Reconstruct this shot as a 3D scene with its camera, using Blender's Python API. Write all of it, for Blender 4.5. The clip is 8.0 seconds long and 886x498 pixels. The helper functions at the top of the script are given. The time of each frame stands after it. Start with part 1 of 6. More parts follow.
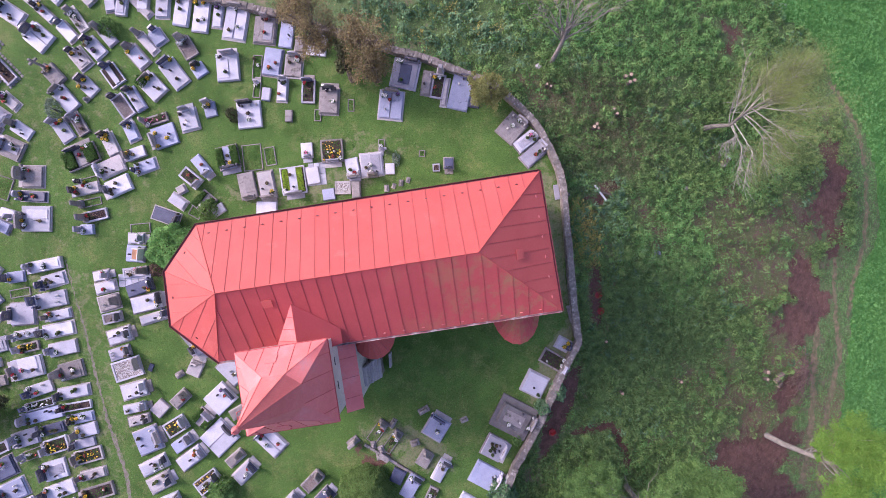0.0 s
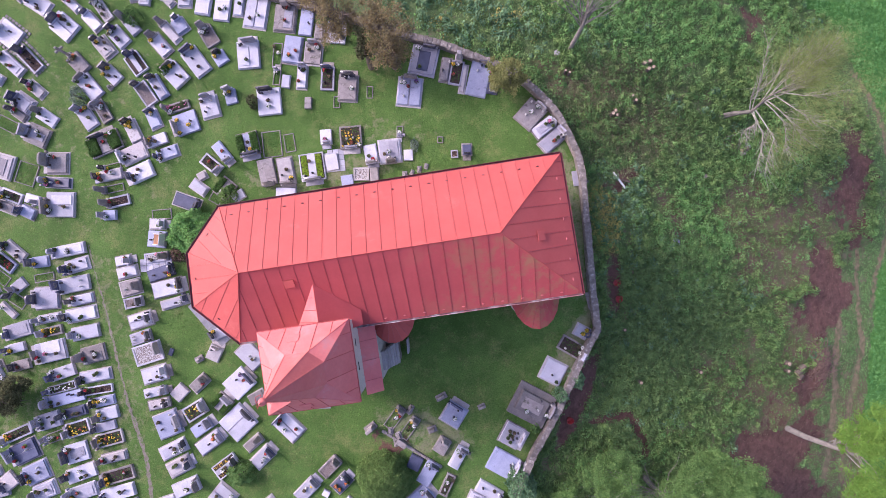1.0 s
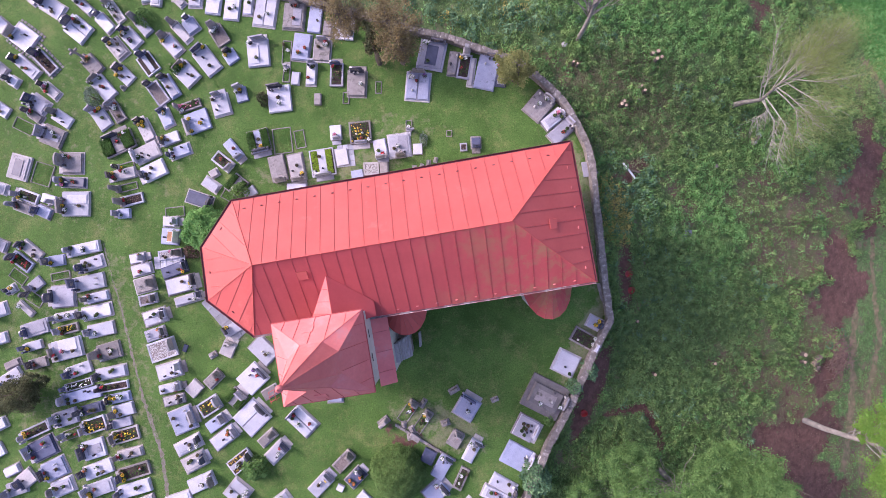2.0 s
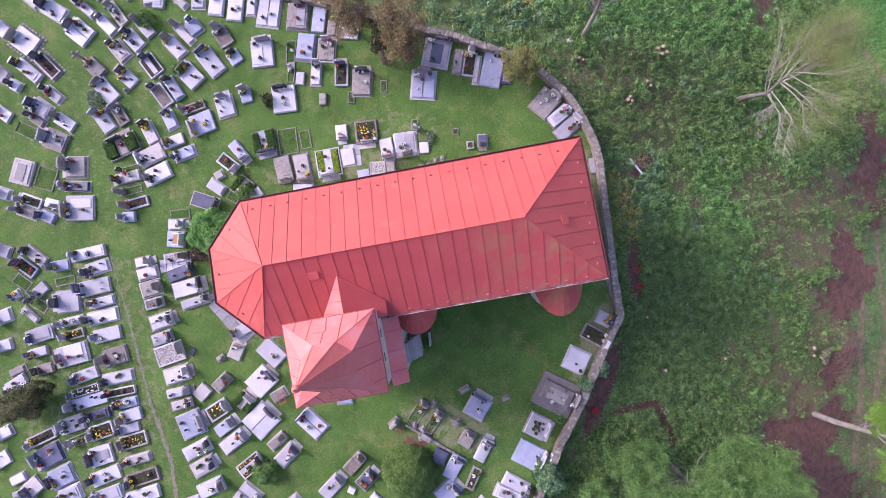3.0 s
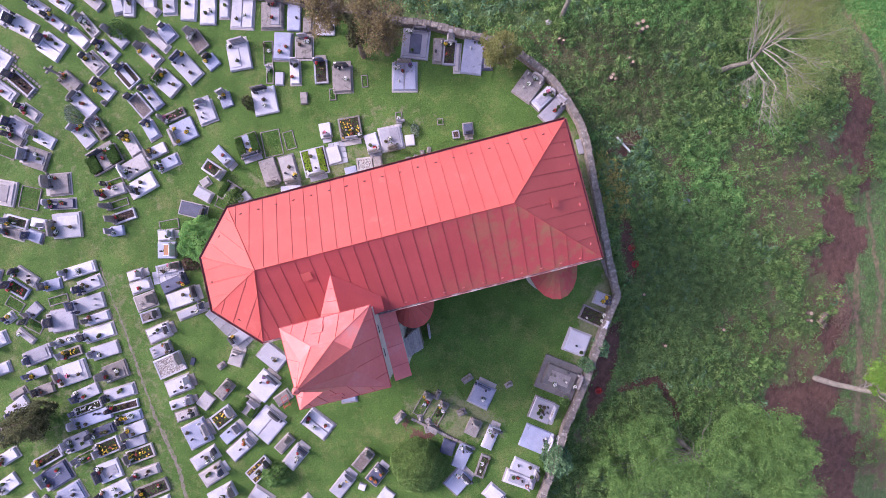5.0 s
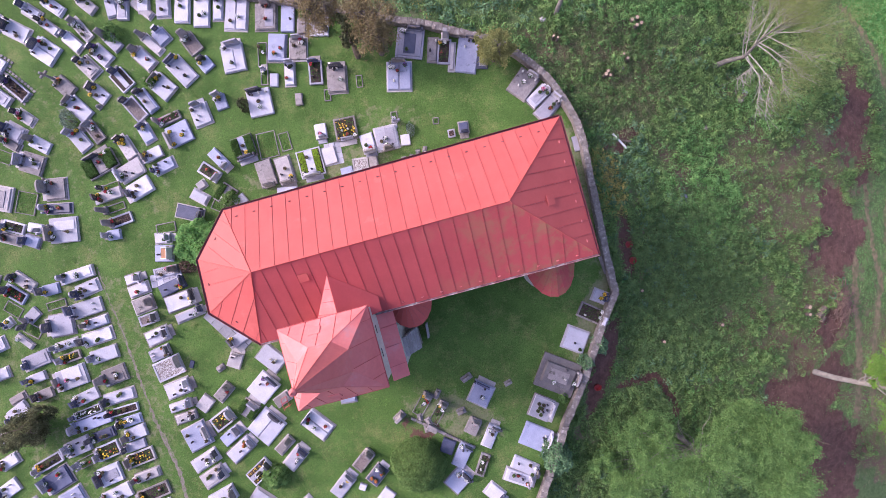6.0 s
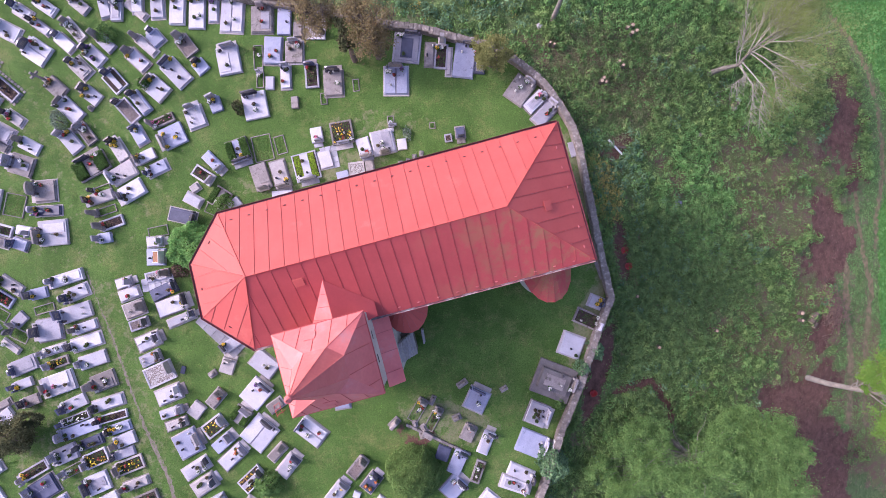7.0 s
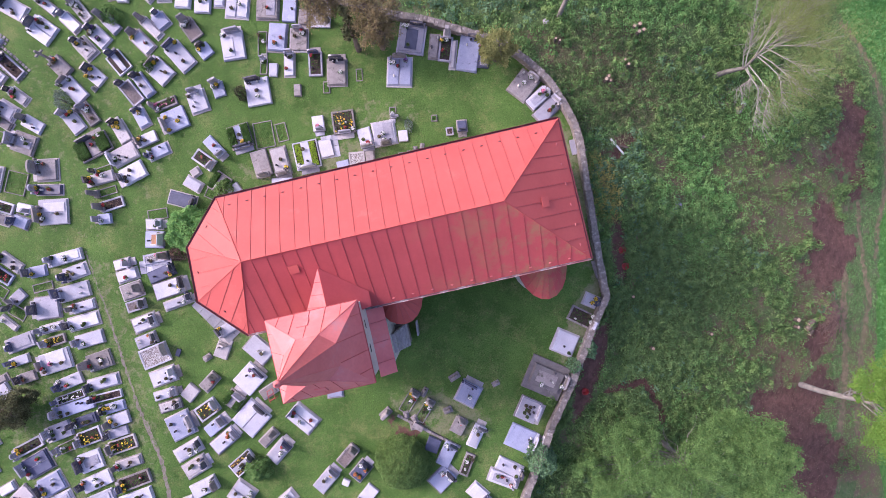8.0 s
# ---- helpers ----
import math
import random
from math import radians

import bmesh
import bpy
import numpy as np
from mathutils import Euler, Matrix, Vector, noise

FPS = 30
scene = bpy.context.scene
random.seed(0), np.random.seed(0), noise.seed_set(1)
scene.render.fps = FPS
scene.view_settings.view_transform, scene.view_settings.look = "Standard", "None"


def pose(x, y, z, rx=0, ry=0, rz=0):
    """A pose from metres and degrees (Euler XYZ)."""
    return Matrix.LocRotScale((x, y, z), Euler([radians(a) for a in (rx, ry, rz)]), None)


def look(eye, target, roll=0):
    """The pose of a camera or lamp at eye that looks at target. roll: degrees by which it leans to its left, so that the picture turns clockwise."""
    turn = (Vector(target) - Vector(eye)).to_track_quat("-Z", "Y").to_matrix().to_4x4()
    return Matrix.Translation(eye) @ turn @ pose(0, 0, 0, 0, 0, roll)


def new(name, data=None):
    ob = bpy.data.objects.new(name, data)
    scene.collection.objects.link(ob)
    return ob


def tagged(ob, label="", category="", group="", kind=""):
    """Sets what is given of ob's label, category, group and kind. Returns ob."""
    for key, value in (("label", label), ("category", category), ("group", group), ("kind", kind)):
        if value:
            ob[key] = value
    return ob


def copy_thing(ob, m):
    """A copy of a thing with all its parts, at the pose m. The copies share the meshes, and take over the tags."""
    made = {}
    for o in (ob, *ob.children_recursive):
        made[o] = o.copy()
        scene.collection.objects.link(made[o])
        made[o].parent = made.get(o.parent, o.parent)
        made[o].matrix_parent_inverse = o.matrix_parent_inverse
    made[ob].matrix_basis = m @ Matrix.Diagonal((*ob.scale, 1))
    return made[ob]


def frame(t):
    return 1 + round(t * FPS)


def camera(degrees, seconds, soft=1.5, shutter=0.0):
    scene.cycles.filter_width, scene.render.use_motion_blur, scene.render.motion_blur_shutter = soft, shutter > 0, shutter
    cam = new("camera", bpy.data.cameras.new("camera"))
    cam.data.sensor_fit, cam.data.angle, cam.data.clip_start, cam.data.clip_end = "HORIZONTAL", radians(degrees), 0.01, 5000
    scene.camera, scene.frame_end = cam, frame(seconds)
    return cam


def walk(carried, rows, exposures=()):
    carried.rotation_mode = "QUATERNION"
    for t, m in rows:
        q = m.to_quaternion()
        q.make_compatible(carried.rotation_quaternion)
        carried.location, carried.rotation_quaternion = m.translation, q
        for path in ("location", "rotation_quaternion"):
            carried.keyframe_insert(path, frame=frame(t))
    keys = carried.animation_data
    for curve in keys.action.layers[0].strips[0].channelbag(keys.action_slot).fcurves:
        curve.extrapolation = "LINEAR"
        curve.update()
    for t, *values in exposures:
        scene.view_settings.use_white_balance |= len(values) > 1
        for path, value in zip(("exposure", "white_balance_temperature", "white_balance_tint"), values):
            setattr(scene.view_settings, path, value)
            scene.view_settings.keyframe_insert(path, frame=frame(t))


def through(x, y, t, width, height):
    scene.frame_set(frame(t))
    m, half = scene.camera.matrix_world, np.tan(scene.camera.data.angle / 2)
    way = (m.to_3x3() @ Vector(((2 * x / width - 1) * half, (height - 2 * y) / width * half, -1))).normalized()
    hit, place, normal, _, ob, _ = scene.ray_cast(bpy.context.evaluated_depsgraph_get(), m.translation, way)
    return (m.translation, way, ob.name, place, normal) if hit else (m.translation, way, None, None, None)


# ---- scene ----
cam = camera(91.15, 8.0, soft=0.8)
# seconds, place, turn of the camera, which looks straight down
ROWS = [
    (0.0, -0.397, 0.610, 34.841, 0.181, -0.146, -8.869),
    (0.5, -0.870, 0.118, 34.802, 0.277, 0.410, -9.187),
    (1.0, -1.434, -0.587, 34.833, 0.578, 0.828, -8.701),
    (1.5, -1.513, -1.171, 34.906, 0.818, 1.669, -8.926),
    (3.0, -2.786, -1.463, 34.713, 1.246, 1.382, -10.427),
    (3.5, -2.743, -1.537, 34.653, 1.296, 1.058, -9.980),
    (4.0, -2.671, -1.475, 34.645, 1.151, 0.768, -10.922),
    (4.5, -2.653, -1.528, 34.622, 0.499, 0.890, -13.003),
    (6.0, -2.302, -1.643, 34.576, 0.036, 1.038, -15.310),
    (6.5, -2.353, -1.647, 34.567, 0.562, 0.777, -14.610),
    (7.0, -2.533, -1.549, 34.420, 0.638, 0.120, -15.047),
    (7.5, -2.096, -1.713, 34.544, 0.403, 0.593, -13.681),
    (8.0, -2.172, -1.803, 34.466, 0.016, 0.426, -12.941),
]
walk(cam, [(t, pose(x, y, z, rx, ry, rz)) for t, x, y, z, rx, ry, rz in ROWS], [(0.0, 1.0, 5740, 36), (2.2, 1.09, 5740, 36), (8.0, 1.09, 5740, 36)])

# ---- light ----
SUN_TURN, SUN_HEIGHT = 57.0, 31.0          # degrees from +y towards -x, degrees up
to_sun = Vector((-math.sin(radians(SUN_TURN)) * math.cos(radians(SUN_HEIGHT)),
                 math.cos(radians(SUN_TURN)) * math.cos(radians(SUN_HEIGHT)), math.sin(radians(SUN_HEIGHT))))
world = bpy.data.worlds.new("sky")
scene.world = world
world.use_nodes = True
wn = world.node_tree.nodes
sky = wn.new("ShaderNodeTexSky")
sky.sky_type, sky.sun_disc = "NISHITA", False
sky.sun_elevation, sky.sun_rotation = radians(SUN_HEIGHT), radians(-SUN_TURN)
sky.air_density, sky.dust_density, sky.ozone_density = 1.0, 4.0, 0.0
wn["Background"].inputs["Strength"].default_value = 0.133
world.node_tree.links.new(sky.outputs["Color"], wn["Background"].inputs["Color"])
sun = new("sun", bpy.data.lights.new("sun", "SUN"))
sun.data.energy, sun.data.angle, sun.data.color = 1.55, radians(15.0), (1.0, 0.95, 0.88)
sun.matrix_world = look(to_sun * 80, (0, 0, 0))

# ---- materials ----
MATS = {}


def mat(name, light, dark, scale=3.0, fine=40.0, rough=0.7, bump=0.3, metal=0.0, spots=None, spot_scale=1.0, spot_at=0.6, vary=0.0, island=0.0, spec=0.5, bump_scale=None, mottle=0.32, spots_east=None):
    """A surface of two tones mixed by coarse and fine noise, with optional patches of a third tone."""
    if name in MATS:
        return MATS[name]
    m = bpy.data.materials.new(name)
    m.use_nodes = True
    n, l = m.node_tree.nodes, m.node_tree.links
    b = n["Principled BSDF"]
    b.inputs["Roughness"].default_value, b.inputs["Metallic"].default_value = rough, metal
    b.inputs["Specular IOR Level"].default_value = spec
    geo = n.new("ShaderNodeNewGeometry")

    def noise_at(s, detail, roughness=0.6):
        t = n.new("ShaderNodeTexNoise")
        t.inputs["Scale"].default_value, t.inputs["Detail"].default_value, t.inputs["Roughness"].default_value = s, detail, roughness
        l.new(geo.outputs["Position"], t.inputs["Vector"])
        return t

    def mix(a, c, f):
        x = n.new("ShaderNodeMix")
        x.data_type = "RGBA"
        for sock, v in (("A", a), ("B", c)):
            s = [i for i in x.inputs if i.name == sock and i.type == "RGBA"][0]
            if isinstance(v, tuple):
                s.default_value = (*v, 1)
            else:
                l.new(v, s)
        l.new(f, x.inputs[0])
        return [o for o in x.outputs if o.type == "RGBA"][0]

    def ramp(v, lo, hi):
        r = n.new("ShaderNodeMapRange")
        r.inputs["From Min"].default_value, r.inputs["From Max"].default_value = lo, hi
        l.new(v, r.inputs["Value"])
        return r.outputs["Result"]

    coarse, grain = noise_at(scale, 5), noise_at(fine, 3)
    col = mix(dark, light, ramp(coarse.outputs["Fac"], 0.35, 0.65))
    mid = tuple((p + q) / 2 for p, q in zip(light, dark))
    speck = mix(tuple(v * 0.55 for v in mid), tuple(min(1, v * 1.35) for v in mid), ramp(grain.outputs["Fac"], 0.3, 0.7))
    f = n.new("ShaderNodeValue")
    f.outputs[0].default_value = mottle
    col = mix(col, speck, f.outputs[0])
    if spots:
        sp = noise_at(spot_scale, 6, 0.7)
        f = ramp(sp.outputs["Fac"], spot_at, spot_at + 0.12)
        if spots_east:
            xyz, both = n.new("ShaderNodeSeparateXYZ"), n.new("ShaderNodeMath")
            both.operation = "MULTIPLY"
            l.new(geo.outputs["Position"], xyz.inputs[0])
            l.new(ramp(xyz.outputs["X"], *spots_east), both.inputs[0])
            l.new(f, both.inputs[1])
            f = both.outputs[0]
        col = mix(col, spots, f)
    if vary or island:
        h = n.new("ShaderNodeHueSaturation")
        r = n.new("ShaderNodeMapRange")
        span = vary or island
        r.inputs["To Min"].default_value, r.inputs["To Max"].default_value = 1 - span, 1 + span
        l.new(n.new("ShaderNodeObjectInfo").outputs["Random"] if vary else geo.outputs["Random Per Island"], r.inputs["Value"])
        l.new(r.outputs["Result"], h.inputs["Value"])
        l.new(col, h.inputs["Color"])
        if island:
            r2 = n.new("ShaderNodeMapRange")
            r2.inputs["To Min"].default_value, r2.inputs["To Max"].default_value = 0.5 - 0.012, 0.5 + 0.012
            l.new(geo.outputs["Random Per Island"], r2.inputs["Value"])
            l.new(r2.outputs["Result"], h.inputs["Hue"])
        col = h.outputs["Color"]
    l.new(col, b.inputs["Base Color"])
    if bump:
        bp = n.new("ShaderNodeBump")
        bp.inputs["Strength"].default_value, bp.inputs["Distance"].default_value = bump, 0.03
        l.new(noise_at(bump_scale or fine * 0.6, 4).outputs["Fac"], bp.inputs["Height"])
        l.new(bp.outputs["Normal"], b.inputs["Normal"])
    MATS[name] = m
    return m


def leaf_mat(name, light, dark, scale=0.5, island=0.45, through=0.25):
    """Leaves: tone varies from clump to clump and leaf to leaf, with some light passing through."""
    m = mat(name, light, dark, scale=scale, fine=9.0, rough=0.75, bump=0.0, island=island, spec=0.12, mottle=0.12)
    b = m.node_tree.nodes["Principled BSDF"]
    out = m.node_tree.nodes["Material Output"]
    tr, ad = m.node_tree.nodes.new("ShaderNodeBsdfTranslucent"), m.node_tree.nodes.new("ShaderNodeMixShader")
    ad.inputs[0].default_value = through
    l = m.node_tree.links
    l.new(b.inputs["Base Color"].links[0].from_socket, tr.inputs["Color"])
    l.new(b.outputs[0], ad.inputs[1])
    l.new(tr.outputs[0], ad.inputs[2])
    l.new(ad.outputs[0], out.inputs["Surface"])
    return m


ROOF = mat("red painted sheet metal", (0.515, 0.110, 0.092), (0.475, 0.095, 0.081), scale=0.6, fine=6.0, rough=0.62, spec=0.22, bump=0.12, spots=(0.55, 0.145, 0.12), spot_scale=0.45, spot_at=0.60, vary=0.05, bump_scale=2.0, mottle=0.07)
ROOF_OLD = mat("faded pink sheet metal", (0.70, 0.225, 0.205), (0.62, 0.170, 0.158), scale=0.5, fine=5.0, rough=0.65, spec=0.22, bump=0.15, spots=(0.60, 0.25, 0.24), spot_scale=0.5, spot_at=0.55, vary=0.05, bump_scale=2.0, mottle=0.10)
# base a deeper red than ROOF; algae patches only east of x = -5
ROOF_DEEP = mat("deep red sheet metal, algae in the east", (0.47, 0.085, 0.082), (0.42, 0.074, 0.072), scale=0.6, fine=6.0, rough=0.62, spec=0.22, bump=0.12, spots=(0.36, 0.150, 0.085), spot_scale=0.55, spot_at=0.47, spots_east=(-5.0, 3.0), vary=0.05, bump_scale=2.0, mottle=0.07)
SEAM = mat("red folded seam", (0.46, 0.085, 0.078), (0.40, 0.074, 0.070), rough=0.5, bump=0.05)
GUTTER = mat("dark red gutter", (0.20, 0.045, 0.055), (0.13, 0.035, 0.045), rough=0.45, bump=0.05)
GUTTER_WORN = mat("gutter with flaking paint", (0.36, 0.17, 0.17), (0.20, 0.09, 0.10), scale=1.2, fine=20, rough=0.6, bump=0.2, spots=(0.44, 0.40, 0.39), spot_scale=1.3, spot_at=0.47)
PLASTER = mat("grey lime plaster", (0.60, 0.56, 0.50), (0.46, 0.43, 0.39), scale=0.8, fine=14, rough=0.9, bump=0.35, spots=(0.30, 0.29, 0.27), spot_scale=0.7, spot_at=0.58)
STONE = mat("weathered grey stone", (0.275, 0.238, 0.208), (0.135, 0.116, 0.100), scale=4.0, fine=22, rough=0.92, bump=0.7, spots=(0.46, 0.43, 0.40), spot_scale=4.0, spot_at=0.57, vary=0.24)
SLATE = mat("slate grey paving", (0.29, 0.285, 0.31), (0.20, 0.198, 0.218), scale=2, fine=25, rough=0.85, bump=0.4, vary=0.15)
GRANITE = {
    "white": mat("pale polished granite", (0.495, 0.490, 0.548), (0.405, 0.400, 0.450), scale=1.6, fine=26, rough=0.62, spec=0.3, bump=0.08, vary=0.26, spots=(0.37, 0.355, 0.37), spot_scale=2.6, spot_at=0.575),
    "blue": mat("blue grey granite", (0.345, 0.365, 0.475), (0.275, 0.295, 0.395), scale=1.6, fine=26, rough=0.62, spec=0.3, bump=0.06, vary=0.20, spots=(0.16, 0.175, 0.22), spot_scale=2.6, spot_at=0.58),
    "grey": mat("grey granite", (0.375, 0.365, 0.415), (0.275, 0.268, 0.312), scale=1.6, fine=26, rough=0.62, spec=0.3, bump=0.08, vary=0.18, spots=(0.20, 0.195, 0.21), spot_scale=2.6, spot_at=0.565),
    "concrete": mat("worn terrazzo", (0.47, 0.435, 0.435), (0.33, 0.305, 0.305), scale=2.2, fine=22, rough=0.85, bump=0.3, vary=0.18, spots=(0.24, 0.22, 0.205), spot_scale=2.2, spot_at=0.56),
    "weathered": mat("weathered concrete", (0.30, 0.270, 0.262), (0.19, 0.170, 0.165), scale=2.4, fine=18, rough=0.94, bump=0.5, vary=0.22, spots=(0.100, 0.094, 0.080), spot_scale=2.2, spot_at=0.55),
    "dark": mat("dark blue granite", (0.105, 0.112, 0.170), (0.065, 0.070, 0.112), scale=1.5, fine=40, rough=0.2, bump=0.03, vary=0.25),
}
BLACK = mat("black polished granite", (0.105, 0.10, 0.118), (0.060, 0.058, 0.070), scale=2, fine=70, rough=0.2, bump=0.02, vary=0.4)
GOLD = mat("gilt lettering", (0.24, 0.21, 0.15), (0.17, 0.15, 0.10), rough=0.5, bump=0)
OLD_STONE = mat("dark old sandstone", (0.20, 0.182, 0.178), (0.12, 0.11, 0.108), scale=1.6, fine=30, rough=0.95, bump=0.5, spots=(0.26, 0.245, 0.235), spot_scale=2.0, spot_at=0.6)
SOIL = mat("dark garden soil", (0.075, 0.048, 0.042), (0.032, 0.022, 0.020), scale=6, fine=30, rough=1, bump=0.9)
PEBBLE = mat("pale pebbles", (0.58, 0.565, 0.56), (0.40, 0.385, 0.37), scale=9, fine=50, rough=0.85, bump=0.3, island=0.25)
PEBBLE_DARK = mat("brown pebbles", (0.27, 0.22, 0.20), (0.15, 0.12, 0.11), scale=9, fine=50, rough=0.9, bump=0.3, island=0.3)
BARK = mat("brown bark", (0.20, 0.155, 0.12), (0.10, 0.078, 0.06), scale=4, fine=25, rough=0.95, bump=0.8)
BARK_PALE = mat("pale grey bark", (0.31, 0.285, 0.245), (0.17, 0.152, 0.130), scale=3, fine=25, rough=0.9, bump=0.6)
BARK_GREY = mat("dark grey bark", (0.205, 0.190, 0.155), (0.085, 0.080, 0.066), scale=3, fine=25, rough=0.95, bump=0.8)
BARK_WORN = mat("weathered grey green bark", (0.37, 0.37, 0.30), (0.17, 0.165, 0.13), scale=3, fine=25, rough=0.9, bump=0.6)
CUT_WOOD = mat("fresh cut wood", (0.56, 0.43, 0.29), (0.32, 0.22, 0.14), scale=5, fine=40, rough=0.8, bump=0.2)
RED_PLASTIC = mat("red plastic", (0.42, 0.05, 0.045), (0.33, 0.04, 0.035), rough=0.45, bump=0)
WHITE_PAINT = mat("white painted board", (0.74, 0.73, 0.72), (0.58, 0.57, 0.56), rough=0.6, bump=0.1)
TIN = mat("grey sheet", (0.22, 0.23, 0.31), (0.17, 0.18, 0.24), rough=0.5, bump=0.1)
BROWN_WOOD = mat("orange brown wood", (0.46, 0.22, 0.09), (0.28, 0.12, 0.05), rough=0.6, bump=0.2)
SLOT = mat("dark louvre", (0.03, 0.03, 0.03), (0.02, 0.02, 0.02), rough=0.8, bump=0)
WAX = mat("pale ceramic", (0.65, 0.62, 0.58), (0.5, 0.48, 0.45), rough=0.4, bump=0)
BRONZE = mat("dark bronze", (0.10, 0.075, 0.06), (0.06, 0.045, 0.04), rough=0.4, metal=0.6, bump=0.05)
PETAL = {
    "yellow": mat("yellow petals", (0.75, 0.50, 0.02), (0.6, 0.36, 0.01), rough=0.6, bump=0, island=0.2),
    "red": mat("red petals", (0.55, 0.03, 0.045), (0.40, 0.02, 0.03), rough=0.6, bump=0, island=0.3),
    "pink": mat("pink petals", (0.70, 0.22, 0.34), (0.55, 0.12, 0.25), rough=0.6, bump=0, island=0.25),
    "violet": mat("violet petals", (0.22, 0.08, 0.30), (0.14, 0.05, 0.2), rough=0.6, bump=0, island=0.3),
    "orange": mat("orange petals", (0.62, 0.19, 0.05), (0.48, 0.12, 0.03), rough=0.6, bump=0, island=0.3),
    "pale": mat("white petals", (0.78, 0.77, 0.74), (0.65, 0.64, 0.62), rough=0.6, bump=0, island=0.1),
}
LEAF_GARDEN = leaf_mat("garden leaves", (0.085, 0.17, 0.035), (0.045, 0.10, 0.022), scale=2)
LEAF_LIME = leaf_mat("lime green leaves", (0.30, 0.44, 0.04), (0.20, 0.33, 0.03), scale=2, island=0.25)
LEAF_BOX = leaf_mat("clipped bush leaves", (0.200, 0.315, 0.090), (0.095, 0.170, 0.048), scale=2.2, island=0.2)
LEAF_DARK = leaf_mat("dark conifer needles", (0.150, 0.155, 0.068), (0.055, 0.068, 0.032), scale=0.8)
LEAF_BLUE = leaf_mat("silvery juniper leaves", (0.22, 0.28, 0.21), (0.13, 0.18, 0.13), scale=2)
LEAF_BROWN = leaf_mat("rusty brown foliage", (0.285, 0.235, 0.125), (0.19, 0.155, 0.083), scale=0.7, island=0.25)
LEAF_RUST = leaf_mat("golden catkins", (0.33, 0.255, 0.105), (0.24, 0.19, 0.08), scale=0.7, island=0.25)
LEAF_OLIVE = leaf_mat("olive leaves", (0.255, 0.262, 0.088), (0.155, 0.170, 0.058), scale=0.8, island=0.2)
LEAF_SPRING = leaf_mat("fresh spring leaves", (0.230, 0.385, 0.110), (0.058, 0.130, 0.038), scale=1.7, island=0.10)
LEAF_BRIGHT = leaf_mat("bright sunlit leaves", (0.22, 0.385, 0.065), (0.14, 0.27, 0.045), scale=1.0, island=0.14)
LEAF_THIN = leaf_mat("sparse yellow green leaves", (0.27, 0.335, 0.11), (0.18, 0.235, 0.08), scale=0.6, island=0.15)
LEAF_WILD = leaf_mat("nettle undergrowth", (0.285, 0.440, 0.135), (0.075, 0.150, 0.052), scale=1.5, island=0.14, through=0.35)
LEAF_FRESH = leaf_mat("fresh green weeds", (0.275, 0.51, 0.155), (0.120, 0.27, 0.078), scale=1.5, island=0.12, through=0.35)
LEAF_DOCK = leaf_mat("blue green broad leaves", (0.235, 0.385, 0.185), (0.065, 0.140, 0.075), scale=1.5, island=0.15, through=0.3)
LEAF_NETTLE = leaf_mat("dark nettles", (0.225, 0.355, 0.120), (0.085, 0.160, 0.058), scale=1.5, island=0.14, through=0.3)
LEAF_MUSTARD = leaf_mat("yellowish weeds", (0.55, 0.46, 0.13), (0.38, 0.34, 0.10), scale=1.2, island=0.18)
LEAF_STRAW = leaf_mat("dull brown green grass", (0.290, 0.315, 0.145), (0.140, 0.170, 0.075), scale=1.4, island=0.25)
LEAF_DRY = leaf_mat("dry brown litter", (0.225, 0.155, 0.110), (0.120, 0.080, 0.060), scale=1.5, island=0.45)
LEAF_CROP = leaf_mat("young green crop", (0.205, 0.44, 0.130), (0.085, 0.25, 0.066), scale=0.9, island=0.10)
LEAF_GRASS = leaf_mat("mown grass blades", (0.160, 0.305, 0.066), (0.074, 0.165, 0.034), scale=0.9, island=0.35)


# ---- builders ----
def part(name, bm, material, parent, label=""):
    """One mesh object out of a bmesh, under a thing or a part."""
    me = bpy.data.meshes.new(name)
    bm.to_mesh(me)
    bm.free()
    me.materials.append(material)
    ob = new(name, me)
    ob.parent = parent
    if label:
        tagged(ob, label)
    return ob


def thing(name, m, label, category, group="", kind=""):
    ob = new(name)
    ob.empty_display_size = 0.2
    ob.matrix_world = m
    return tagged(ob, label, category, group, kind)


def box(lx, ly, lz, x=0, y=0, z=0, bevel=0.012, bm=None, turn=0.0, taper=1.0):
    """A box with softened edges; x, y at its middle, z at its foot."""
    bm = bm or bmesh.new()
    made = bmesh.ops.create_cube(bm, size=1.0)["verts"]
    for v in made:
        k = taper if v.co.z > 0 else 1.0
        v.co = Vector((v.co.x * lx * k, v.co.y * ly * k, (v.co.z + 0.5) * lz))
    if bevel:
        es = list({e for v in made for e in v.link_edges})
        made = list({v for f in bmesh.ops.bevel(bm, geom=es, offset=min(bevel, 0.3 * min(lx, ly, lz)), segments=1, affect="EDGES")["faces"] for v in f.verts} | {v for v in made if v.is_valid})
    r = Matrix.Rotation(turn, 4, "Z")
    for v in made:
        v.co = r @ v.co + Vector((x, y, z))
    return bm


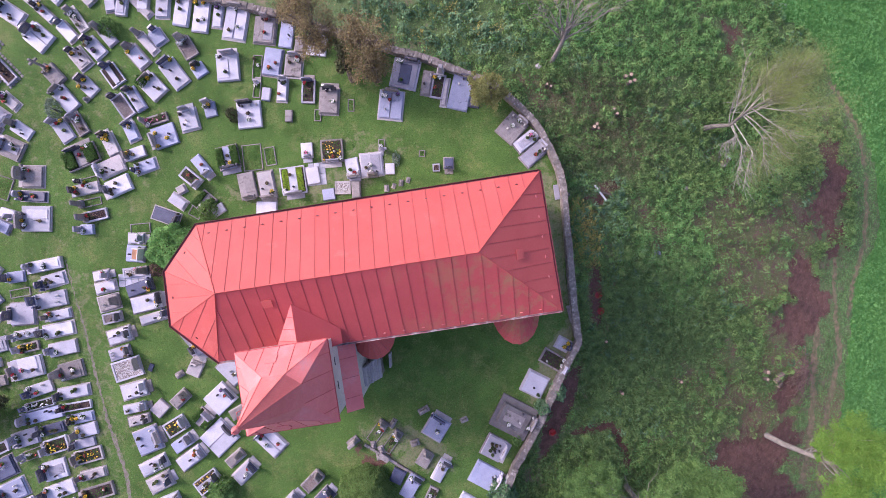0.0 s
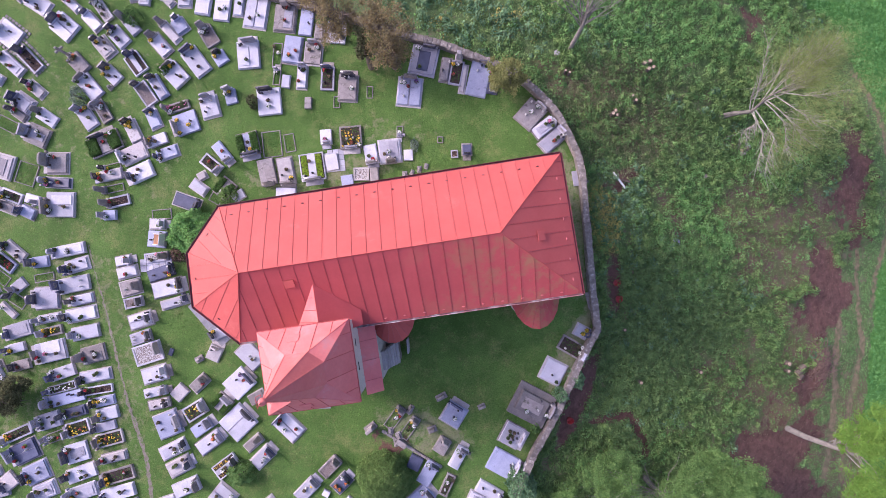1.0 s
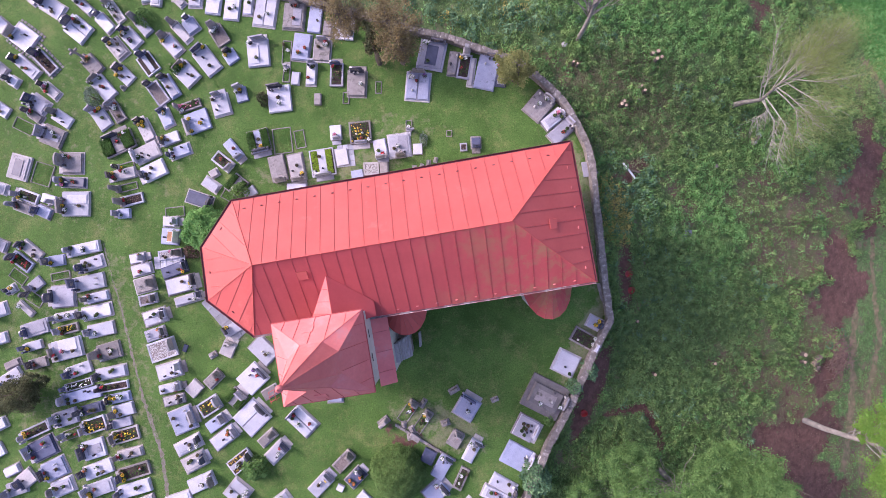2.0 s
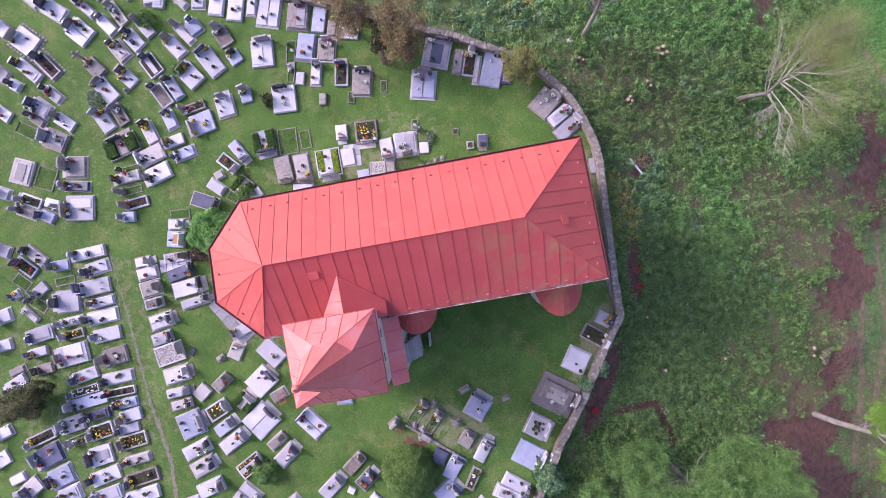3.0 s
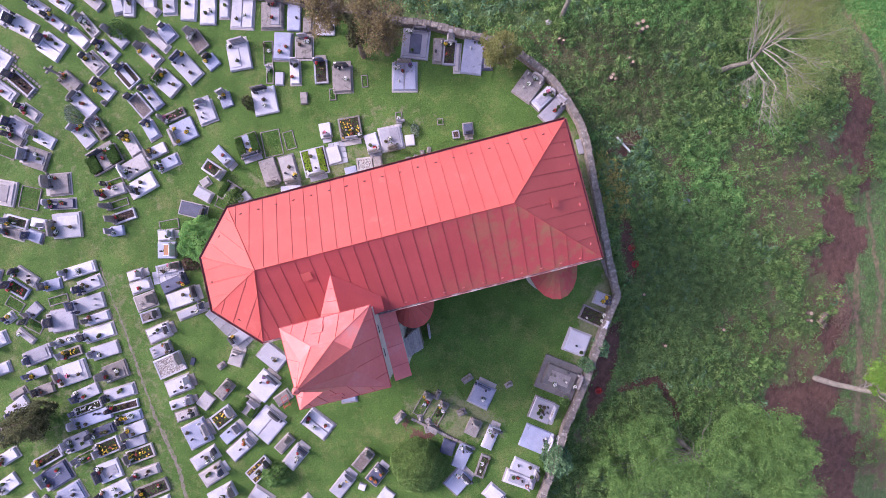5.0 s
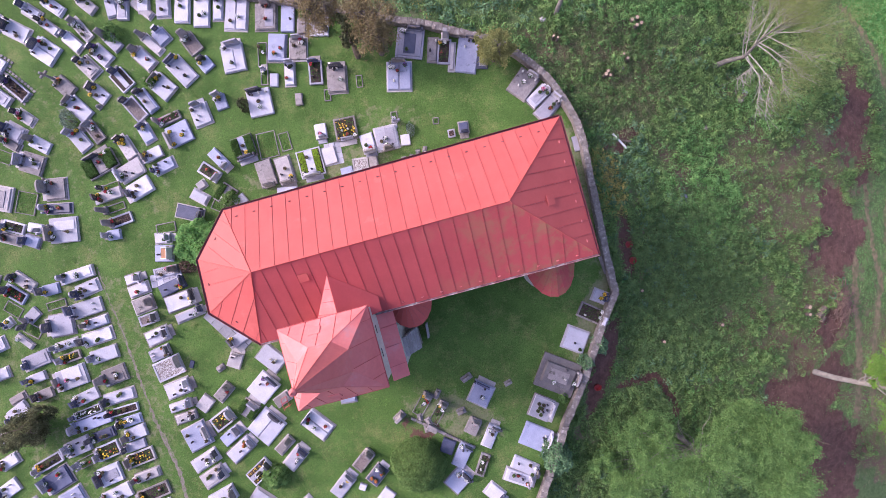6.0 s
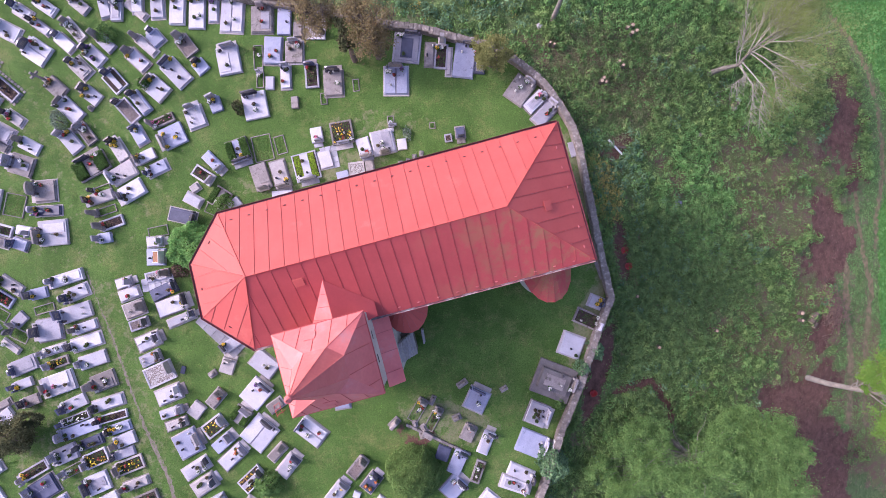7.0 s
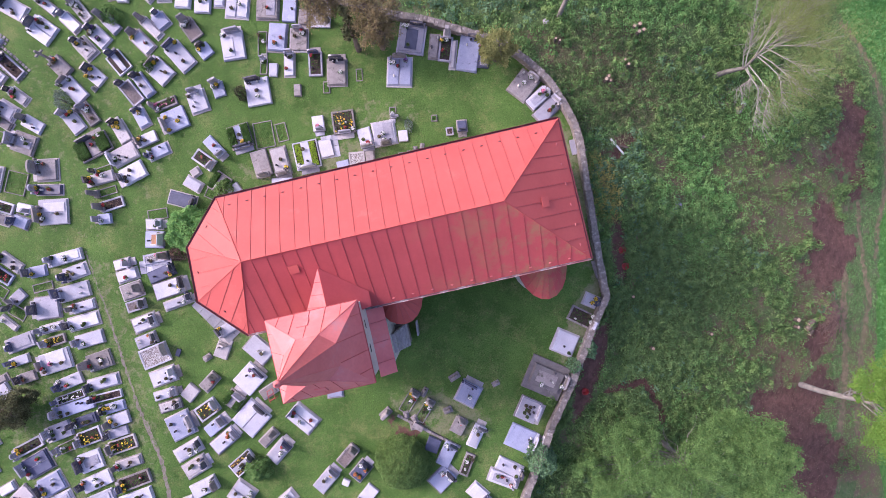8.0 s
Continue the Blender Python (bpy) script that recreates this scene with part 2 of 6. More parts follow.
def tube(points, radii, sides=7, bm=None, cap=True):
    """A tapered tube along a line of points."""
    bm = bm or bmesh.new()
    rings = []
    for i, p in enumerate(points):
        p = Vector(p)
        d = (Vector(points[min(i + 1, len(points) - 1)]) - Vector(points[max(i - 1, 0)])).normalized()
        a = d.orthogonal().normalized()
        b = d.cross(a)
        rings.append([bm.verts.new(p + radii[i] * (a * math.cos(2 * math.pi * k / sides) + b * math.sin(2 * math.pi * k / sides))) for k in range(sides)])
    for u, v in zip(rings, rings[1:]):
        for k in range(sides):
            bm.faces.new((u[k], u[(k + 1) % sides], v[(k + 1) % sides], v[k]))
    if cap:
        bm.faces.new(rings[0][::-1])
        bm.faces.new(rings[-1])
    bmesh.ops.recalc_face_normals(bm, faces=bm.faces)
    return bm


def lathe(profile, sides=12, bm=None, x=0, y=0, z=0):
    bm = bm or bmesh.new()
    rings = [[bm.verts.new((x + r * math.cos(2 * math.pi * k / sides), y + r * math.sin(2 * math.pi * k / sides), z + h)) for k in range(sides)] for r, h in profile]
    for u, v in zip(rings, rings[1:]):
        for k in range(sides):
            bm.faces.new((u[k], u[(k + 1) % sides], v[(k + 1) % sides], v[k]))
    bm.faces.new(rings[0][::-1])
    bm.faces.new(rings[-1])
    return bm


def leaf_mesh(name, places, sizes, rng, flat=0.5, aspect=0.6, az=None, tilt=None):
    """Many small bent leaves at the given places; flat: how level they lie (1: level); az, tilt: where they point, if known."""
    n = len(places)
    az = rng.uniform(0, 2 * np.pi, n) if az is None else az
    tilt = rng.normal(0, 1 - flat, n) if tilt is None else tilt
    d = np.stack([np.cos(az) * np.cos(tilt), np.sin(az) * np.cos(tilt), np.sin(tilt)], 1)
    roll = rng.normal(0, 1 - flat, n)
    side0 = np.stack([-np.sin(az), np.cos(az), np.zeros(n)], 1)
    up = np.cross(d, side0)
    side = side0 * np.cos(roll)[:, None] + up * np.sin(roll)[:, None]
    nrm = np.cross(d, side)
    s = np.asarray(sizes)[:, None]
    w = s * aspect * 0.5
    v = np.stack([places - d * s * 0.5, places + side * w + nrm * s * 0.06, places + d * s * 0.5 - nrm * s * 0.10, places - side * w + nrm * s * 0.06], 1).reshape(-1, 3)
    me = bpy.data.meshes.new(name)
    me.vertices.add(4 * n)
    me.vertices.foreach_set("co", v.astype(np.float32).ravel())
    me.loops.add(4 * n)
    me.loops.foreach_set("vertex_index", np.arange(4 * n, dtype=np.int32))
    me.polygons.add(n)
    me.polygons.foreach_set("loop_start", np.arange(0, 4 * n, 4, dtype=np.int32))
    me.update(calc_edges=True)
    me.validate()
    return me


def foliage(name, me, material, parent=None, label=""):
    me.materials.append(material)
    ob = new(name, me)
    ob.parent = parent
    return tagged(ob, label) if label else ob

# ---- ground ----
WALL_LINE = [(-40, 31.5), (-30, 28.2), (-22, 25.4), (-14, 22.6), (-11.07, 21.39), (-9.2, 20.5), (-5.2, 18.6), (-1.27, 16.65), (0.44, 16.0), (2.5, 14.76), (4.09, 13.9), (5.51, 13.06), (6.82, 11.68), (7.72, 10.48), (8.6, 9.2), (9.2, 7.6),
             (9.78, 5.5), (9.87, 3.7), (9.74, 1.96), (9.6, -0.24), (9.45, -2.43), (9.3, -4.6), (9.2, -6.8), (9.18, -8.2), (8.25, -9.48), (7.25, -10.84), (5.97, -12.8), (5.2, -14.0), (4.08, -15.5), (2.67, -17.25), (1.73, -18.8), (0.83, -20.2), (-1.5, -23.6), (-4.5, -27.5)]
YARD = WALL_LINE + [(-12, -40), (-80, -45), (-80, 45)]


def in_yard(x, y):
    inside = np.zeros(np.shape(x), bool)
    for (ax, ay), (bx, by) in zip(YARD, YARD[1:] + YARD[:1]):
        if ay != by:
            inside ^= ((ay > y) != (by > y)) & (x < (bx - ax) * (y - ay) / (by - ay) + ax)
    return inside


def line_distance(x, y, line):
    best = np.full(np.shape(x), 1e9)
    for (ax, ay), (bx, by) in zip(line, line[1:]):
        dx, dy = bx - ax, by - ay
        t = np.clip(((x - ax) * dx + (y - ay) * dy) / (dx * dx + dy * dy), 0, 1)
        best = np.minimum(best, np.hypot(x - ax - t * dx, y - ay - t * dy))
    return best


def height(x, y):
    """The churchyard is level; outside its wall the hill falls away."""
    x, y = np.asarray(x, float), np.asarray(y, float)
    plane = 1.3066 - 0.244 * x + 0.089 * y
    fall = -np.logaddexp(0, -plane / 0.6) * 0.6
    fall = np.maximum(fall, -13 - 0 * x)
    away = np.clip(line_distance(x, y, WALL_LINE) / 0.7, 0, 1)
    bumps = 0.10 * np.sin(0.9 * x + 1.3 * y) * np.sin(0.5 * x - 0.7 * y)
    return np.where(in_yard(x, y), 0.02 * np.sin(0.8 * x) * np.sin(0.6 * y + 1), away * (fall + bumps))


def blob(x, y, cx, cy, rx, ry, turn=0.0):
    c, s = math.cos(radians(turn)), math.sin(radians(turn))
    u, v = (x - cx) * c + (y - cy) * s, -(x - cx) * s + (y - cy) * c
    return np.clip(1.5 * (1 - np.hypot(u / rx, v / ry)) + 0.5, 0, 1)


FIELD_EDGE = [(30, 22.5), (33.2, 18.8), (34.7, 17.0), (37.3, 15.5), (38.6, 13.7), (39.7, 11.3), (41.5, 8.8), (43.4, 6.2), (44.8, 2.0), (44.6, -3.8), (43.6, -6.4), (40.9, -9.1), (39.5, -14.7), (38.2, -20.4), (37.2, -24), (36.6, -30), (36, -40)]
TRACK_A = [(39.6, 10.8), (41.6, 8.2), (42.9, 5.6), (43.3, 2.1), (43.1, -1.9), (42.4, -5.6), (41.0, -8.0), (39.6, -12.4)]
TRACK_B = [(38.4, -6.5), (38.0, -9.2), (38.0, -13.9), (38.3, -15.8), (37.3, -17.9), (36.3, -20.7), (35.2, -23.4), (34.0, -29)]
TRACK_C = [(36.2, -9.6), (35.6, -11.7), (34.7, -16.1), (34.3, -19.5), (33.0, -25.2), (31.9, -27.9)]


def soil_mask(x, y):
    x0, y0 = x, y
    x, y = (x + 0.8 * np.sin(0.9 * y + 0.4 * x) + 0.45 * np.sin(2.3 * y - 1.1 * x) + 0.25 * np.sin(5.1 * y + 2.0 * x),
            y + 0.8 * np.sin(0.8 * x - 0.5 * y) + 0.45 * np.sin(2.1 * x + 1.7 * y) + 0.25 * np.sin(4.7 * x - 3.0 * y))
    s = 0.9 * blob(x, y, 38.7, 1.4, 1.7, 5.2, -6)
    s = np.maximum(s, 0.6 * blob(x, y, 36.2, -2.2, 2.4, 1.8, 10))
    s = np.maximum(s, blob(x, y, 34.5, -9.8, 2.7, 3.9, -12))
    s = np.maximum(s, blob(x, y, 31.4, -18.6, 1.6, 2.2))
    s = np.maximum(s, blob(x, y, 27.0, -24.6, 4.6, 3.3, 25))
    s = np.maximum(s, blob(x, y, 27.6, -31, 3.8, 5.5, 10))
    s = np.maximum(s, blob(x, y, 23.0, -23.2, 2.4, 0.9, 15))
    s = np.maximum(s, 0.5 * blob(x, y, 38.4, -1.0, 2.6, 6.5, -4))
    s = np.maximum(s, 0.55 * blob(x, y, 31.5, -11.8, 1.4, 2.0, 8))
    s = np.maximum(s, 0.40 * blob(x, y, 25.5, -20.5, 4.5, 1.6, 10))
    s = np.maximum(s, 0.56 * blob(x, y, 28.5, 16.0, 2.6, 1.6, 30))
    s = np.maximum(s, 0.8 * blob(x, y, 14.0, 3.4, 1.0, 1.3))
    s = np.maximum(s, 0.8 * blob(x, y, -8.2, -14.6, 1.3, 0.8))
    s = np.maximum(s, blob(x0, y0, 7.3, -14.3, 0.95, 4.2, -32))
    s = np.maximum(s, blob(x0, y0, 11.9, -5.0, 0.6, 3.0, -4))
    s = np.maximum(s, 0.95 * blob(x0, y0, 10.2, -16.6, 2.4, 0.4, -6))
    s = np.maximum(s, 0.95 * blob(x0, y0, 12.5, -18.6, 0.4, 2.6, 16))
    return s


def dry_mask(x, y):
    """Thin brownish grass outside the wall."""
    x, y = x + 0.9 * np.sin(0.8 * y + 0.3 * x) + 0.4 * np.sin(2.6 * y - x), y + 0.9 * np.sin(0.7 * x - 0.4 * y) + 0.4 * np.sin(2.2 * x + y)
    d = 0.72 * blob(x, y, 27.6, -2.8, 5.6, 4.6, -20)
    d = np.maximum(d, 0.8 * blob(x, y, 32.5, -2.2, 5.0, 2.6, -10))
    d = np.maximum(d, 0.8 * blob(x, y, 29.5, -7.4, 3.2, 2.6, 30))
    d = np.maximum(d, 0.8 * blob(x, y, 30.0, -13.0, 2.2, 3.4, 10))
    d = np.maximum(d, 0.8 * blob(x, y, 29.0, -19.5, 5.5, 2.2, 10))
    d = np.maximum(d, 0.75 * blob(x, y, 25.0, -18.0, 4.0, 1.4, 10))
    d = np.maximum(d, 0.55 * blob(x, y, 22.5, -15.5, 4.6, 4.0, 0))
    d = np.maximum(d, 0.5 * blob(x, y, 14.8, 9.0, 4.4, 3.0, -25))
    d = np.maximum(d, 0.6 * blob(x, y, 17.5, 0.4, 1.6, 2.2))
    d = np.maximum(d, 0.6 * blob(x, y, 9.6, 12.4, 2.2, 2.6, 30))
    d = np.maximum(d, 0.35 * blob(x, y, 37.0, -14.0, 2.0, 9.0, -14))
    d = np.maximum(d, 0.9 * blob(x, y, 36.0, -27.0, 5.0, 9.0, -10))
    return d


def worn_mask(x, y):
    w = 0.52 * blob(x, y, -11.0, 7.4, 7.5, 1.8, -3)
    w = np.maximum(w, 0.42 * blob(x, y, -6, 10.0, 6.0, 1.6, -8))
    w = np.maximum(w, 0.45 * blob(x, y, -31.5, 2.0, 4.0, 3.0, 0))
    w = np.maximum(w, 0.42 * blob(x, y, -29.2, -5.0, 0.8, 10.0, 4))
    w = np.maximum(w, 0.6 * blob(x, y, 8.7, 0.5, 1.6, 7.5, 2))
    w = np.maximum(w, 0.8 * blob(x, y, 7.0, -9.5, 0.9, 4.0, -35))
    w = np.maximum(w, 0.65 * blob(x, y, -20.5, -1.0, 2.0, 5.0, 10))
    w = np.maximum(w, 0.6 * blob(x, y, -5.5, -14.5, 4.5, 2.0, -30))
    w = np.maximum(w, 0.40 * blob(x, y, -33.0, -6.0, 9.0, 14.0))
    w = np.maximum(w, 0.34 * blob(x, y, -29.0, 13.0, 12.0, 11.0))
    return np.where(in_yard(x, y), np.maximum(w, 0.15), 0)


def track_mask(x, y):
    d = np.minimum(np.minimum(0.7 * line_distance(x, y, TRACK_A) + 0.14, line_distance(x, y, TRACK_B)), 0.8 * line_distance(x, y, TRACK_C))
    return np.clip(1.3 - d / 0.42, 0, 0.8)


def crop_mask(x, y):
    far = np.zeros(np.shape(x), bool)
    poly = FIELD_EDGE + [(90, -45), (90, 60), (20, 60)]
    for (ax, ay), (bx, by) in zip(poly, poly[1:] + poly[:1]):
        if ay != by:
            far ^= ((ay > y) != (by > y)) & (x < (bx - ax) * (y - ay) / (by - ay) + ax)
    return far


def ground_material():
    m = bpy.data.materials.new("ground of turf and soil")
    m.use_nodes = True
    n, l = m.node_tree.nodes, m.node_tree.links
    b = n["Principled BSDF"]
    b.inputs["Roughness"].default_value, b.inputs["Specular IOR Level"].default_value = 0.95, 0.2
    geo = n.new("ShaderNodeNewGeometry")

    def tex(s, d, r=0.6):
        t = n.new("ShaderNodeTexNoise")
        t.inputs["Scale"].default_value, t.inputs["Detail"].default_value, t.inputs["Roughness"].default_value = s, d, r
        l.new(geo.outputs["Position"], t.inputs["Vector"])
        return t.outputs["Fac"]

    def rng(v, lo, hi, a=0.0, c=1.0):
        r = n.new("ShaderNodeMapRange")
        for k, w in (("From Min", lo), ("From Max", hi), ("To Min", a), ("To Max", c)):
            r.inputs[k].default_value = w
        l.new(v, r.inputs["Value"])
        return r.outputs["Result"]

    def mix(a, c, f):
        x = n.new("ShaderNodeMix")
        x.data_type = "RGBA"
        for sock, v in (("A", a), ("B", c)):
            s = [i for i in x.inputs if i.name == sock and i.type == "RGBA"][0]
            if isinstance(v, tuple):
                s.default_value = (*v, 1)
            else:
                l.new(v, s)
        l.new(f, x.inputs[0])
        return [o for o in x.outputs if o.type == "RGBA"][0]

    def math_node(op, a, c):
        x = n.new("ShaderNodeMath")
        x.operation = op
        for i, v in enumerate((a, c)):
            if isinstance(v, (int, float)):
                x.inputs[i].default_value = v
            else:
                l.new(v, x.inputs[i])
        return x.outputs[0]

    def mask(name, rough_edge=0.5, scale=2.0):
        a = n.new("ShaderNodeAttribute")
        a.attribute_name = name
        return rng(math_node("ADD", a.outputs["Fac"], math_node("MULTIPLY", math_node("SUBTRACT", tex(scale, 6, 0.7), 0.5), rough_edge * 2)), 0.4, 0.6)

    patch, blades, mott = tex(0.35, 5), tex(22, 4, 0.75), tex(3.0, 5, 0.7)
    turf = mix((0.061, 0.128, 0.024), (0.110, 0.208, 0.044), rng(patch, 0.35, 0.65))
    turf = mix(turf, (0.235, 0.245, 0.095), rng(tex(0.45, 8, 0.8), 0.50, 0.67, 0, 0.8))
    turf = mix(turf, (0.23, 0.19, 0.115), rng(tex(1.1, 8, 0.8), 0.60, 0.74, 0, 0.45))
    turf = mix(mix(turf, (0.038, 0.080, 0.016), rng(tex(9, 7, 0.85), 0.54, 0.36)), (0.180, 0.275, 0.080), rng(tex(6, 7, 0.9), 0.53, 0.68, 0, 0.6))
    wild = mix((0.075, 0.125, 0.044), (0.150, 0.215, 0.080), rng(mott, 0.35, 0.65))
    wild = mix(wild, (0.225, 0.180, 0.120), rng(tex(0.45, 7, 0.75), 0.55, 0.66))
    thin = mix((0.190, 0.118, 0.090), (0.150, 0.158, 0.068), rng(tex(0.9, 7, 0.75), 0.42, 0.56))
    thin = mix(thin, (0.29, 0.235, 0.16), rng(tex(9, 6, 0.8), 0.55, 0.72, 0, 0.7))
    wild = mix(wild, thin, mask("dry", 0.7, 1.0))
    earth = mix((0.092, 0.048, 0.038), (0.205, 0.112, 0.086), rng(tex(1.6, 7, 0.75), 0.35, 0.68))
    earth = mix(earth, (0.22, 0.155, 0.135), rng(tex(14, 5, 0.8), 0.62, 0.78))
    ruts = mix((0.27, 0.20, 0.12), (0.15, 0.145, 0.07), rng(tex(2.5, 6), 0.4, 0.6))
    crop = mix((0.065, 0.19, 0.036), (0.11, 0.27, 0.055), rng(mott, 0.4, 0.6))
    bare = mix((0.30, 0.265, 0.185), (0.20, 0.195, 0.105), rng(tex(4, 6, 0.75), 0.4, 0.62))
    turf = mix(turf, bare, math_node("MULTIPLY", mask("worn", 0.8, 1.5), 0.55))
    col = mix(turf, wild, mask("wild", 0.15))
    col = mix(col, crop, mask("crop", 0.3))
    col = mix(col, ruts, mask("track", 0.9, 1.6))
    col = mix(col, earth, mask("soil", 1.05, 1.0))
    l.new(col, b.inputs["Base Color"])
    bp = n.new("ShaderNodeBump")
    bp.inputs["Strength"].default_value, bp.inputs["Distance"].default_value = 0.8, 0.08
    l.new(tex(12, 6, 0.75), bp.inputs["Height"])
    l.new(bp.outputs["Normal"], b.inputs["Normal"])
    return m


def build_ground():
    far = [-2500, -900, -350, -160, -100, -75]
    xs = np.array(far + list(np.arange(-60, 70.01, 0.5)) + [80, 110, 170, 360, 900, 2500])
    ys = np.array(far + list(np.arange(-58, 50.01, 0.5)) + [60, 80, 110, 170, 360, 900, 2500])
    gx, gy = np.meshgrid(xs, ys)
    gz = height(gx, gy)
    nx, ny = len(xs), len(ys)
    me = bpy.data.meshes.new("ground")
    idx = np.arange(nx * ny).reshape(ny, nx)
    quads = np.stack([idx[:-1, :-1], idx[:-1, 1:], idx[1:, 1:], idx[1:, :-1]], -1).reshape(-1, 4)
    me.vertices.add(nx * ny)
    me.vertices.foreach_set("co", np.stack([gx, gy, gz], -1).astype(np.float32).ravel())
    me.loops.add(quads.size)
    me.loops.foreach_set("vertex_index", quads.astype(np.int32).ravel())
    me.polygons.add(len(quads))
    me.polygons.foreach_set("loop_start", np.arange(0, quads.size, 4, dtype=np.int32))
    me.update(calc_edges=True)
    for name, values in (("wild", (~in_yard(gx, gy)).astype(float)), ("soil", soil_mask(gx, gy)), ("track", track_mask(gx, gy)), ("crop", crop_mask(gx, gy).astype(float)), ("worn", worn_mask(gx, gy)), ("dry", dry_mask(gx, gy))):
        me.attributes.new(name, "FLOAT", "POINT").data.foreach_set("value", values.astype(np.float32).ravel())
    me.polygons.foreach_set("use_smooth", np.ones(len(quads), bool))
    me.materials.append(ground_material())
    tagged(new("ground", me), "mown churchyard turf, wild slope and bare soil", "ground", kind="structure")


build_ground()


def build_boundary_wall():
    """A low rubble wall with a coping of rough stones."""
    rng = random.Random(5)
    owner = thing("boundary_wall", Matrix.Identity(4), "low weathered stone churchyard wall with rough coping", "wall", kind="structure")
    line = [Vector((x, y, 0)) for x, y in WALL_LINE]
    bm = bmesh.new()
    rows = []
    for i, p in enumerate(line):
        d = (line[min(i + 1, len(line) - 1)] - line[max(i - 1, 0)]).normalized()
        n = Vector((-d.y, d.x, 0)) * 0.225
        rows.append([bm.verts.new(p + s * n + Vector((0, 0, h))) for s, h in ((1, -3.5), (1, 0.66), (-1, 0.66), (-1, -3.5))])
    for u, v in zip(rows, rows[1:]):
        for k in range(3):
            bm.faces.new((u[k], v[k], v[k + 1], u[k + 1]))
    bm.faces.new(rows[0])
    bm.faces.new(rows[-1][::-1])
    bmesh.ops.recalc_face_normals(bm, faces=bm.faces)
    part("wall_body", bm, STONE, owner)
    for a, b in zip(line, line[1:]):
        length, d = (b - a).length, (b - a).normalized()
        turn, at = math.atan2(d.y, d.x), 0.0
        while at < length - 0.05:
            step = min(rng.uniform(0.22, 0.62), length - at)
            if length - at - step < 0.2:
                step = length - at
            c = a + d * (at + step / 2)
            stone = box(step - 0.006, rng.uniform(0.43, 0.56), rng.uniform(0.075, 0.105), y=rng.uniform(-0.03, 0.03), bevel=0.045)
            for v in stone.verts:
                v.co += Vector((rng.uniform(-1, 1), rng.uniform(-1, 1), rng.uniform(-1, 1))) * 0.035
            ob = part("coping_stone", stone, STONE, owner)
            ob.matrix_world = Matrix.Translation((c.x, c.y, 0.60)) @ Matrix.Rotation(turn + rng.uniform(-0.12, 0.12), 4, "Z")
            at += step


build_boundary_wall()


# ---- church ----
def slope(name, owner, pts, spacing, material, phase=0.0, lift=0.0, hooks=(), thick=0.05, seam=SEAM):
    """A sheet-metal roof face of vertical bays between folded seams. pts: its corners, the eave's two first."""
    pts = [Vector(p) for p in pts]
    u = (pts[1] - pts[0]).normalized()
    nrm = u.cross(pts[2] - pts[0]).normalized()
    if nrm.z < 0:
        nrm = -nrm
    v = nrm.cross(u)
    if (pts[2] - pts[0]).dot(v) < 0:
        v = -v
    flat = [((p - pts[0]).dot(u), (p - pts[0]).dot(v)) for p in pts]

    def clip(poly, edge, keep_more):
        out = []
        for (ax, ay), (bx, by) in zip(poly, poly[1:] + poly[:1]):
            ina, inb = (ax >= edge) == keep_more, (bx >= edge) == keep_more
            if ina:
                out.append((ax, ay))
            if ina != inb:
                t = (edge - ax) / (bx - ax)
                out.append((edge, ay + t * (by - ay)))
        return out

    def at(x, y, h):
        return pts[0] + u * x + v * y + nrm * (h + lift)

    deck = bmesh.new()
    deck.faces.new([deck.verts.new(at(x, y, -thick)) for x, y in flat])
    bmesh.ops.solidify(deck, geom=deck.faces[:], thickness=0.03)
    roof = part(name, deck, material, owner)
    lo, hi = min(x for x, _ in flat), max(x for x, _ in flat)
    edges = [lo] + [e for e in np.arange(lo + phase, hi, spacing) if lo + 0.05 < e < hi - 0.05] + [hi]
    for a, b in zip(edges, edges[1:]):
        poly = clip(clip(flat, a, True), b, False)
        if len(poly) < 3:
            continue
        bm = bmesh.new()
        top = [bm.verts.new(at(x, y, 0)) for x, y in poly]
        low = [bm.verts.new(at(x, y, -thick)) for x, y in poly]
        bm.faces.new(top)
        bm.faces.new(low[::-1])
        for i in range(len(poly)):
            j = (i + 1) % len(poly)
            bm.faces.new((top[j], top[i], low[i], low[j]))
        bmesh.ops.recalc_face_normals(bm, faces=bm.faces)
        part("roof_panel", bm, material, roof)
    for e in edges[1:-1]:
        ys = [y for x, y in clip(flat, e, True) if abs(x - e) < 1e-6]
        if len(ys) < 2 or max(ys) - min(ys) < 0.15:
            continue
        bm = bmesh.new()
        c = [(e - 0.012, 0), (e - 0.007, 0.026), (e + 0.007, 0.026), (e + 0.012, 0)]
        ends = [[bm.verts.new(at(x, y, h)) for x, h in c] for y in (min(ys) + 0.01, max(ys) - 0.02)]
        for k in range(3):
            bm.faces.new((ends[0][k], ends[0][k + 1], ends[1][k + 1], ends[1][k]))
        bm.faces.new(ends[0][::-1])
        bm.faces.new(ends[1])
        bmesh.ops.recalc_face_normals(bm, faces=bm.faces)
        part("seam", bm, seam, roof)
    for x, y in hooks:
        bm = bmesh.new()
        box(0.17, 0.04, 0.05, bevel=0, bm=bm)
        box(0.04, 0.08, 0.06, bevel=0, bm=bm)
        ob = part("snow_hook", bm, GUTTER if name == "apse_roof" or pts[0].y > 2 else ROOF_OLD, roof)
        ob.matrix_world = Matrix.Translation(at(x, y, 0.0)) @ Matrix((v.cross(nrm), v, nrm)).transposed().to_4x4()
    return roof


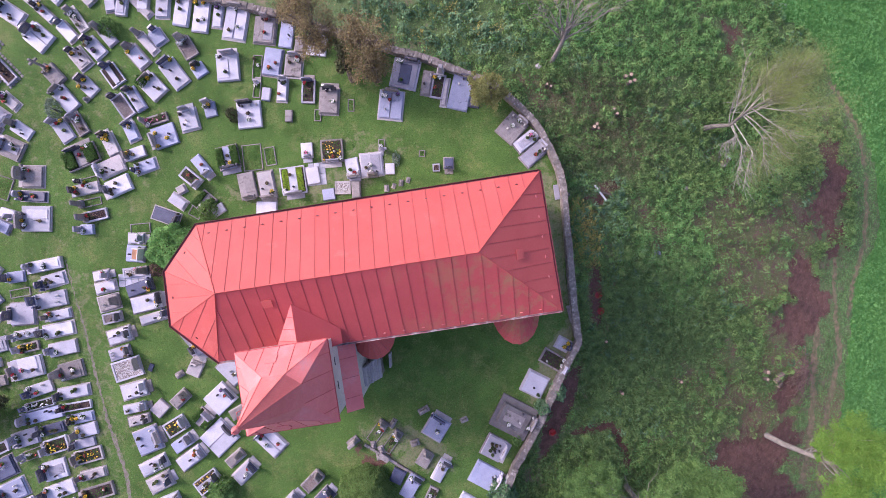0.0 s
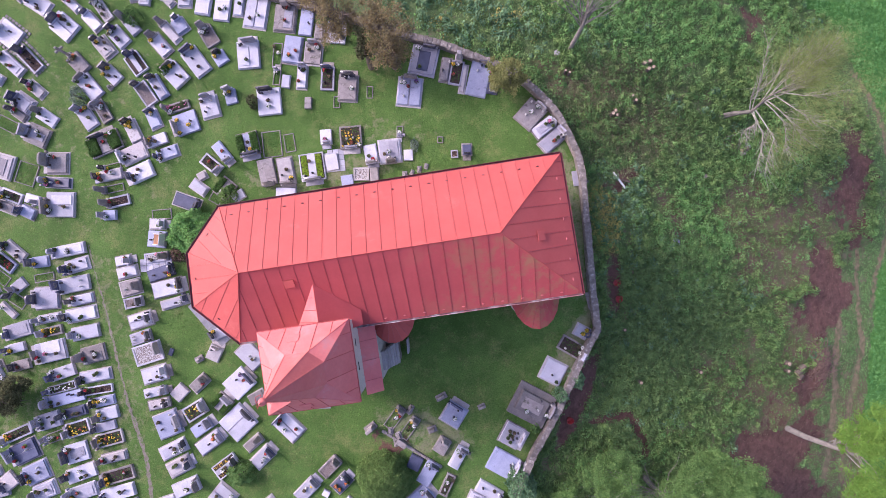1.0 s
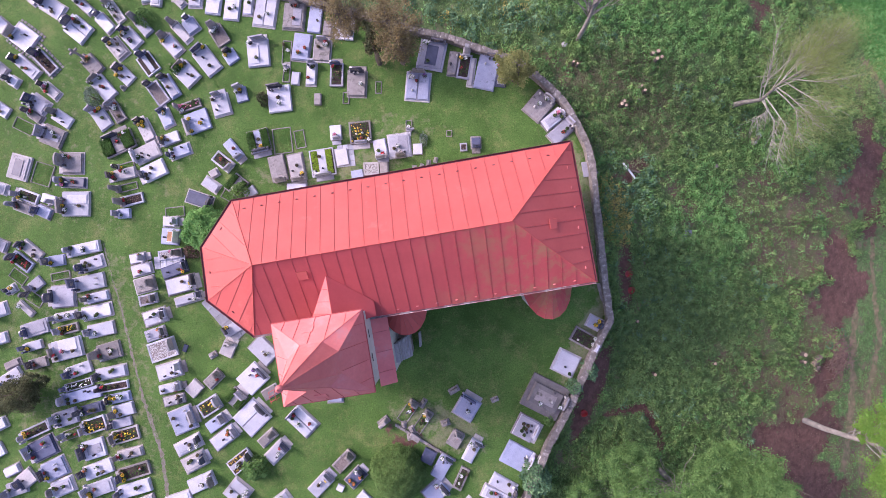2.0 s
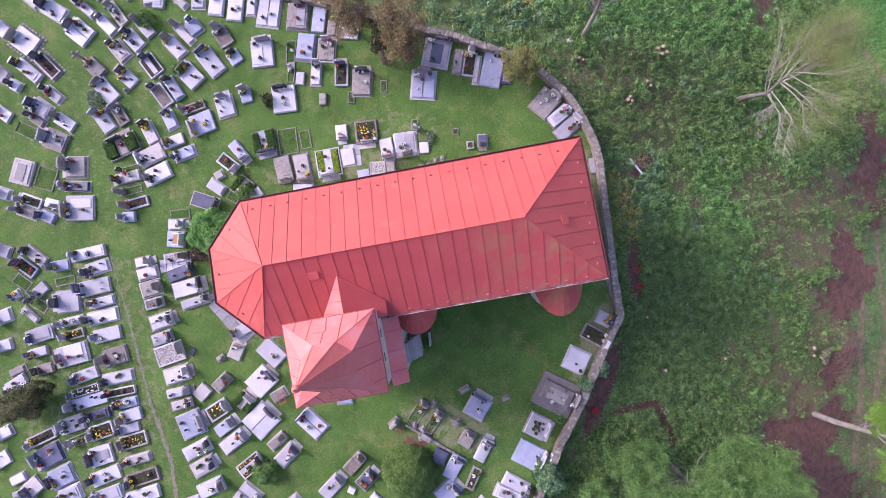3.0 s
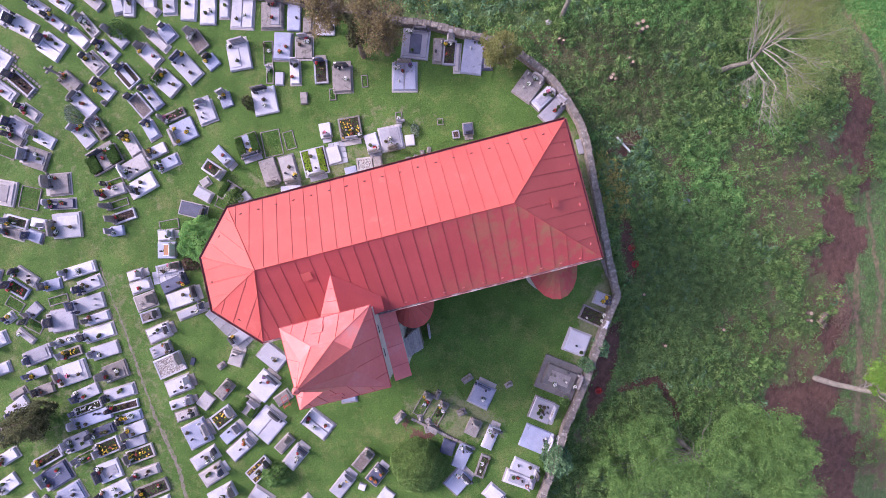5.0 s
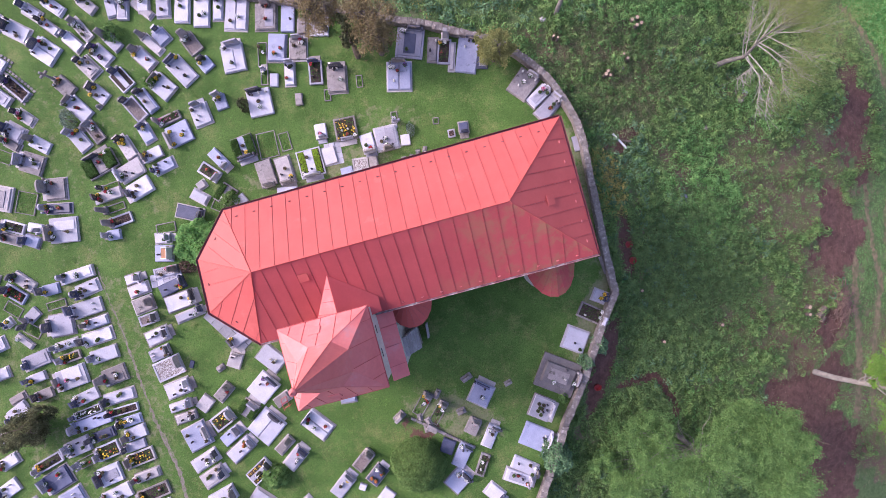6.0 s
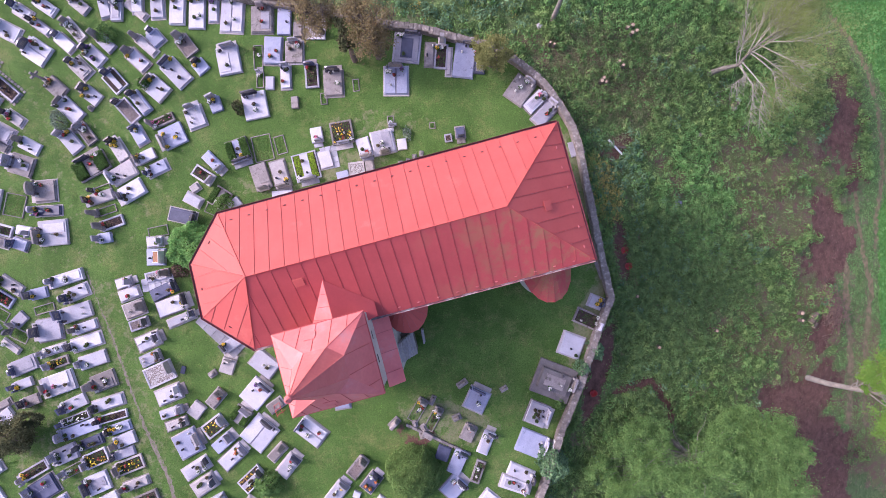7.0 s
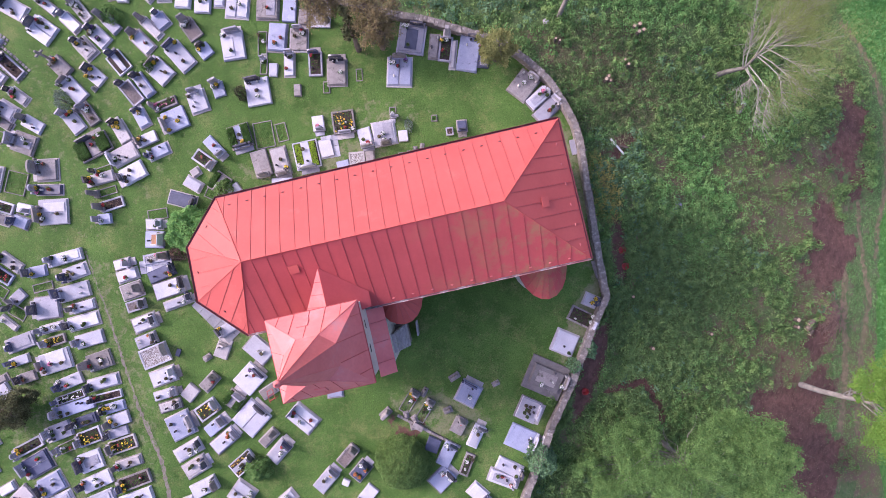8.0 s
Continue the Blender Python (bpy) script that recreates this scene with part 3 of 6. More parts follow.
def ridge(owner, a, b, material=ROOF, r=0.032):
    return part("ridge_cap", tube([a, b], [r, r], 6), material, owner)


def prism(poly, z0, z1, bm=None):
    bm = bm or bmesh.new()
    lo, hi = [bm.verts.new((x, y, z0)) for x, y in poly], [bm.verts.new((x, y, z1)) for x, y in poly]
    bm.faces.new(lo[::-1])
    bm.faces.new(hi)
    for i in range(len(poly)):
        j = (i + 1) % len(poly)
        bm.faces.new((lo[i], lo[j], hi[j], hi[i]))
    bmesh.ops.recalc_face_normals(bm, faces=bm.faces)
    return bm


def gutter(owner, line, closed=False, worn=-1):
    """A half-round eaves gutter along a level line; worn: the stretch that has lost its paint."""
    for k0, (a, b) in enumerate(zip(line, line[1:] + line[:1] if closed else line[1:])):
        a, b = Vector(a), Vector(b)
        d = (b - a).normalized()
        n = Vector((d.y, -d.x, 0))
        bm = bmesh.new()
        prof = [(0.0, 0.02), (0.01, -0.05), (0.06, -0.10), (0.12, -0.06), (0.135, 0.03), (0.120, 0.03), (0.105, -0.045), (0.06, -0.08), (0.025, -0.04), (0.015, 0.02)]
        ends = [[bm.verts.new(p + n * x + Vector((0, 0, z)) + d * e) for x, z in prof] for p, e in ((a, -0.05), (b, 0.05))]
        for k in range(len(prof)):
            j = (k + 1) % len(prof)
            bm.faces.new((ends[0][k], ends[0][j], ends[1][j], ends[1][k]))
        bmesh.ops.recalc_face_normals(bm, faces=bm.faces)
        part("gutter", bm, GUTTER_WORN if k0 == worn else GUTTER, owner)


def hatch(owner, place, tilt, turn, size=0.64):
    bm = box(size, size * 0.85, 0.045, bevel=0.012)
    ob = part("roof_hatch", bm, ROOF, owner)
    ob.matrix_world = Matrix.Translation(place) @ Matrix.Rotation(turn, 4, "Z") @ Matrix.Rotation(tilt, 4, "X")


def build_church():
    church = thing("church", Matrix.Identity(4), "village church with red sheet metal roofs and plastered tower", "church")
    ez, rz, ry = 6.76, 9.2, 0.17
    NE, SE, NW, SW = (6.6, 4.7, ez), (6.66, -4.4, ez), (-15.83, 4.66, ez), (-15.73, -4.28, ez)
    W1, W2 = (-18.28, 1.98, ez), (-18.4, -1.5, ez)
    R0, R1 = (-14.03, ry, rz), (1.72, ry, rz)
    outline = [NE, NW, W1, W2, SW, SE]
    cx, cy = -5.9, ry
    inner = [(x + (0.38 if x < cx else -0.38), y + (0.38 if y < cy else -0.38)) for x, y, _ in outline]
    part("nave_wall", prism(inner, -0.3, ez - 0.08), PLASTER, church)
    hooks = [(x, 0.75) for x in np.arange(0.9, 21.6, 1.17)]
    slope("nave_roof", church, [NW, NE, R1, R0], 0.9, ROOF, 0.55, hooks=hooks)
    slope("nave_roof", church, [SW, SE, R1, R0], 0.9, ROOF_DEEP, 0.45, hooks=[(x, 0.30) for x in np.arange(9.6, 21.9, 1.27)])
    slope("nave_roof", church, [SE, NE, R1], 0.9, ROOF, 0.5, hooks=[(x, 0.6) for x in np.arange(1.0, 8.6, 1.3)])
    slope("apse_roof", church, [NW, W1, R0], 0.95, ROOF, 0.6, hooks=[(1.8, 0.6)])
    slope("apse_roof", church, [W1, W2, R0], 0.9, ROOF, 0.85, hooks=[(1.7, 0.6)])
    slope("apse_roof", church, [W2, SW, R0], 0.95, ROOF, 0.6, hooks=[(1.9, 0.6)])
    for a, b in ((R0, R1), (R1, NE), (R1, SE), (R0, NW), (R0, W1), (R0, W2), (R0, SW)):
        ridge(church, a, b)
    gutter(church, outline, closed=True, worn=4)
    hatch(church, (-11.3, -0.95, 8.62), radians(28.5), 0)
    hatch(church, (4.35, -0.35, 7.98), radians(26.5), radians(90))
    # link roof between nave and tower
    g0, g1 = (-9.95, -1.2, 8.42), (-9.95, -4.6, 8.42)
    slope("link_roof", church, [(-11.95, -4.6, 6.78), (-11.95, -4.2, 6.86), g0, g1], 0.8, ROOF_OLD, 0.4, lift=0.05)
    # east face in the deeper red: its shade is put into the colour
    slope("link_roof", church, [(-7.5, -4.2, 7.36), (-7.5, -3.26, 7.36), g0, g1], 5.0, ROOF_DEEP, 9.0, lift=0.03)
    ridge(church, g0, g1)
    # tower
    tx, ty, tz = -10.80, -6.05, 8.85
    hx, hy = 2.80, 2.50
    part("tower_wall", prism([(tx - hx + 0.22, ty - hy + 0.22), (tx + hx - 0.10, ty - hy + 0.22), (tx + hx - 0.10, ty + hy - 0.2), (tx - hx + 0.22, ty + hy - 0.2)], -0.3, tz - 0.05), PLASTER, church)
    for y in (-5.2, -6.7):
        part("louvre", box(0.05, 0.52, 0.09, tx + hx - 0.09, y, 7.6, bevel=0.01), SLOT, church)
    z1, ax, ay, b = 10.95, 1.45, 1.28, 0.64
    top = Vector((tx, ty + 0.1, 15.35))
    ox = tx + 0.18
    C = {(i, j): (tx + i * hx, ty + j * hy, tz) for i in (-1, 1) for j in (-1, 1)}
    E = {(i, j): (ox + i * ax, ty + j * b * 0.95, z1) for i in (-1, 1) for j in (-1, 1)}
    N = {(i, j): (ox + i * b, ty + j * ay, z1) for i in (-1, 1) for j in (-1, 1)}
    for j in (-1, 1):
        m = ROOF_OLD
        slope("spire_roof", church, [C[-1, j], C[1, j], N[1, j], N[-1, j]], 0.95, m, 0.85, seam=ROOF)
        slope("spire_roof", church, [N[-1, j], N[1, j], top], 2.0, m, 5)
        slope("spire_roof", church, [C[j, -1], C[j, 1], E[j, 1], E[j, -1]], 1.1, m, 0.9, seam=ROOF)
        slope("spire_roof", church, [E[j, -1], E[j, 1], top], 2.0, m, 5)
        for i in (-1, 1):
            for face in ([C[i, j], E[i, j], N[i, j]], [E[i, j], N[i, j], top]):
                bm = bmesh.new()
                bm.faces.new([bm.verts.new(p) for p in face])
                bmesh.ops.recalc_face_normals(bm, faces=bm.faces)
                f = bm.faces[:][0]
                f.normal_update()
                if f.normal.z < 0:
                    f.normal_flip()
                bmesh.ops.solidify(bm, geom=bm.faces[:], thickness=0.04)
                part("spire_panel", bm, m, church)
            ridge(church, C[i, j], N[i, j], ROOF_OLD, 0.022)
            ridge(church, N[i, j], top, ROOF_OLD, 0.022)
            ridge(church, E[i, j], top, ROOF_OLD, 0.022)
    part("finial", lathe([(0.14, 0.0), (0.20, 0.16), (0.17, 0.28), (0.06, 0.36), (0.03, 0.55)], 10, x=top.x, y=top.y, z=top.z - 0.25), ROOF_OLD, church)
    for x, y, tilt, turn in ((tx - 0.3, ty + 1.95, -56, 0), (tx + 2.1, ty + 0.1, -56, -90), (tx - 0.1, ty - 1.95, -56, 180)):
        ob = part("roof_hatch", box(0.7, 0.6, 0.07, bevel=0.015), ROOF_OLD, church)
        ob.matrix_world = Matrix.Translation((x, y, 9.78)) @ Matrix.Rotation(radians(turn), 4, "Z") @ Matrix.Rotation(radians(tilt), 4, "X")
    eaves = [C[1, 1], C[-1, 1], C[-1, -1], C[1, -1]]
    for p, q in zip(eaves, eaves[1:] + eaves[:1]):
        part("eaves_board", tube([Vector(p) - Vector((0, 0, 0.06)), Vector(q) - Vector((0, 0, 0.06))], [0.06, 0.06], 4), SEAM, church)
    # porch with lean-to roof beside the tower
    px = tx + hx - 0.1
    part("porch_wall", prism([(px, -8.6), (-7.35, -8.6), (-7.35, -4.0), (px, -4.0)], -0.3, 6.0), PLASTER, church)
    slope("porch_roof", church, [(-7.05, -8.9, 6.06), (-7.05, -4.2, 6.06), (px, -4.2, 6.55), (px, -8.9, 6.55)], 1.3, ROOF_OLD, 0.9)
    # stair turret with half-cone roof
    half_cone(church, "turret", -6.1, -4.1, 1.65, 2.15, 4.3, 5.9, ROOF)
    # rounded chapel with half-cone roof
    half_cone(church, "chapel", 4.05, -4.1, 1.75, 2.7, 4.2, 6.2, ROOF_DEEP)
    # stepped buttress
    for k in range(6):
        part("buttress_step", box(0.16 + 0.12, 1.65 - 0.06 * k, 0.5, -6.55 - 0.14 * k, -7.5, 1.6 + 0.42 * k - 0.5, bevel=0.02), GRANITE["concrete"], church)
    part("buttress", prism([(-7.4, -8.45), (-6.42, -8.2), (-6.42, -6.7), (-7.4, -6.6)], -0.3, 1.25), STONE, church)


def half_cone(church, name, x, y, rx, ry, ze, zt, material):
    ks = np.linspace(0, math.pi, 11)
    ring = [(x - rx * math.cos(k), y - ry * math.sin(k)) for k in ks]
    wall = [(x - (rx - 0.2) * math.cos(k), y - (ry - 0.2) * math.sin(k)) for k in ks]
    part(name + "_wall", prism(wall, -0.3, ze), PLASTER, church)
    apex = Vector((x, y + 0.1, zt))
    roof = part(name + "_roof", prism(ring, ze - 0.06, ze), SEAM, church)
    for a, b in zip(ring, ring[1:]):
        bm = bmesh.new()
        f = bm.faces.new([bm.verts.new(p) for p in ((*a, ze), (*b, ze), apex)])
        f.normal_update()
        if f.normal.z < 0:
            f.normal_flip()
        bmesh.ops.solidify(bm, geom=bm.faces[:], thickness=0.03)
        part("roof_panel", bm, material, roof)
        part("seam", tube([Vector((*a, ze + 0.02)), apex], [0.02, 0.015], 4), SEAM, roof)


build_church()

# ---- graves ----
STONE_WORD = {"white": "pale granite", "blue": "blue-grey granite", "grey": "grey granite", "concrete": "worn terrazzo", "weathered": "weathered concrete", "dark": "dark blue granite"}
HEAD_WORD = {"dark": "dark headstone", "light": "pale headstone", "rough": "rough headstone", "cross": "stone cross", "pillar": "tall pillar", "shrine": "open wooden shrine", "": "no headstone"}
COVER_WORD = {"slab": "smooth slab", "double": "double slab", "soil": "kerb round bare planted soil", "grass": "low kerb round grass", "strips": "slab between dark soil strips", "hedge": "slab between clipped green planting", "lime": "slab between lime green planting", "gravel": "kerb round loose gravel", "flowerbed": "kerb round a flower bed", "tomb": "broad stepped tomb slab", "inlay": "broad slab with a dark inlaid plate"}
grave_rng = random.Random(11)
leaf_rng = np.random.default_rng(4)
DECOR = []


def bed_leaves(n, lx, ly, z, size, x=0.0, y=0.0, tall=0.08):
    p = np.stack([x + leaf_rng.uniform(-lx / 2, lx / 2, n), y + leaf_rng.uniform(-ly / 2, ly / 2, n), z + leaf_rng.uniform(0, tall, n)], 1)
    return leaf_mesh("leaves", p, leaf_rng.uniform(0.6, 1.3, n) * size, leaf_rng, 0.6)


def kerb(owner, L, W, h, t, stone):
    for x, y, lx, ly in ((0, W / 2 - t / 2, L, t), (0, -W / 2 + t / 2, L, t), (-L / 2 + t / 2, 0, t, W - 2 * t), (L / 2 - t / 2, 0, t, W - 2 * t)):
        part("kerb", box(lx, ly, h, x, y, -0.05), stone, owner)


def headstone(owner, kind, L, W, stone):
    r = grave_rng
    x = -L / 2 + 0.10
    if kind == "dark" or kind == "light":
        m = r.choice([BLACK, BLACK, GRANITE["grey"], GRANITE["dark"], GRANITE["weathered"]]) if kind == "dark" else GRANITE[r.choice(["concrete", "white", "grey"])]
        w = min(W * r.uniform(0.42, 0.72), 1.1)
        h, t = r.uniform(0.38, 0.72), r.uniform(0.09, 0.15)
        off = r.choice([0, 0, 0.12 * W, -0.12 * W])
        if r.random() < 0.6:
            part("footing", box(r.uniform(0.3, 0.5), W * r.uniform(0.7, 1.0), 0.09, x - 0.28, 0, -0.03, bevel=0.02), GRANITE[r.choice(["concrete", "concrete", "weathered", "grey"])], owner)
        part("plinth", box(0.26, w + 0.12, 0.12, x, off, 0.24), m if r.random() < 0.45 else stone, owner)
        bm = bmesh.new()
        prof = [(-w / 2, 0), (w / 2, 0)]
        style = r.random()
        if style < 0.62:
            prof += [(w / 2, h), (-w / 2, h * r.uniform(0.75, 0.95))]
        else:
            prof += [(w / 2 * math.cos(k), h * 0.72 + h * 0.28 * math.sin(k)) for k in np.linspace(0, math.pi, 7)]
        fr = [bm.verts.new((x + t / 2, off + a, 0.37 + b)) for a, b in prof]
        bk = [bm.verts.new((x - t / 2, off + a, 0.37 + b)) for a, b in prof]
        bm.faces.new(fr)
        bm.faces.new(bk[::-1])
        for i in range(len(prof)):
            j = (i + 1) % len(prof)
            bm.faces.new((fr[j], fr[i], bk[i], bk[j]))
        bmesh.ops.recalc_face_normals(bm, faces=bm.faces)
        stele = part("headstone", bm, m, owner, "polished dark headstone" if kind == "dark" else "pale stone headstone")
        for k in range(3):
            part("inscription", box(0.008, w * r.uniform(0.3, 0.6), 0.035, x + t / 2 + 0.003, off, 0.55 + 0.1 * k, bevel=0), GOLD, stele)
        if r.random() < 0.5:
            part("side_pillar", box(0.15, 0.15, r.uniform(0.2, 0.45), x + 0.02, off + (w / 2 + 0.16) * r.choice([-1, 1]), 0.24), m, owner)
    elif kind == "rough":
        w, h = min(0.75, 0.6 * W + 0.1), r.uniform(0.7, 1.1)
        part("plinth", box(0.4, w + 0.15, 0.3, x, 0, 0.0, bevel=0.04), GRANITE["weathered"], owner)
        bm = box(0.24, w, h, x, 0, 0.28, bevel=0.06, taper=0.72)
        part("headstone", bm, GRANITE["weathered"], owner, "rough weathered headstone")
    elif kind == "cross":
        part("plinth", box(0.5, 0.55, 0.45, x, 0, 0.0, bevel=0.04, taper=0.8), GRANITE["weathered"], owner)
        bm = box(0.16, 0.18, 1.3, x, 0, 0.42, bevel=0.02)
        box(0.15, 0.75, 0.17, x, 0, 1.25, bevel=0.02, bm=bm)
        part("cross", bm, GRANITE["weathered"], owner)
    elif kind == "pillar":
        part("plinth", box(0.6, 0.6, 0.5, x - 0.2, 0, 0.0, bevel=0.03), GRANITE["concrete"], owner)
        part("headstone", box(0.4, 0.42, 1.0, x - 0.2, 0, 0.48, bevel=0.03, taper=0.75), GRANITE["concrete"], owner)
    elif kind == "shrine":
        part("plinth", box(0.5, 1.0, 0.35, x, 0, 0.2), GRANITE["concrete"], owner)
        for y in (-0.42, 0.42):
            part("side_panel", box(0.5, 0.06, 0.7, x, y, 0.55), WHITE_PAINT, owner)
        part("back_panel", box(0.06, 0.8, 0.7, x - 0.22, 0, 0.55), WHITE_PAINT, owner)
        part("inset", box(0.42, 0.76, 0.58, x + 0.04, 0, 0.55), BROWN_WOOD, owner, "orange brown wooden inset")


def grave(x, y, turn, L, W, cover, stone_name, head, flowers):
    r = grave_rng
    stone = GRANITE[stone_name]
    label = f"{STONE_WORD[stone_name]} grave, {COVER_WORD[cover]}, {HEAD_WORD[head]}"
    place = Matrix.Translation((x, y, 0)) @ Matrix.Rotation(radians(turn) + r.uniform(-0.015, 0.015), 4, "Z")
    g = thing("grave", place, label, "grave", "graves in the churchyard")
    top = 0.2
    edge = GRANITE["concrete"] if stone_name in ("white", "concrete") and r.random() < 0.4 else stone
    if cover in ("slab", "double") and r.random() < 0.45:
        L, W = L - 0.16, W - 0.14
        part("surround", box(L + 0.18, W + 0.16, 0.08 + r.uniform(0, 0.035), 0.03, 0, -0.05, bevel=0.015), GRANITE[r.choice(["concrete", "concrete", "weathered"])], g)
    if cover in ("slab", "double"):
        h = r.uniform(0.09, 0.17)
        part("base", box(L, W, h + 0.06, 0, 0, -0.06, bevel=0.02), edge, g)
        inset = 0.03 if L < 1.3 else r.uniform(0.03, 0.075)
        if cover == "double":
            w = (W - 2 * inset - 0.10) / 2
            for s in (-1, 1):
                part("slab", box(L - 2 * inset, w, 0.09, 0, s * (w / 2 + 0.05), h, bevel=0.015), stone, g)
            part("slab_joint", box(L - 2 * inset, 0.095, 0.03, 0, 0, h, bevel=0.005), GRANITE["grey"], g)
        else:
            part("slab", box(L - 2 * inset, W - 2 * inset, 0.09, 0, 0, h, bevel=0.018), stone, g)
        top = h + 0.09
        if cover == "slab" and L > 1.6 and W > 0.8 and r.random() < 0.25:
            wide = r.uniform(0.35, 0.6) if W > 1.3 else 0.6
            off = r.choice([0, 0.18 * W, -0.18 * W]) if W > 1.3 else 0
            part("cover_plate", box(L * r.uniform(0.6, 0.78), W * wide, 0.05, L * 0.06, off, top - 0.004, bevel=0.012), stone if r.random() < 0.6 else GRANITE["grey"], g)
            top += 0.045
        if L > 1.7 and W > 1.5 and r.random() < 0.4:
            part("slab_joint", box(L - 2 * inset - 0.04, 0.02, 0.012, 0, 0.0, h + 0.086, bevel=0), SLATE, g)
    elif cover == "inlay":
        part("base", box(L, W, 0.22, 0, 0, -0.05, bevel=0.02), stone, g)
        part("slab", box(L - 0.3, W - 0.3, 0.08, 0, 0, 0.16, bevel=0.02), stone, g)
        part("inlay_plate", box(L * 0.66, W * 0.42, 0.04, 0.05, 0, 0.235, bevel=0.01), GRANITE["dark"], g)
        top = 0.28
    elif cover == "tomb":
        part("base", box(L, W, 0.3, 0, 0, -0.05, bevel=0.03), OLD_STONE, g)
        part("slab", box(L * 0.78, W * 0.62, 0.35, 0.02, 0.0, 0.25, bevel=0.03, taper=0.94), OLD_STONE, g)
        part("cover_plate", box(L * 0.5, W * 0.34, 0.06, 0.05, 0, 0.59, bevel=0.015), GRANITE["weathered"], g)
        top = 0.62
    elif cover == "grass":
        kerb(g, L, W, 0.12, 0.07, GRANITE["weathered"])
        tagged(foliage("grass_tuft", bed_leaves(int(120 * L * W) + 20, L - 0.2, W - 0.2, 0.02, 0.09), LEAF_GRASS, g), kind="stuff")
        top = 0.05
    elif cover in ("soil", "gravel", "flowerbed"):
        t = 0.14 if W > 0.7 else 0.10
        kerb(g, L, W, 0.24, t, stone)
        part("soil_bed", box(L - 2 * t, W - 2 * t, 0.2, 0, 0, -0.05, bevel=0.02), SOIL if cover != "gravel" else PEBBLE_DARK, g)
        top = 0.16
        if cover == "gravel":
            n = int(220 * L * W)
            p = np.stack([leaf_rng.uniform(-L / 2 + t, L / 2 - t, n), leaf_rng.uniform(-W / 2 + t, W / 2 - t, n), np.full(n, 0.155)], 1)
            tagged(foliage("gravel", leaf_mesh("pebbles", p, leaf_rng.uniform(0.05, 0.11, n), leaf_rng, 0.75, 0.9), PEBBLE if stone_name in ("white", "concrete") else PEBBLE_DARK, g), kind="stuff")
        else:
            n = int((60 if cover == "soil" else 90) * L * W)
            tagged(foliage("planting", bed_leaves(n, L - 2.6 * t, W - 2.6 * t, 0.16, 0.10, tall=0.14), LEAF_GARDEN if cover == "flowerbed" else LEAF_DRY if r.random() < 0.5 else LEAF_GARDEN, g), kind="stuff")
            if cover == "flowerbed":
                col = PETAL[flowers if flowers in PETAL else "yellow"]
                p = bed_leaves(int(9 * L * W), L - 2.6 * t, W - 2.6 * t, 0.24, 0.19, tall=0.1)
                tagged(foliage("blossom", p, col, g), kind="stuff")
    else:
        kerb(g, L, W, 0.22, 0.10, GRANITE["weathered"] if cover == "hedge" else stone)
        part("soil_bed", box(L - 0.2, W - 0.2, 0.17, 0, 0, -0.03, bevel=0.01), SOIL, g)
        part("slab", box(L - 0.24, W * 0.32, 0.10, 0, 0, 0.13, bevel=0.015), stone, g)
        top = 0.23
        for s in (-1, 1):
            n, size, leaf = {"strips": (25, 0.08, LEAF_GARDEN), "hedge": (1300, 0.09, LEAF_GARDEN), "lime": (520, 0.08, LEAF_LIME)}[cover]
            tagged(foliage("planting", bed_leaves(int(n * L * W * 0.5), L - 0.3, W * (0.33 if cover == "hedge" else 0.24), 0.14, size, y=s * W * (0.33 if cover == "hedge" else 0.29), tall={"strips": 0.05, "hedge": 0.32}.get(cover, 0.16)), leaf, g), kind="stuff")
            if cover == "strips" and flowers == "yellow":
                tagged(foliage("blossom", bed_leaves(26, L - 0.3, W * 0.2, 0.18, 0.12, y=s * W * 0.29, tall=0.1), PETAL["yellow"], g), kind="stuff")
    if head:
        headstone(g, head, L, W, stone)
    if flowers:
        spots = [(-L / 2 + r.uniform(0.3, 0.42), r.uniform(-0.3, 0.3) * W)] if head else []
        spots += [(r.uniform(-0.25, 0.28) * L, r.uniform(-0.28, 0.28) * W * (0.3 if cover in ("hedge", "lime", "strips") else 1)) for _ in range(r.choice([1, 2, 2, 3]) if L > 1.5 else 0)]
        if L > 1.5 and r.random() < 0.6:
            spots.append((-L / 2 + 0.36, r.choice([-0.34, 0.34]) * W))
        extra = len(spots)
        if head:
            spots += [(-L / 2 + r.uniform(0.24, 0.5), r.uniform(-0.42, 0.42) * W) for _ in range(r.choice([0, 1, 1, 2]))]
        for k, (a, b) in enumerate(spots):
            kind = flowers if k == 0 and r.random() < 0.7 else r.choice([flowers, "jar", "jar", "white_jar", "bronze", "bronze", "bronze_red", "bronze_green", "pale"])
            if k >= extra:
                kind = r.choice(["white_jar", "jar", "white_jar", "bronze_green", "yellow", "pale"])
            if kind == "mixed":
                kind = r.choice(["pink", "red", "pale", "violet"])
            p = place @ Vector((a, b, top))
            DECOR.append((kind, p.x, p.y, p.z, r.uniform(0, 6.28), r.uniform(0.8, 1.25)))


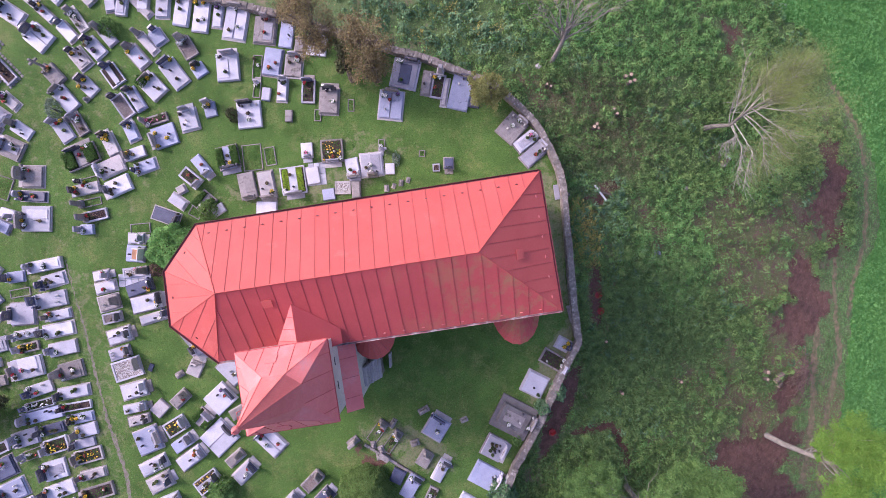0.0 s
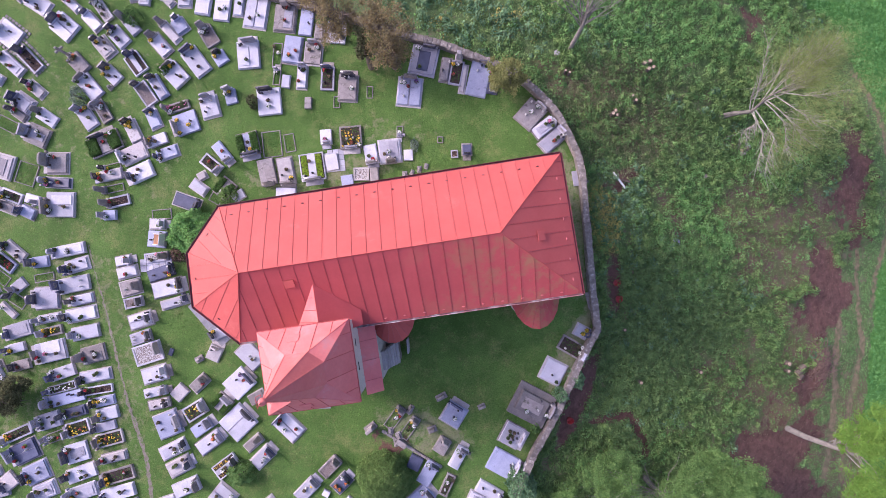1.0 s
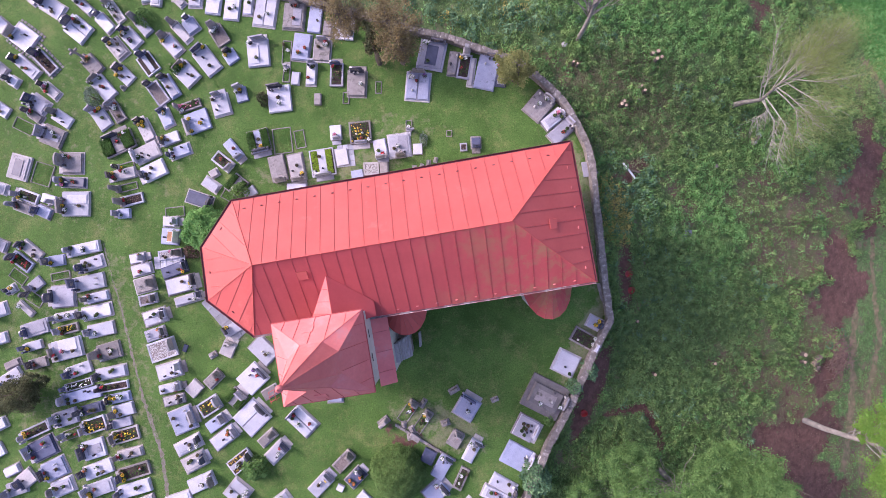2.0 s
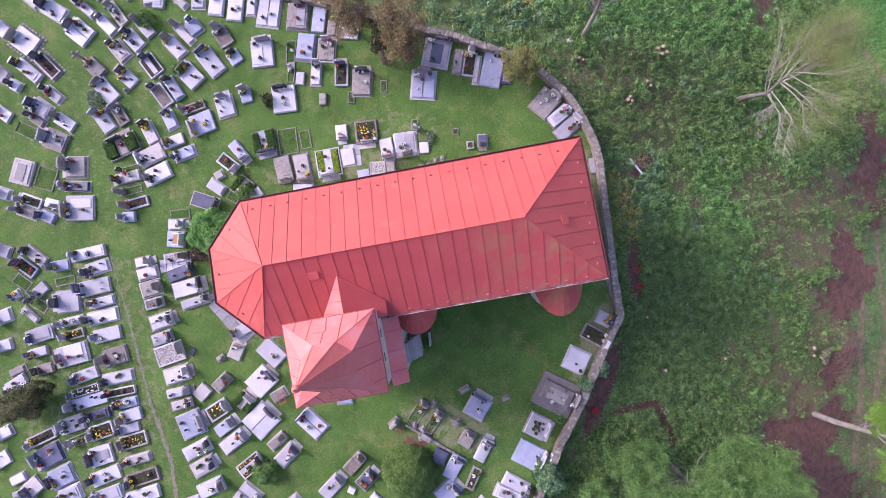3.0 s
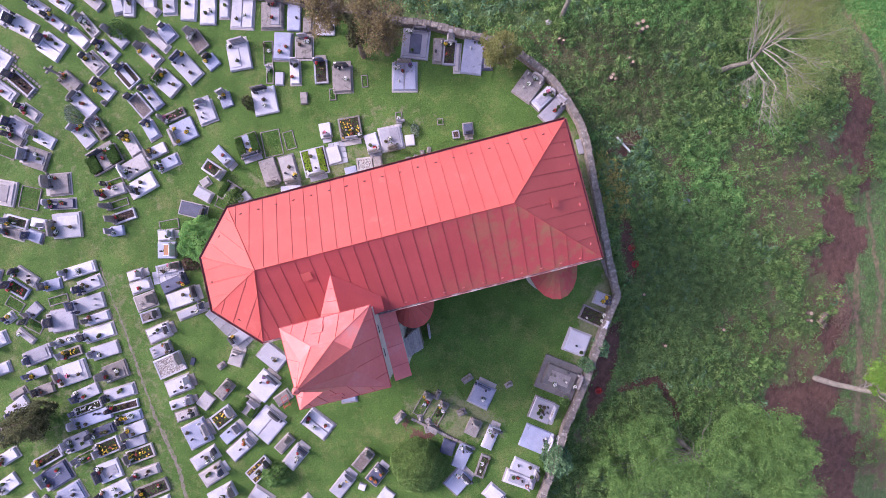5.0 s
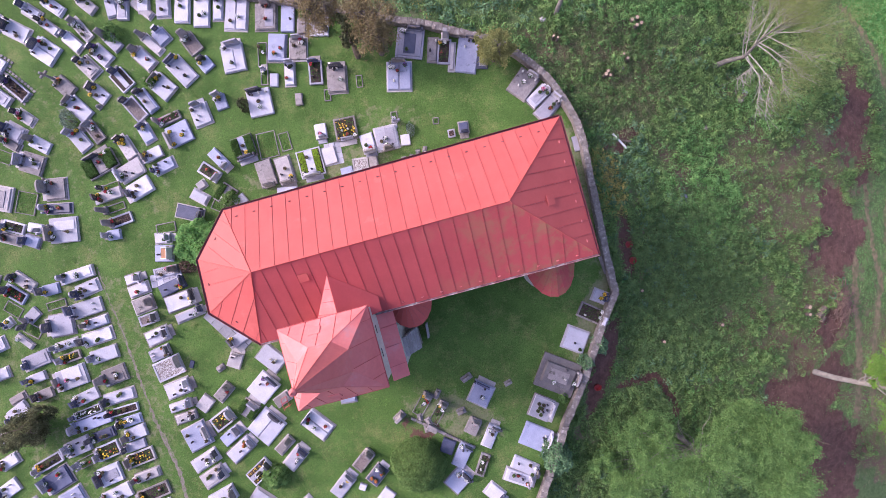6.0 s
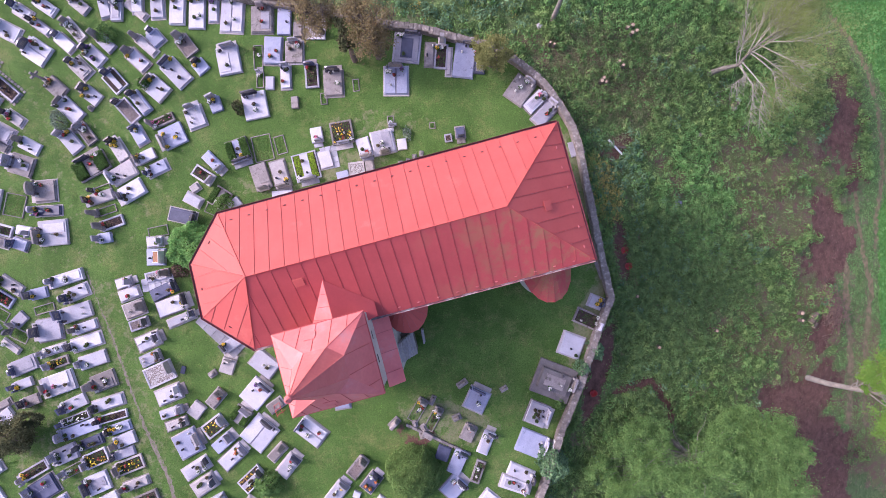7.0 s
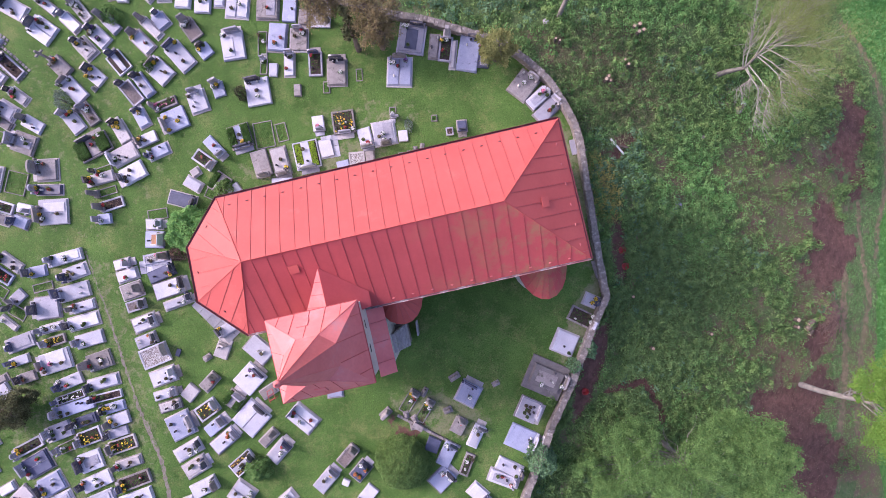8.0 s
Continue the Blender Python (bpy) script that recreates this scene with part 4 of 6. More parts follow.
def tile_border(x, y, turn, L, W):
    """Loose concrete tiles laid round a grave."""
    owner = thing("tile_border", Matrix.Translation((x, y, 0)) @ Matrix.Rotation(radians(turn), 4, "Z"), "border of small worn concrete tiles round a grave", "border", "tile borders")
    r = grave_rng
    for s in (-1, 1):
        for n, length, along in ((int(L / 0.32), L, True), (int((W + 0.6) / 0.32), W + 0.6, False)):
            for k in range(n):
                a, b = (k + 0.5) * length / n - length / 2, s * ((W if along else L) / 2 + 0.16)
                part("border_tile", box(0.23, 0.22, 0.06, *((a, b) if along else (b, a)), -0.03 + r.uniform(0, 0.02), bevel=0.03, turn=r.uniform(-0.12, 0.12)), GRANITE["weathered"], owner)


# the graves: place, turn from head to foot, length, width, cover, stone, headstone, flowers
grave(-34.22, 22.49, -46, 2.07, 1.84, "slab", "white", "dark", "yellow")
grave(-32.74, 20.11, -54, 2.24, 1.01, "soil", "grey", "dark", "violet")
grave(-34.34, 20.05, -50, 2.49, 1.01, "slab", "white", "dark", "yellow")
grave(-35.67, 19.05, -41, 1.00, 0.92, "slab", "white", "dark", "jar")
grave(-32.66, 17.72, -48, 1.81, 0.92, "slab", "concrete", "dark", "mixed")
grave(-31.50, 24.62, -42, 2.24, 1.38, "slab", "white", "dark", "jar")
grave(-29.56, 22.34, -48, 1.99, 1.75, "double", "white", "dark", "red")
grave(-28.81, 24.23, -51, 1.88, 0.78, "slab", "white", "dark", "jar")
grave(-27.29, 22.48, -55, 1.87, 1.01, "slab", "white", "dark", "")
grave(-26.28, 23.21, -63, 1.93, 0.83, "gravel", "concrete", "dark", "jar")
grave(-25.31, 20.86, -57, 1.86, 1.19, "slab", "white", "dark", "violet")
grave(-26.59, 20.22, -59, 1.97, 1.28, "slab", "concrete", "dark", "jar")
grave(-24.14, 21.58, -58, 1.57, 0.92, "slab", "grey", "rough", "")
grave(-28.87, 19.21, -55, 1.80, 1.19, "slab", "weathered", "cross", "orange")
grave(-28.22, 17.16, -57, 2.22, 1.28, "slab", "white", "dark", "pink")
grave(-26.30, 17.87, -53, 1.63, 1.10, "slab", "white", "dark", "yellow")
grave(-24.21, 18.49, -62, 1.84, 1.28, "strips", "white", "dark", "")
grave(-22.05, 19.67, -58, 2.12, 1.19, "slab", "white", "rough", "yellow")
grave(-21.10, 20.60, -56, 2.15, 0.78, "slab", "concrete", "rough", "")
grave(-20.22, 20.97, -64, 1.38, 1.19, "slab", "blue", "dark", "")
grave(-19.33, 17.85, -62, 2.49, 1.46, "slab", "white", "dark", "jar")
grave(-18.01, 19.74, -67, 1.72, 1.19, "gravel", "weathered", "rough", "mixed")
grave(-17.34, 17.85, -65, 1.14, 1.09, "slab", "blue", "dark", "yellow")
grave(-21.16, 17.06, -55, 1.98, 1.55, "slab", "white", "dark", "yellow")
grave(-22.68, 16.31, -67, 2.09, 0.91, "slab", "blue", "dark", "yellow")
grave(-23.78, 15.90, -64, 2.07, 1.10, "gravel", "grey", "dark", "")
grave(-19.46, 23.38, -101, 2.04, 1.21, "slab", "white", "dark", "jar")
grave(-17.97, 22.72, -107, 2.43, 1.25, "slab", "white", "dark", "jar")
grave(-16.53, 22.07, -106, 2.61, 1.34, "slab", "white", "dark", "yellow")
grave(-15.18, 22.06, -105, 2.32, 0.92, "slab", "white", "dark", "violet")
grave(-13.89, 21.11, -108, 2.80, 1.94, "double", "white", "dark", "jar")
grave(-11.66, 20.20, -105, 2.27, 1.84, "slab", "weathered", "rough", "red")
grave(-15.05, 17.73, -94, 2.27, 1.83, "slab", "white", "dark", "jar")
grave(-12.75, 17.4, -103, 1.95, 0.75, "grass", "concrete", "", "pale")
grave(-9.93, 19.85, -107, 2.69, 1.10, "slab", "blue", "dark", "violet")
grave(-11.45, 17.58, -107, 2.36, 1.56, "slab", "blue", "", "orange")
grave(-9.83, 17.02, -104, 1.93, 1.51, "slab", "weathered", "dark", "red")
grave(-9.09, 18.66, -105, 1.39, 0.82, "slab", "weathered", "", "")
grave(-7.75, 18.37, -104, 1.66, 1.55, "gravel", "white", "", "")
grave(-8.98, 14.82, -100, 1.92, 1.09, "soil", "grey", "dark", "red")
grave(-7.47, 13.82, -101, 2.24, 1.64, "slab", "weathered", "dark", "jar")
grave(-5.80, 13.22, -100, 1.0, 0.52, "grass", "concrete", "", "pale")
grave(-11.01, 15.28, -103, 2.02, 0.91, "slab", "white", "light", "jar")
grave(-12.35, 15.13, -105, 1.06, 0.69, "slab", "white", "", "violet")
grave(-13.06, 15.61, -104, 1.29, 0.60, "grass", "concrete", "light", "pale")
grave(-13.92, 13.70, -93, 2.17, 1.92, "slab", "white", "dark", "jar")
grave(-10.84, 13.13, -100, 0.96, 0.59, "slab", "weathered", "", "")
grave(-2.62, 12.74, -104, 2.42, 2.04, "double", "blue", "dark", "violet")
grave(-8.55, 12.85, -100, 0.95, 0.55, "grass", "weathered", "", "")
grave(-1.12, 15.01, -111, 2.37, 2.18, "inlay", "grey", "dark", "mixed")
grave(0.50, 14.06, -108, 2.07, 0.86, "slab", "weathered", "", "jar")
grave(1.32, 13.63, -109, 1.98, 1.04, "soil", "grey", "pillar", "jar")
grave(1.82, 13.10, -108, 2.39, 0.54, "slab", "concrete", "", "")
grave(3.01, 12.84, -112, 2.79, 1.67, "slab", "blue", "dark", "jar")
grave(4.15, 12.44, -108, 1.93, 0.90, "slab", "dark", "", "pink")
grave(6.65, 9.42, -141, 2.20, 1.80, "slab", "weathered", "light", "pale")
grave(7.59, 8.22, -151, 2.01, 1.12, "slab", "white", "light", "mixed")
grave(8.09, 7.12, -148, 2.28, 1.25, "slab", "grey", "light", "jar")
grave(-16.12, 10.59, 95, 1.89, 1.73, "hedge", "blue", "dark", "yellow")
grave(-14.25, 10.30, 87, 2.11, 1.55, "grass", "weathered", "", "")
grave(-12.82, 10.18, 91, 1.49, 0.86, "grass", "weathered", "", "")
grave(-14.96, 8.12, 93, 2.15, 1.36, "slab", "weathered", "rough", "")
grave(-13.43, 7.93, 92, 2.32, 1.36, "slab", "concrete", "dark", "jar")
grave(-11.26, 7.96, 90, 2.21, 1.99, "lime", "white", "dark", "jar")
grave(-9.64, 8.10, 92, 1.53, 1.18, "slab", "white", "", "pale")
grave(-9.82, 10.17, 85, 1.23, 0.95, "slab", "white", "dark", "pink")
grave(-7.85, 9.83, 86, 1.83, 1.77, "flowerbed", "weathered", "light", "yellow")
grave(-6.43, 8.24, 93, 1.59, 1.08, "slab", "white", "light", "red")
grave(-4.89, 8.23, 87, 2.01, 1.89, "slab", "white", "rough", "jar")
grave(-3.48, 7.70, 83, 0.91, 0.77, "slab", "white", "", "")
grave(-3.88, 9.69, 80, 0.95, 0.54, "grass", "weathered", "light", "pale")
grave(-8.64, 6.43, 89, 0.92, 0.99, "slab", "blue", "", "")
grave(-7.44, 6.78, 83, 1.04, 1.26, "gravel", "concrete", "", "")
grave(-6.41, 6.48, 84, 1.36, 0.72, "slab", "weathered", "", "")
grave(-13.69, 6.11, 80, 1.04, 1.64, "slab", "white", "", "")
grave(-17.53, 6.57, -157, 1.08, 0.82, "slab", "white", "", "")
grave(-0.77, 8.54, 170, 0.49, 0.54, "grass", "weathered", "", "")
grave(0.18, 7.22, 84, 0.63, 0.58, "soil", "grey", "", "")
grave(1.22, 7.40, 82, 1.00, 0.85, "slab", "dark", "dark", "")
grave(-18.52, 7.32, -138, 1.61, 1.38, "hedge", "weathered", "", "pale")
grave(-36.24, 11.90, -114, 2.08, 1.78, "inlay", "concrete", "", "")
grave(-34.45, 11.02, -26, 1.66, 1.83, "grass", "concrete", "", "")
grave(-31.75, 11.46, -10, 1.86, 1.84, "slab", "weathered", "dark", "jar")
grave(-31.95, 9.89, -11, 2.23, 0.92, "slab", "dark", "dark", "pink")
grave(-31.97, 8.09, -9, 2.36, 2.06, "slab", "white", "dark", "jar")
grave(-35.87, 9.39, -30, 1.79, 0.91, "soil", "white", "dark", "yellow")
grave(-34.15, 8.85, 155, 1.21, 0.77, "slab", "white", "dark", "")
grave(-36.40, 8.55, -29, 1.83, 0.91, "slab", "weathered", "dark", "jar")
grave(-34.72, 7.90, -34, 1.38, 1.04, "slab", "blue", "dark", "")
grave(-27.62, 9.84, 3, 2.03, 0.92, "slab", "concrete", "dark", "red")
grave(-27.52, 8.73, 4, 1.66, 0.64, "grass", "concrete", "rough", "")
grave(-27.36, 10.49, 6, 1.34, 0.55, "grass", "concrete", "dark", "yellow")
grave(-27.23, 7.63, 4, 1.85, 0.87, "soil", "white", "rough", "red")
grave(-28.09, 6.63, -5, 1.06, 0.82, "slab", "blue", "light", "pale")
grave(-33.84, 16.78, -43, 1.81, 1.42, "slab", "grey", "dark", "jar")
grave(-34.27, 15.85, -44, 1.49, 0.82, "slab", "weathered", "dark", "red")
grave(-35.43, 15.24, -36, 1.83, 1.01, "grass", "white", "", "")
grave(-32.05, 15.26, -42, 1.77, 1.01, "slab", "white", "dark", "jar")
grave(-33.06, 13.94, -33, 1.93, 1.65, "slab", "weathered", "dark", "jar")
grave(-28.80, 14.71, -64, 1.94, 1.19, "slab", "white", "dark", "red")
grave(-27.44, 14.98, -67, 1.76, 0.92, "gravel", "weathered", "light", "jar")
grave(-27.68, 12.43, -75, 1.68, 2.66, "hedge", "weathered", "dark", "yellow")
grave(-25.26, 13.07, -72, 2.03, 1.10, "slab", "concrete", "dark", "yellow")
grave(-25.44, 11.26, 15, 2.17, 1.39, "slab", "concrete", "light", "mixed")
grave(-25.06, 9.68, 15, 2.02, 1.38, "slab", "white", "dark", "mixed")
grave(-23.33, 12.04, 10, 1.56, 0.92, "slab", "white", "dark", "jar")
grave(-22.74, 10.89, 11, 1.91, 1.06, "slab", "blue", "dark", "jar")
grave(-20.85, 13.05, 11, 1.91, 1.75, "slab", "blue", "light", "yellow")
grave(-21.35, 14.45, 8, 1.93, 0.74, "flowerbed", "weathered", "dark", "pink")
grave(-23.44, 13.78, -74, 1.64, 1.05, "slab", "blue", "dark", "yellow")
grave(-18.78, 14.07, -84, 1.87, 1.55, "slab", "white", "light", "jar")
grave(-16.97, 14.61, -84, 1.24, 0.96, "slab", "blue", "dark", "yellow")
grave(-18.31, 10.25, 121, 1.83, 0.86, "slab", "blue", "dark", "jar")
grave(-19.31, 9.41, 132, 1.81, 1.00, "soil", "white", "dark", "red")
grave(-20.21, 8.60, 110, 0.74, 0.82, "slab", "concrete", "", "")
grave(-20.59, 7.72, 136, 1.56, 0.95, "slab", "white", "", "")
grave(-21.73, 6.70, 152, 2.33, 1.18, "slab", "dark", "dark", "")
grave(-19.30, 6.77, 52, 1.13, 1.01, "grass", "weathered", "", "")
grave(-36.23, 4.93, -48, 2.05, 0.95, "slab", "concrete", "dark", "jar")
grave(-37.11, 4.09, -46, 1.76, 1.00, "flowerbed", "blue", "dark", "red")
grave(-37.74, 3.00, -45, 1.50, 0.91, "grass", "white", "", "")
grave(-36.26, 2.13, 30, 1.19, 0.92, "slab", "grey", "dark", "mixed")
grave(-38.35, 2.08, 21, 0.80, 0.83, "slab", "white", "dark", "yellow")
grave(-34.26, 3.75, -2, 1.39, 0.91, "slab", "blue", "dark", "yellow")
grave(-31.78, 4.33, 2, 2.63, 0.96, "slab", "white", "dark", "jar")
grave(-31.36, 3.03, 7, 2.06, 1.14, "slab", "white", "dark", "jar")
grave(-34.21, 2.46, 1, 1.64, 0.68, "grass", "weathered", "", "")
grave(-31.75, 1.53, 2, 2.53, 1.27, "slab", "white", "dark", "jar")
grave(-34.19, 0.77, -4, 2.08, 1.90, "slab", "grey", "dark", "")
grave(-31.32, 0.24, 3, 1.98, 0.91, "slab", "white", "dark", "jar")
grave(-31.58, -0.94, 3, 2.63, 1.18, "slab", "white", "dark", "yellow")
grave(-37.40, 0.29, -50, 1.67, 0.54, "slab", "concrete", "", "pale")
grave(-36.61, 0.92, -42, 1.44, 0.90, "grass", "weathered", "dark", "")
grave(-34.23, -0.87, 3, 1.98, 0.73, "slab", "white", "dark", "jar")
grave(-27.53, 2.82, -177, 1.45, 0.91, "slab", "white", "light", "red")
grave(-27.32, 1.85, -174, 1.80, 1.00, "slab", "white", "", "red")
grave(-27.26, 0.58, -174, 1.80, 1.32, "slab", "weathered", "rough", "jar")
grave(-27.18, -0.64, -175, 1.56, 0.86, "gravel", "grey", "dark", "orange")
grave(-24.34, 5.32, 170, 1.42, 0.95, "slab", "white", "light", "jar")
grave(-24.58, 4.12, 167, 1.52, 1.36, "slab", "blue", "shrine", "jar")
grave(-24.83, 2.69, 178, 1.94, 0.77, "gravel", "white", "rough", "pink")
grave(-24.65, 1.38, -170, 2.23, 1.00, "slab", "dark", "dark", "red")
grave(-24.29, 0.11, -175, 2.59, 1.40, "slab", "white", "dark", "jar")
grave(-23.85, -1.14, -173, 2.43, 0.81, "slab", "white", "dark", "jar")
grave(-26.84, -2.14, -171, 2.07, 1.31, "double", "white", "dark", "jar")
grave(-26.98, -3.51, -170, 1.74, 0.99, "slab", "grey", "dark", "orange")
grave(-26.61, -4.86, -170, 2.31, 1.62, "gravel", "white", "light", "")
grave(-26.33, -6.62, -174, 2.17, 1.35, "slab", "white", "light", "jar")
grave(-20.50, -4.06, 20, 1.45, 0.90, "slab", "white", "dark", "jar")
grave(-21.30, -5.66, -123, 1.26, 1.13, "slab", "concrete", "light", "jar")
grave(-18.44, -6.26, 128, 2.26, 1.66, "slab", "white", "", "orange")
grave(-19.66, -8.34, -145, 2.09, 1.89, "slab", "white", "dark", "violet")
grave(-18.46, -9.65, 21, 1.41, 0.89, "slab", "weathered", "", "red")
grave(-22.83, -7.87, -145, 1.65, 0.99, "slab", "weathered", "rough", "red")
grave(-24.51, -8.36, -141, 1.24, 1.08, "slab", "concrete", "", "pale")
grave(-26.47, -8.02, -177, 1.86, 0.76, "slab", "white", "dark", "red")
grave(-26.31, -9.03, -175, 1.88, 0.85, "slab", "concrete", "dark", "pale")
grave(-25.84, -10.73, -166, 2.08, 2.06, "slab", "blue", "light", "jar")
grave(-23.48, -9.96, -157, 1.88, 1.25, "flowerbed", "white", "light", "")
grave(-21.26, -9.69, -140, 1.39, 1.44, "hedge", "concrete", "light", "")
grave(-20.22, -11.42, -144, 2.37, 2.24, "double", "white", "dark", "")
grave(-23.14, -11.38, -155, 1.74, 0.98, "slab", "blue", "dark", "jar")
grave(-22.70, -12.65, -152, 2.39, 1.25, "slab", "white", "light", "orange")
grave(-25.69, -12.78, -162, 2.39, 1.16, "slab", "white", "dark", "yellow")
grave(-25.38, -14.19, -162, 2.13, 1.33, "slab", "concrete", "dark", "pale")
grave(-25.08, -15.91, -165, 2.23, 1.20, "slab", "white", "dark", "orange")
grave(-21.67, -14.74, -151, 2.12, 1.25, "strips", "white", "dark", "yellow")
grave(-19.21, -13.22, -148, 1.67, 0.85, "slab", "weathered", "rough", "")
grave(-18.64, -14.44, -144, 2.04, 1.20, "slab", "white", "dark", "red")
grave(-16.24, -12.33, -52, 2.43, 1.69, "double", "white", "dark", "red")
grave(-13.29, -10.71, -96, 1.24, 1.34, "slab", "blue", "", "")
grave(-22.27, -17.15, 133, 1.87, 1.86, "double", "white", "dark", "jar")
grave(-15.53, -17.52, -143, 2.07, 1.15, "slab", "white", "light", "jar")
grave(-13.42, -16.00, -143, 1.82, 0.97, "gravel", "weathered", "rough", "")
grave(-12.66, -17.40, -142, 1.72, 1.15, "slab", "dark", "dark", "orange")
grave(-14.04, -18.04, 144, 0.59, 0.53, "slab", "white", "", "")
grave(-7.71, -12.93, -134, 1.98, 0.88, "grass", "weathered", "rough", "orange")
grave(-6.67, -13.91, -134, 1.97, 0.79, "grass", "weathered", "rough", "yellow")
grave(-3.01, -13.32, -130, 1.88, 1.76, "slab", "blue", "dark", "pale")
grave(-4.32, -15.64, -131, 1.29, 1.05, "slab", "weathered", "rough", "orange")
grave(-3.19, -16.74, -128, 1.89, 0.92, "slab", "white", "dark", "jar")
grave(-6.65, -16.65, -125, 1.16, 1.06, "slab", "dark", "", "")
grave(-5.72, -17.60, -129, 2.01, 1.10, "slab", "blue", "dark", "jar")
grave(-6.54, -19.46, -147, 1.94, 1.57, "slab", "blue", "dark", "pale")
grave(-4.38, -18.75, -124, 1.83, 0.75, "soil", "weathered", "", "pale")
grave(8.05, -8.32, 143, 1.18, 1.06, "slab", "white", "dark", "yellow")
grave(7.04, -9.44, 142, 2.08, 1.24, "soil", "weathered", "light", "pale")
grave(5.32, -11.13, 144, 1.90, 1.90, "slab", "white", "", "jar")
grave(3.22, -13.42, 144, 3.13, 2.73, "tomb", "weathered", "light", "pale")
grave(1.31, -15.63, 144, 1.76, 1.85, "slab", "white", "light", "")
grave(0.25, -17.74, 144, 2.25, 1.89, "slab", "blue", "light", "jar")
grave(-1.15, -19.71, 142, 2.13, 1.05, "slab", "white", "dark", "red")
grave(-1.91, -20.47, 147, 2.25, 1.14, "slab", "white", "dark", "mixed")
grave(-36.75, -1.44, 7, 2.01, 1.23, "slab", "grey", "dark", "")
grave(-34.10, -1.93, 6, 1.66, 0.77, "flowerbed", "weathered", "dark", "yellow")
grave(-31.41, -2.44, 4, 2.30, 1.13, "slab", "white", "dark", "red")
grave(-37.17, -2.83, 5, 1.42, 0.77, "slab", "white", "dark", "yellow")
grave(-34.42, -3.54, 4, 2.50, 1.67, "slab", "white", "dark", "mixed")
grave(-31.04, -4.27, 6, 2.03, 1.40, "slab", "weathered", "rough", "red")
grave(-36.90, -4.27, 6, 1.29, 0.86, "slab", "weathered", "dark", "yellow")
grave(-39.25, -4.05, 15, 1.51, 0.68, "slab", "weathered", "", "")
grave(-39.36, -5.21, 22, 1.82, 1.37, "slab", "white", "dark", "jar")
grave(-33.69, -5.36, 9, 2.07, 0.99, "slab", "white", "dark", "red")
grave(-31.15, -6.02, 3, 2.66, 1.03, "slab", "white", "dark", "jar")
grave(-33.93, -6.57, 6, 2.32, 0.68, "flowerbed", "white", "dark", "pale")
grave(-31.08, -7.17, 2, 2.42, 0.67, "soil", "white", "dark", "red")
grave(-33.74, -7.46, 6, 3.07, 0.99, "slab", "blue", "dark", "pink")
grave(-30.74, -8.14, 4, 1.87, 0.81, "slab", "blue", "dark", "yellow")
grave(-33.21, -8.66, 7, 2.00, 0.85, "slab", "dark", "dark", "jar")
grave(-30.56, -9.16, 6, 1.79, 1.03, "slab", "white", "dark", "jar")
grave(-35.31, -9.03, 9, 1.83, 1.30, "slab", "grey", "dark", "pink")
grave(-33.11, -9.99, 8, 1.91, 1.21, "flowerbed", "white", "dark", "yellow")
grave(-30.84, -10.17, 6, 1.65, 0.76, "slab", "grey", "dark", "")
grave(-30.68, -11.19, 7, 2.22, 1.12, "flowerbed", "concrete", "dark", "yellow")
grave(-38.07, -9.68, 15, 2.36, 0.90, "soil", "white", "dark", "yellow")
grave(-34.93, -10.36, 12, 1.81, 0.81, "grass", "weathered", "dark", "pale")
grave(-37.68, -11.21, 17, 2.33, 1.76, "slab", "dark", "dark", "red")
grave(-36.97, -13.02, 17, 2.18, 1.66, "slab", "blue", "dark", "orange")
grave(-33.49, -11.91, 8, 1.91, 1.56, "slab", "white", "dark", "red")
grave(-33.38, -13.58, 11, 2.52, 1.21, "slab", "white", "dark", "orange")
grave(-30.60, -12.71, 6, 2.21, 0.85, "slab", "concrete", "dark", "mixed")
grave(-30.42, -14.20, 8, 2.61, 1.11, "soil", "weathered", "dark", "violet")
grave(-40.51, -12.59, 17, 1.48, 0.86, "slab", "white", "", "")
grave(-39.36, -13.39, 30, 1.40, 1.36, "slab", "concrete", "dark", "jar")
grave(-30.59, -15.57, 8, 2.70, 1.06, "slab", "white", "dark", "jar")
grave(-33.37, -15.08, 10, 2.26, 1.16, "slab", "white", "dark", "yellow")
grave(-36.49, -14.54, 14, 1.98, 1.34, "slab", "white", "dark", "jar")
grave(-40.29, -14.05, 9, 1.73, 1.16, "slab", "grey", "dark", "jar")
grave(-23.54, 24.29, -91, 1.61, 1.02, "slab", "white", "dark", "jar")
grave(-22.66, 23.89, -104, 1.68, 0.93, "slab", "white", "dark", "red")
grave(-21.18, 23.58, -54, 2.23, 0.73, "slab", "concrete", "", "")
grave(-28.02, 25.65, -49, 1.82, 0.92, "slab", "white", "dark", "jar")
grave(-25.40, 25.06, -54, 1.64, 0.92, "slab", "concrete", "dark", "yellow")
grave(-29.95, 25.78, -48, 1.69, 1.01, "slab", "white", "dark", "jar")
grave(-20.92, 24.08, -102, 1.77, 1.02, "slab", "white", "dark", "jar")
grave(-33.13, 26.09, -49, 1.97, 1.38, "slab", "grey", "dark", "mixed")
grave(-35.99, 23.86, -50, 1.62, 1.20, "slab", "white", "dark", "jar")
grave(-36.77, 20.27, -49, 1.48, 1.19, "slab", "concrete", "dark", "red")
grave(-37.16, 17.04, -42, 1.79, 1.01, "slab", "white", "dark", "jar")
grave(-38.11, 10.46, -27, 1.28, 1.00, "slab", "white", "dark", "jar")
grave(-38.95, 5.87, -30, 1.60, 1.09, "slab", "grey", "dark", "jar")
